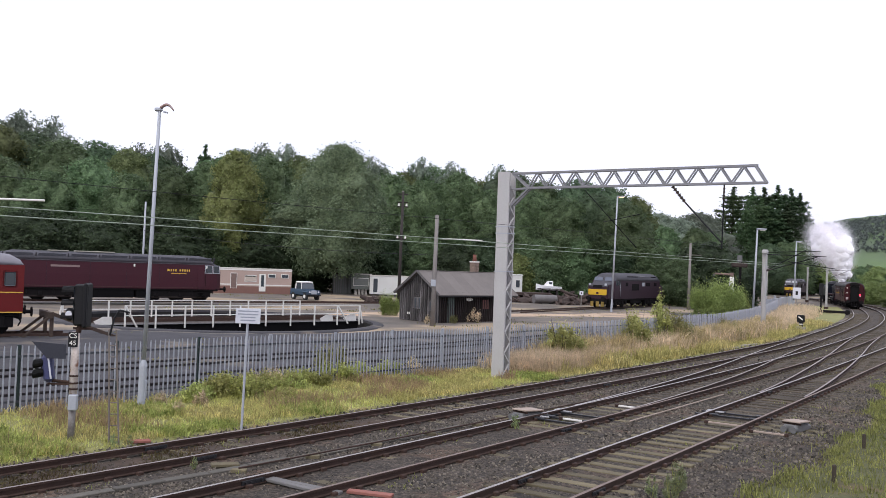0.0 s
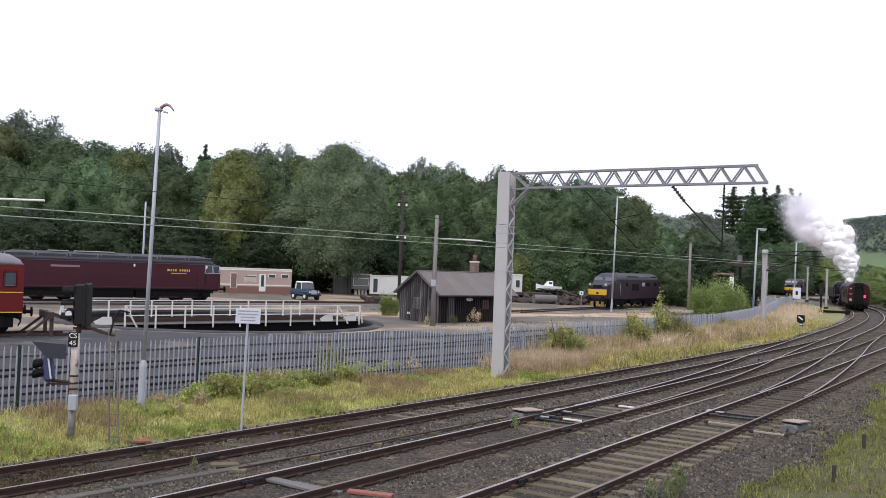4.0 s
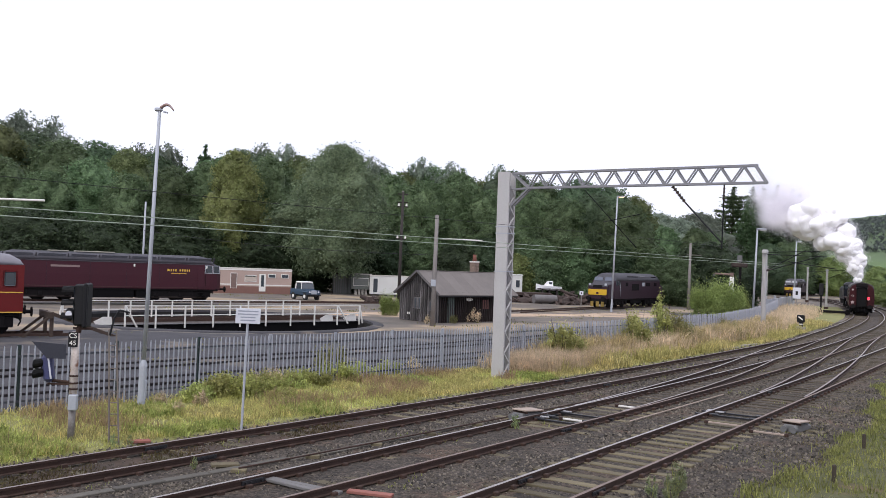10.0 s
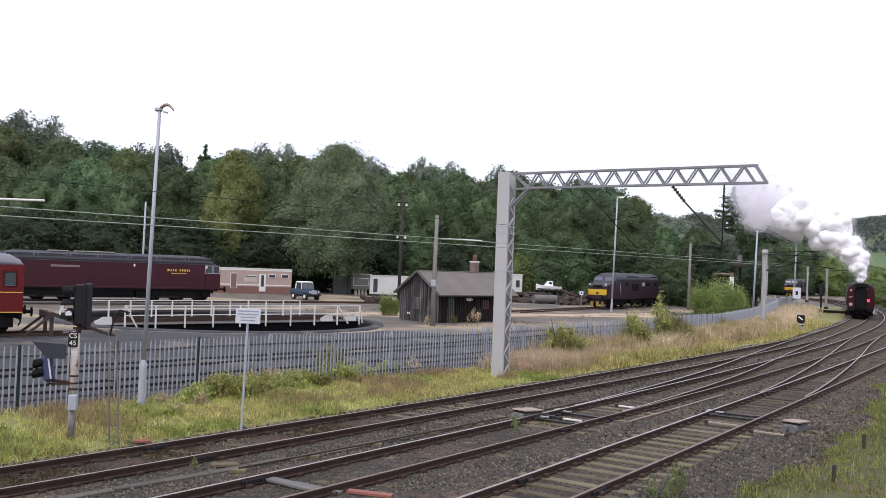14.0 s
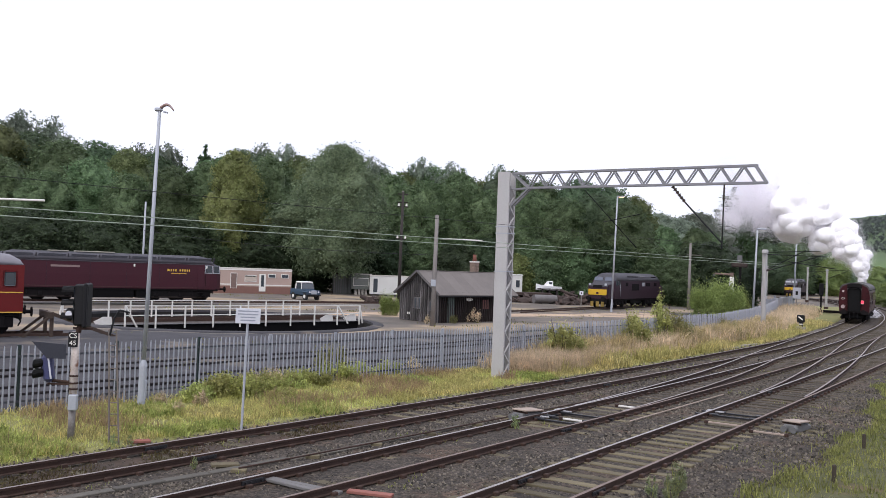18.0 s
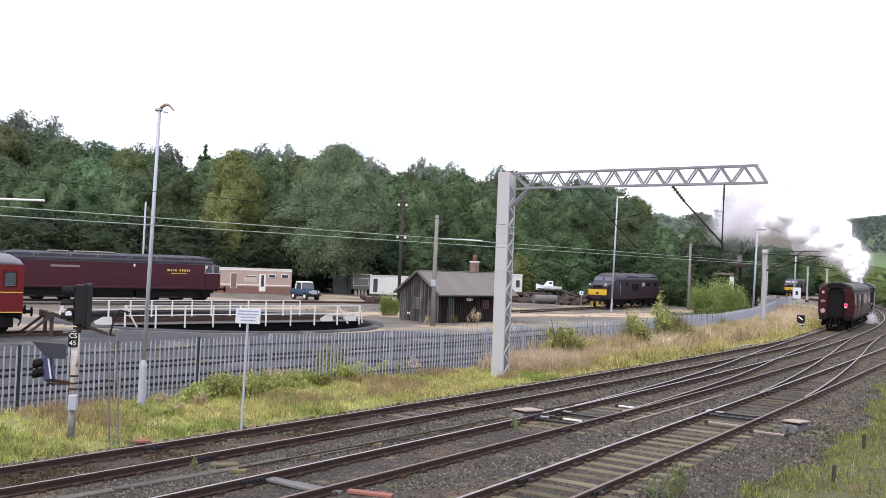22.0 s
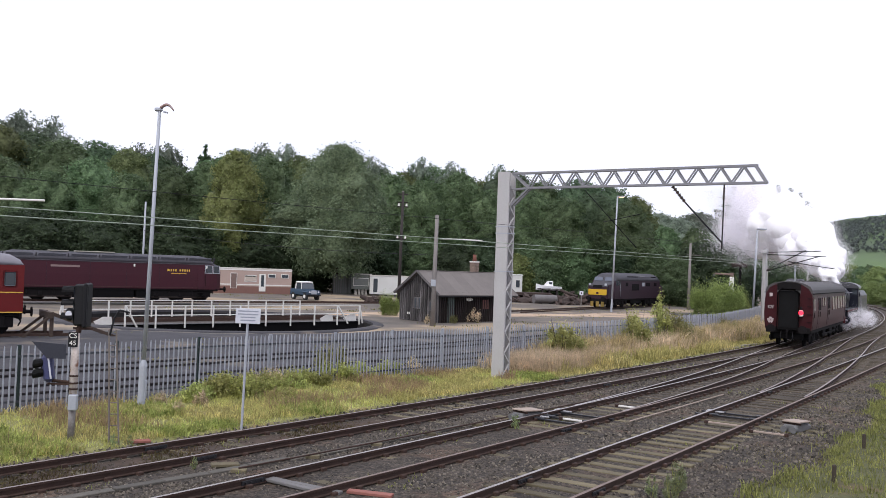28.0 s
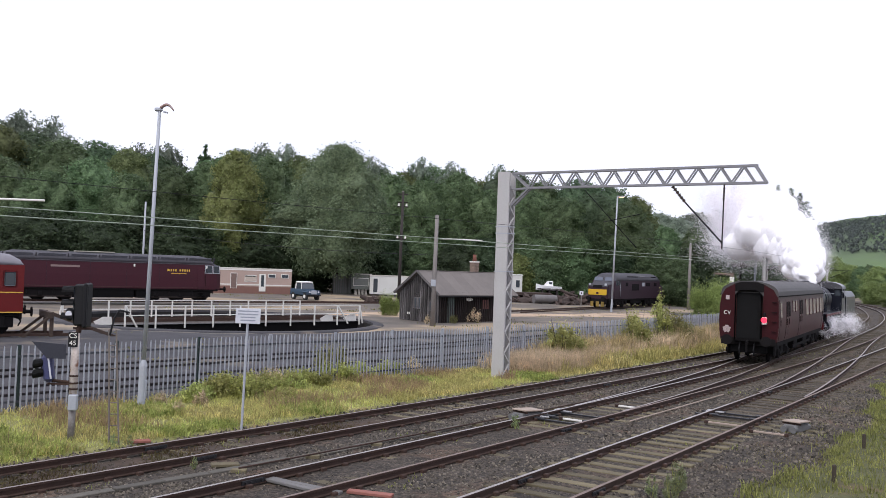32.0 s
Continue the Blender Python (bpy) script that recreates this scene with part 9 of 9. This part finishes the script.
def cloud_mesh(name, seed, n, fleck, lobes, tight, heart=0.0):
    """Vapour about one metre in radius: billows of fine flecks that thin outwards, round a smooth dense heart."""
    rng = np.random.default_rng(seed)
    c = rng.normal(size=(lobes, 3))
    c *= (rng.uniform(0.25, 0.62, lobes) / np.linalg.norm(c, axis=1))[:, None]
    r = rng.uniform(0.26, 0.46, lobes)
    k = rng.integers(0, lobes, n)
    d = rng.normal(size=(n, 3))
    d /= np.linalg.norm(d, axis=1)[:, None]
    p = c[k] + d * (r[k] * np.abs(rng.normal(0, 1, n)) ** tight)[:, None]
    a = rng.normal(size=(n, 3))
    a /= np.linalg.norm(a, axis=1)[:, None]
    b = np.cross(a, rng.normal(size=(n, 3)))
    b /= np.linalg.norm(b, axis=1)[:, None]
    stray = np.linalg.norm(p - c[k], axis=1) / r[k]
    s = (fleck * rng.uniform(0.6, 1.4, n) * np.clip(1.45 - 0.55 * stray, 0.3, 1.1))[:, None]
    v = np.stack([p - a * s, p + a * s * 0.5 - b * s * 0.87, p + a * s * 0.5 + b * s * 0.87], axis=1).reshape(-1, 3)
    verts, faces = v.tolist(), np.arange(n * 3).reshape(-1, 3).tolist()
    if heart:
        bm = bmesh.new()
        bmesh.ops.create_icosphere(bm, subdivisions=4, radius=1.0)
        for w in bm.verts:
            q = np.array(w.co.normalized())
            along = c @ q
            off = np.linalg.norm(c - along[:, None] * q, axis=1)
            reach = np.where(off < r, along + np.sqrt(np.maximum(r * r - off * off, 0)), 0)
            w.co = Vector(q * max(0.34, float(reach.max())) * heart * (1 + 0.16 * noise.noise(Vector(q * 3.5) + Vector((seed, 0, 0))) + 0.09 * noise.noise(Vector(q * 9.0))))
        for k in range(2):
            bmesh.ops.smooth_vert(bm, verts=bm.verts[:], factor=0.5, use_axis_x=True, use_axis_y=True, use_axis_z=True)
        bm.verts.index_update()
        base = len(verts)
        verts += [tuple(w.co) for w in bm.verts]
        faces += [[base + w.index for w in q.verts] for q in bm.faces]
        bm.free()
    me = raw_mesh(name, verts, faces, M_STEAM)
    me.materials.append(M_HEART)
    me.polygons.foreach_set("material_index", [0] * n + [1] * (len(faces) - n))
    me.polygons.foreach_set("use_smooth", [False] * n + [True] * (len(faces) - n))
    return me


THICK = [cloud_mesh("puff", 100 + i, 11000, 0.0095, 13, 0.60, 0.76) for i in range(5)]
LOOSE = [cloud_mesh("puff", 120 + i, 17000, 0.0078, 8, 0.70) for i in range(4)]
THIN = [cloud_mesh("wisp", 140 + i, 5500, 0.0052, 5, 0.8) for i in range(4)]
steam_rng = random.Random(31)
plume = []
# the plume lengthens while the train is far off, and is torn off shorter and lower as it gathers way
PLUME_T = [0, 3, 6, 9, 14, 17, 20, 24, 28, 32]
PLUME_LONG = [2.6, 6.2, 9.4, 11.4, 14.6, 14.8, 14.4, 11.4, 7.2, 5.2]
PLUME_HIGH = [7.0, 9.8, 11.6, 11.4, 10.8, 10.4, 9.2, 7.2, 5.8, 5.0]
# how far the train has run out from under its own steam
PLUME_BACK = [0, 0, 0, 0, 0, 0, 2, 6, 10, 13]


def plume_point(t, p):
    """The plume's middle at the share p of its length: up from the chimney, then bent back by the wind."""
    c = chimney_at(t)
    long = float(np.interp(t, PLUME_T, PLUME_LONG))
    high = float(np.interp(t, PLUME_T, PLUME_HIGH))
    back = float(np.interp(t, PLUME_T, PLUME_BACK))
    return c + Vector((-0.93, 0.42, 0)) * (long * p ** 1.4) + Vector((0.34, 0.94, 0)) * (back * p ** 0.6) + Vector((0, 0, high * p ** 0.58))


def build_plume():
    t = thing("steam_plume", Matrix(), "billowing white steam rising from the locomotive chimney", "steam")
    n = 34
    for i in range(n):
        p = ((i + 0.2) / n) ** 1.3
        r = 1.0 + 3.3 * p ** 0.5 + 0.9 * ease((p - 0.4) / 0.4)
        kind = THICK if p < 0.7 else LOOSE
        ob = tagged(piece("puff", kind[i % len(kind)], t), kind="stuff")
        s = r * steam_rng.uniform(0.9, 1.2) * (1 if p < 0.85 else 0.85)
        ob.scale = (s, s, s * 0.92)
        off = Vector((steam_rng.gauss(0, 0.22), steam_rng.gauss(0, 0.22), steam_rng.gauss(0, 0.26))) * r * min(1, 2.5 * p)
        plume.append((ob, p, off, steam_rng.uniform(-1, 1), steam_rng.uniform(0, 360), steam_rng.uniform(0.02, 0.05)))
    for i in range(6):
        p = 0.42 + 0.08 * i
        ob = tagged(piece("puff", LOOSE[i % len(LOOSE)], t), kind="stuff")
        s = 2.3 + 0.25 * i
        ob.scale = (s, s, s * 0.9)
        plume.append((ob, p, Vector((steam_rng.gauss(0, 0.4), steam_rng.gauss(0, 0.4), 2.1)), steam_rng.uniform(-1, 1), steam_rng.uniform(0, 360), 0.04))
    for i in range(11):
        p = 0.3 + 0.85 * (i + 0.5) / 11
        r = 0.55 + 3.1 * p ** 0.6
        ob = tagged(piece("wisp", THIN[i % len(THIN)], t), kind="stuff")
        s = r * steam_rng.uniform(0.8, 1.25)
        ob.scale = (s * 1.25, s, s * 0.8)
        off = Vector((steam_rng.gauss(-0.1, 0.35), steam_rng.gauss(0, 0.3), steam_rng.gauss(0.5, 0.35))) * r
        plume.append((ob, p, off, steam_rng.uniform(-1, 1), steam_rng.uniform(0, 360), 0.03))
    return t


steam_plume = build_plume()
drain = []


def build_drain():
    """Low steam blown from the cylinders on the near side."""
    t = thing("cylinder_steam", Matrix(), "low white steam blowing from the locomotive cylinders", "steam")
    for i in range(20):
        k = (i + 0.5) / 20
        ob = tagged(piece("wisp", (LOOSE if i % 3 == 0 else THIN)[i % 4], t), kind="stuff")
        s = 0.7 + 1.0 * k if i % 3 else 0.7 + 0.6 * k
        ob.scale = (s, s, s * 0.75)
        drain.append((ob, k, Vector((steam_rng.gauss(0, 0.35), steam_rng.gauss(0, 0.3), steam_rng.uniform(0, 0.7))), steam_rng.uniform(-1, 1), steam_rng.uniform(0, 360)))
    return t


cylinder_steam = build_drain()
# ---- sleepers and loose stone, last ----
def sleepers():
    rng = random.Random(4)
    me = mesh_of("sleeper", box(bmesh.new(), (0, 0, -0.065), (2.5, 0.25, 0.13), bevel=0.012), M_SLEEPER)
    dark = mesh_of("sleeper", box(bmesh.new(), (0, 0, -0.065), (2.5, 0.25, 0.13), bevel=0.012), M_TIMBER)
    chair = bmesh.new()
    for s in (-0.7525, 0.7525):
        for k in (-1, 1):
            box(chair, (s + k * 0.10, 0, 0.03), (0.09, 0.14, 0.09), bevel=0.015)
    chairs = mesh_of("chairs", chair, M_RAIL)
    sink = {"track_far": -0.034, "track_middle": -0.028, "track_near": 0.0, "track_curve": -0.02, "track_crossover": -0.025}
    near = {"track_far": (6, 34), "track_middle": (6, 40), "track_near": (8, 48), "track_curve": (42, 52), "track_crossover": (44, 48)}
    for nm, ln, lo, hi, tops, lab in TRACKS:
        verts, faces = [], []
        u = max(lo, 3.0) if lo < 0 else lo + 14
        while u < min(hi, 125):
            p, w = on_line(ln, u)
            m = pose(p.x, p.y, -0.145 + (sink[nm] if nm != "track_middle" or u < 22 else -0.008) + rng.uniform(-0.012, 0.006), 0, 0, bearing(w) - 90 + rng.uniform(-1.2, 1.2))
            if near[nm][0] <= u <= near[nm][1]:
                piece("sleeper", dark if u > 27.0 else me, track_things[nm], m)
                piece("chair_pair", chairs, track_things[nm], m)
            else:
                for src in (me, chairs):
                    k = len(verts)
                    verts += [m @ v.co for v in src.vertices]
                    faces += [[k + i for i in q.vertices] for q in src.polygons]
            u += 0.66
        far = new("far_sleepers", raw_mesh("far_sleepers", verts, faces, M_TIMBER))
        far.parent = track_things[nm]
        tagged(far, kind="stuff")


sleepers()


def loose_stone():
    """Angular ballast, thick near the camera and thinner further off."""
    rng = np.random.default_rng(6)
    base = np.array([(-0.6, -0.5, -0.3), (0.5, -0.6, -0.2), (0.7, 0.4, -0.3), (-0.5, 0.6, -0.2), (-0.3, -0.3, 0.5), (0.4, -0.2, 0.6), (0.2, 0.4, 0.4), (-0.4, 0.3, 0.55)])
    quads = np.array([(0, 1, 5, 4), (1, 2, 6, 5), (2, 3, 7, 6), (3, 0, 4, 7), (4, 5, 6, 7)])
    spots = []
    for lo, hi, n, size in ((4, 22, 24000, 0.034), (22, 40, 15000, 0.044), (40, 75, 6000, 0.06)):
        u = rng.uniform(lo, hi, n)
        for uu, k in zip(u, rng.random(n)):
            a, b = edge_left(uu) + 0.2, edge_right(uu) - 0.2
            p = plan(uu, a + (b - a) * k)
            d = min(abs((a + (b - a) * k) - ln(uu)) for ln in (line_a, line_b, line_c))
            if abs(d - 0.7525) < 0.10 or (d < 0.7 and rng.random() < 0.55):
                continue
            spots.append((p.x, p.y, -0.165 if d > 1.2 else -0.178, size))
    s = np.array(spots)
    n = len(s)
    v = base[None] * rng.uniform(0.7, 1.35, (n, 8, 3))
    a = rng.uniform(0, 6.283, n)
    c, sn = np.cos(a)[:, None], np.sin(a)[:, None]
    x, y = v[:, :, 0] * c - v[:, :, 1] * sn, v[:, :, 0] * sn + v[:, :, 1] * c
    v = np.stack([x, y, v[:, :, 2]], 2) * (s[:, 3] * rng.uniform(0.6, 1.4, n))[:, None, None] + s[:, None, :3]
    f = (quads[None] + (np.arange(n) * 8)[:, None, None]).reshape(-1, 4)
    me = bpy.data.meshes.new("loose_ballast")
    me.from_pydata(v.reshape(-1, 3).tolist(), [], f.tolist())
    me.materials.append(M_STONE)
    tagged(new("loose_ballast", me), "loose grey ballast stones between the tracks", "ballast", kind="stuff")


loose_stone()


# ---- what moves ----
def motions():
    times = [i * 0.5 for i in range(65)]
    walk(coach, [(t, vehicle_pose(stand(t), COACH_L, 3.2)) for t in times])
    walk(engine, [(t, vehicle_pose(stand(t) + ENGINE_AT, ENGINE_L, 2.5)) for t in times])
    walk(tender, [(t, vehicle_pose(stand(t) + TENDER_AT, TENDER_L, 1.6)) for t in times])
    # wheels roll towards the camera's end of the line
    fine = [i * 0.1 for i in range(321)]
    mid = [i * 0.2 for i in range(161)]
    for ax, x, r in turning:
        rows = fine if r < 0.7 else mid
        walk(ax, [(t, pose(x, 0, r, 0, math.degrees((STANDS[0] - stand(t)) / r), 0)) for t in rows])
    for ob, s in coupling_rods:
        rows = []
        for t in mid:
            a = (STANDS[0] - stand(t)) / 0.92 + (0 if s < 0 else math.pi / 2)
            rows.append((t, pose(0.33 * math.sin(a), 0, 0.92 + 0.33 * math.cos(a))))
        walk(ob, rows)
    # steam drifts along the plume while the plume grows and follows the engine
    slow = [i * 1.0 for i in range(33)]
    for ob, p, off, spin, turn, swell in plume:
        rows = []
        for t in slow:
            q = plume_point(t, max(0.0, p + swell * min(1, 3 * p) * math.sin(t * 0.55 + turn)))
            grow = float(np.interp(t, [0, 4, 9, 20, 26, 32], [0.6, 0.9, 1.15, 1.15, 0.75, 0.45]))
            rows.append((t, pose(*(q + off * grow), 0, 6 * math.sin(t * 0.4 + turn), turn + spin * 9 * t)))
        walk(ob, rows)
    for ob, k, off, spin, turn in drain:
        rows = []
        for t in slow:
            on = ease((t - 21.5) / 3)
            c = cylinder_at(t, 0.9 + 1.1 * k * on, 5.0 * k * on)
            rows.append((t, pose(*(c + off * (0.25 + 0.75 * on) * (0.5 + k) + Vector((0.4 * k * math.sin(t + turn), 0, (0.35 * k + 0.25) * on - 0.3))), 0, 0, turn + spin * 8 * t)))
        walk(ob, rows)


motions()
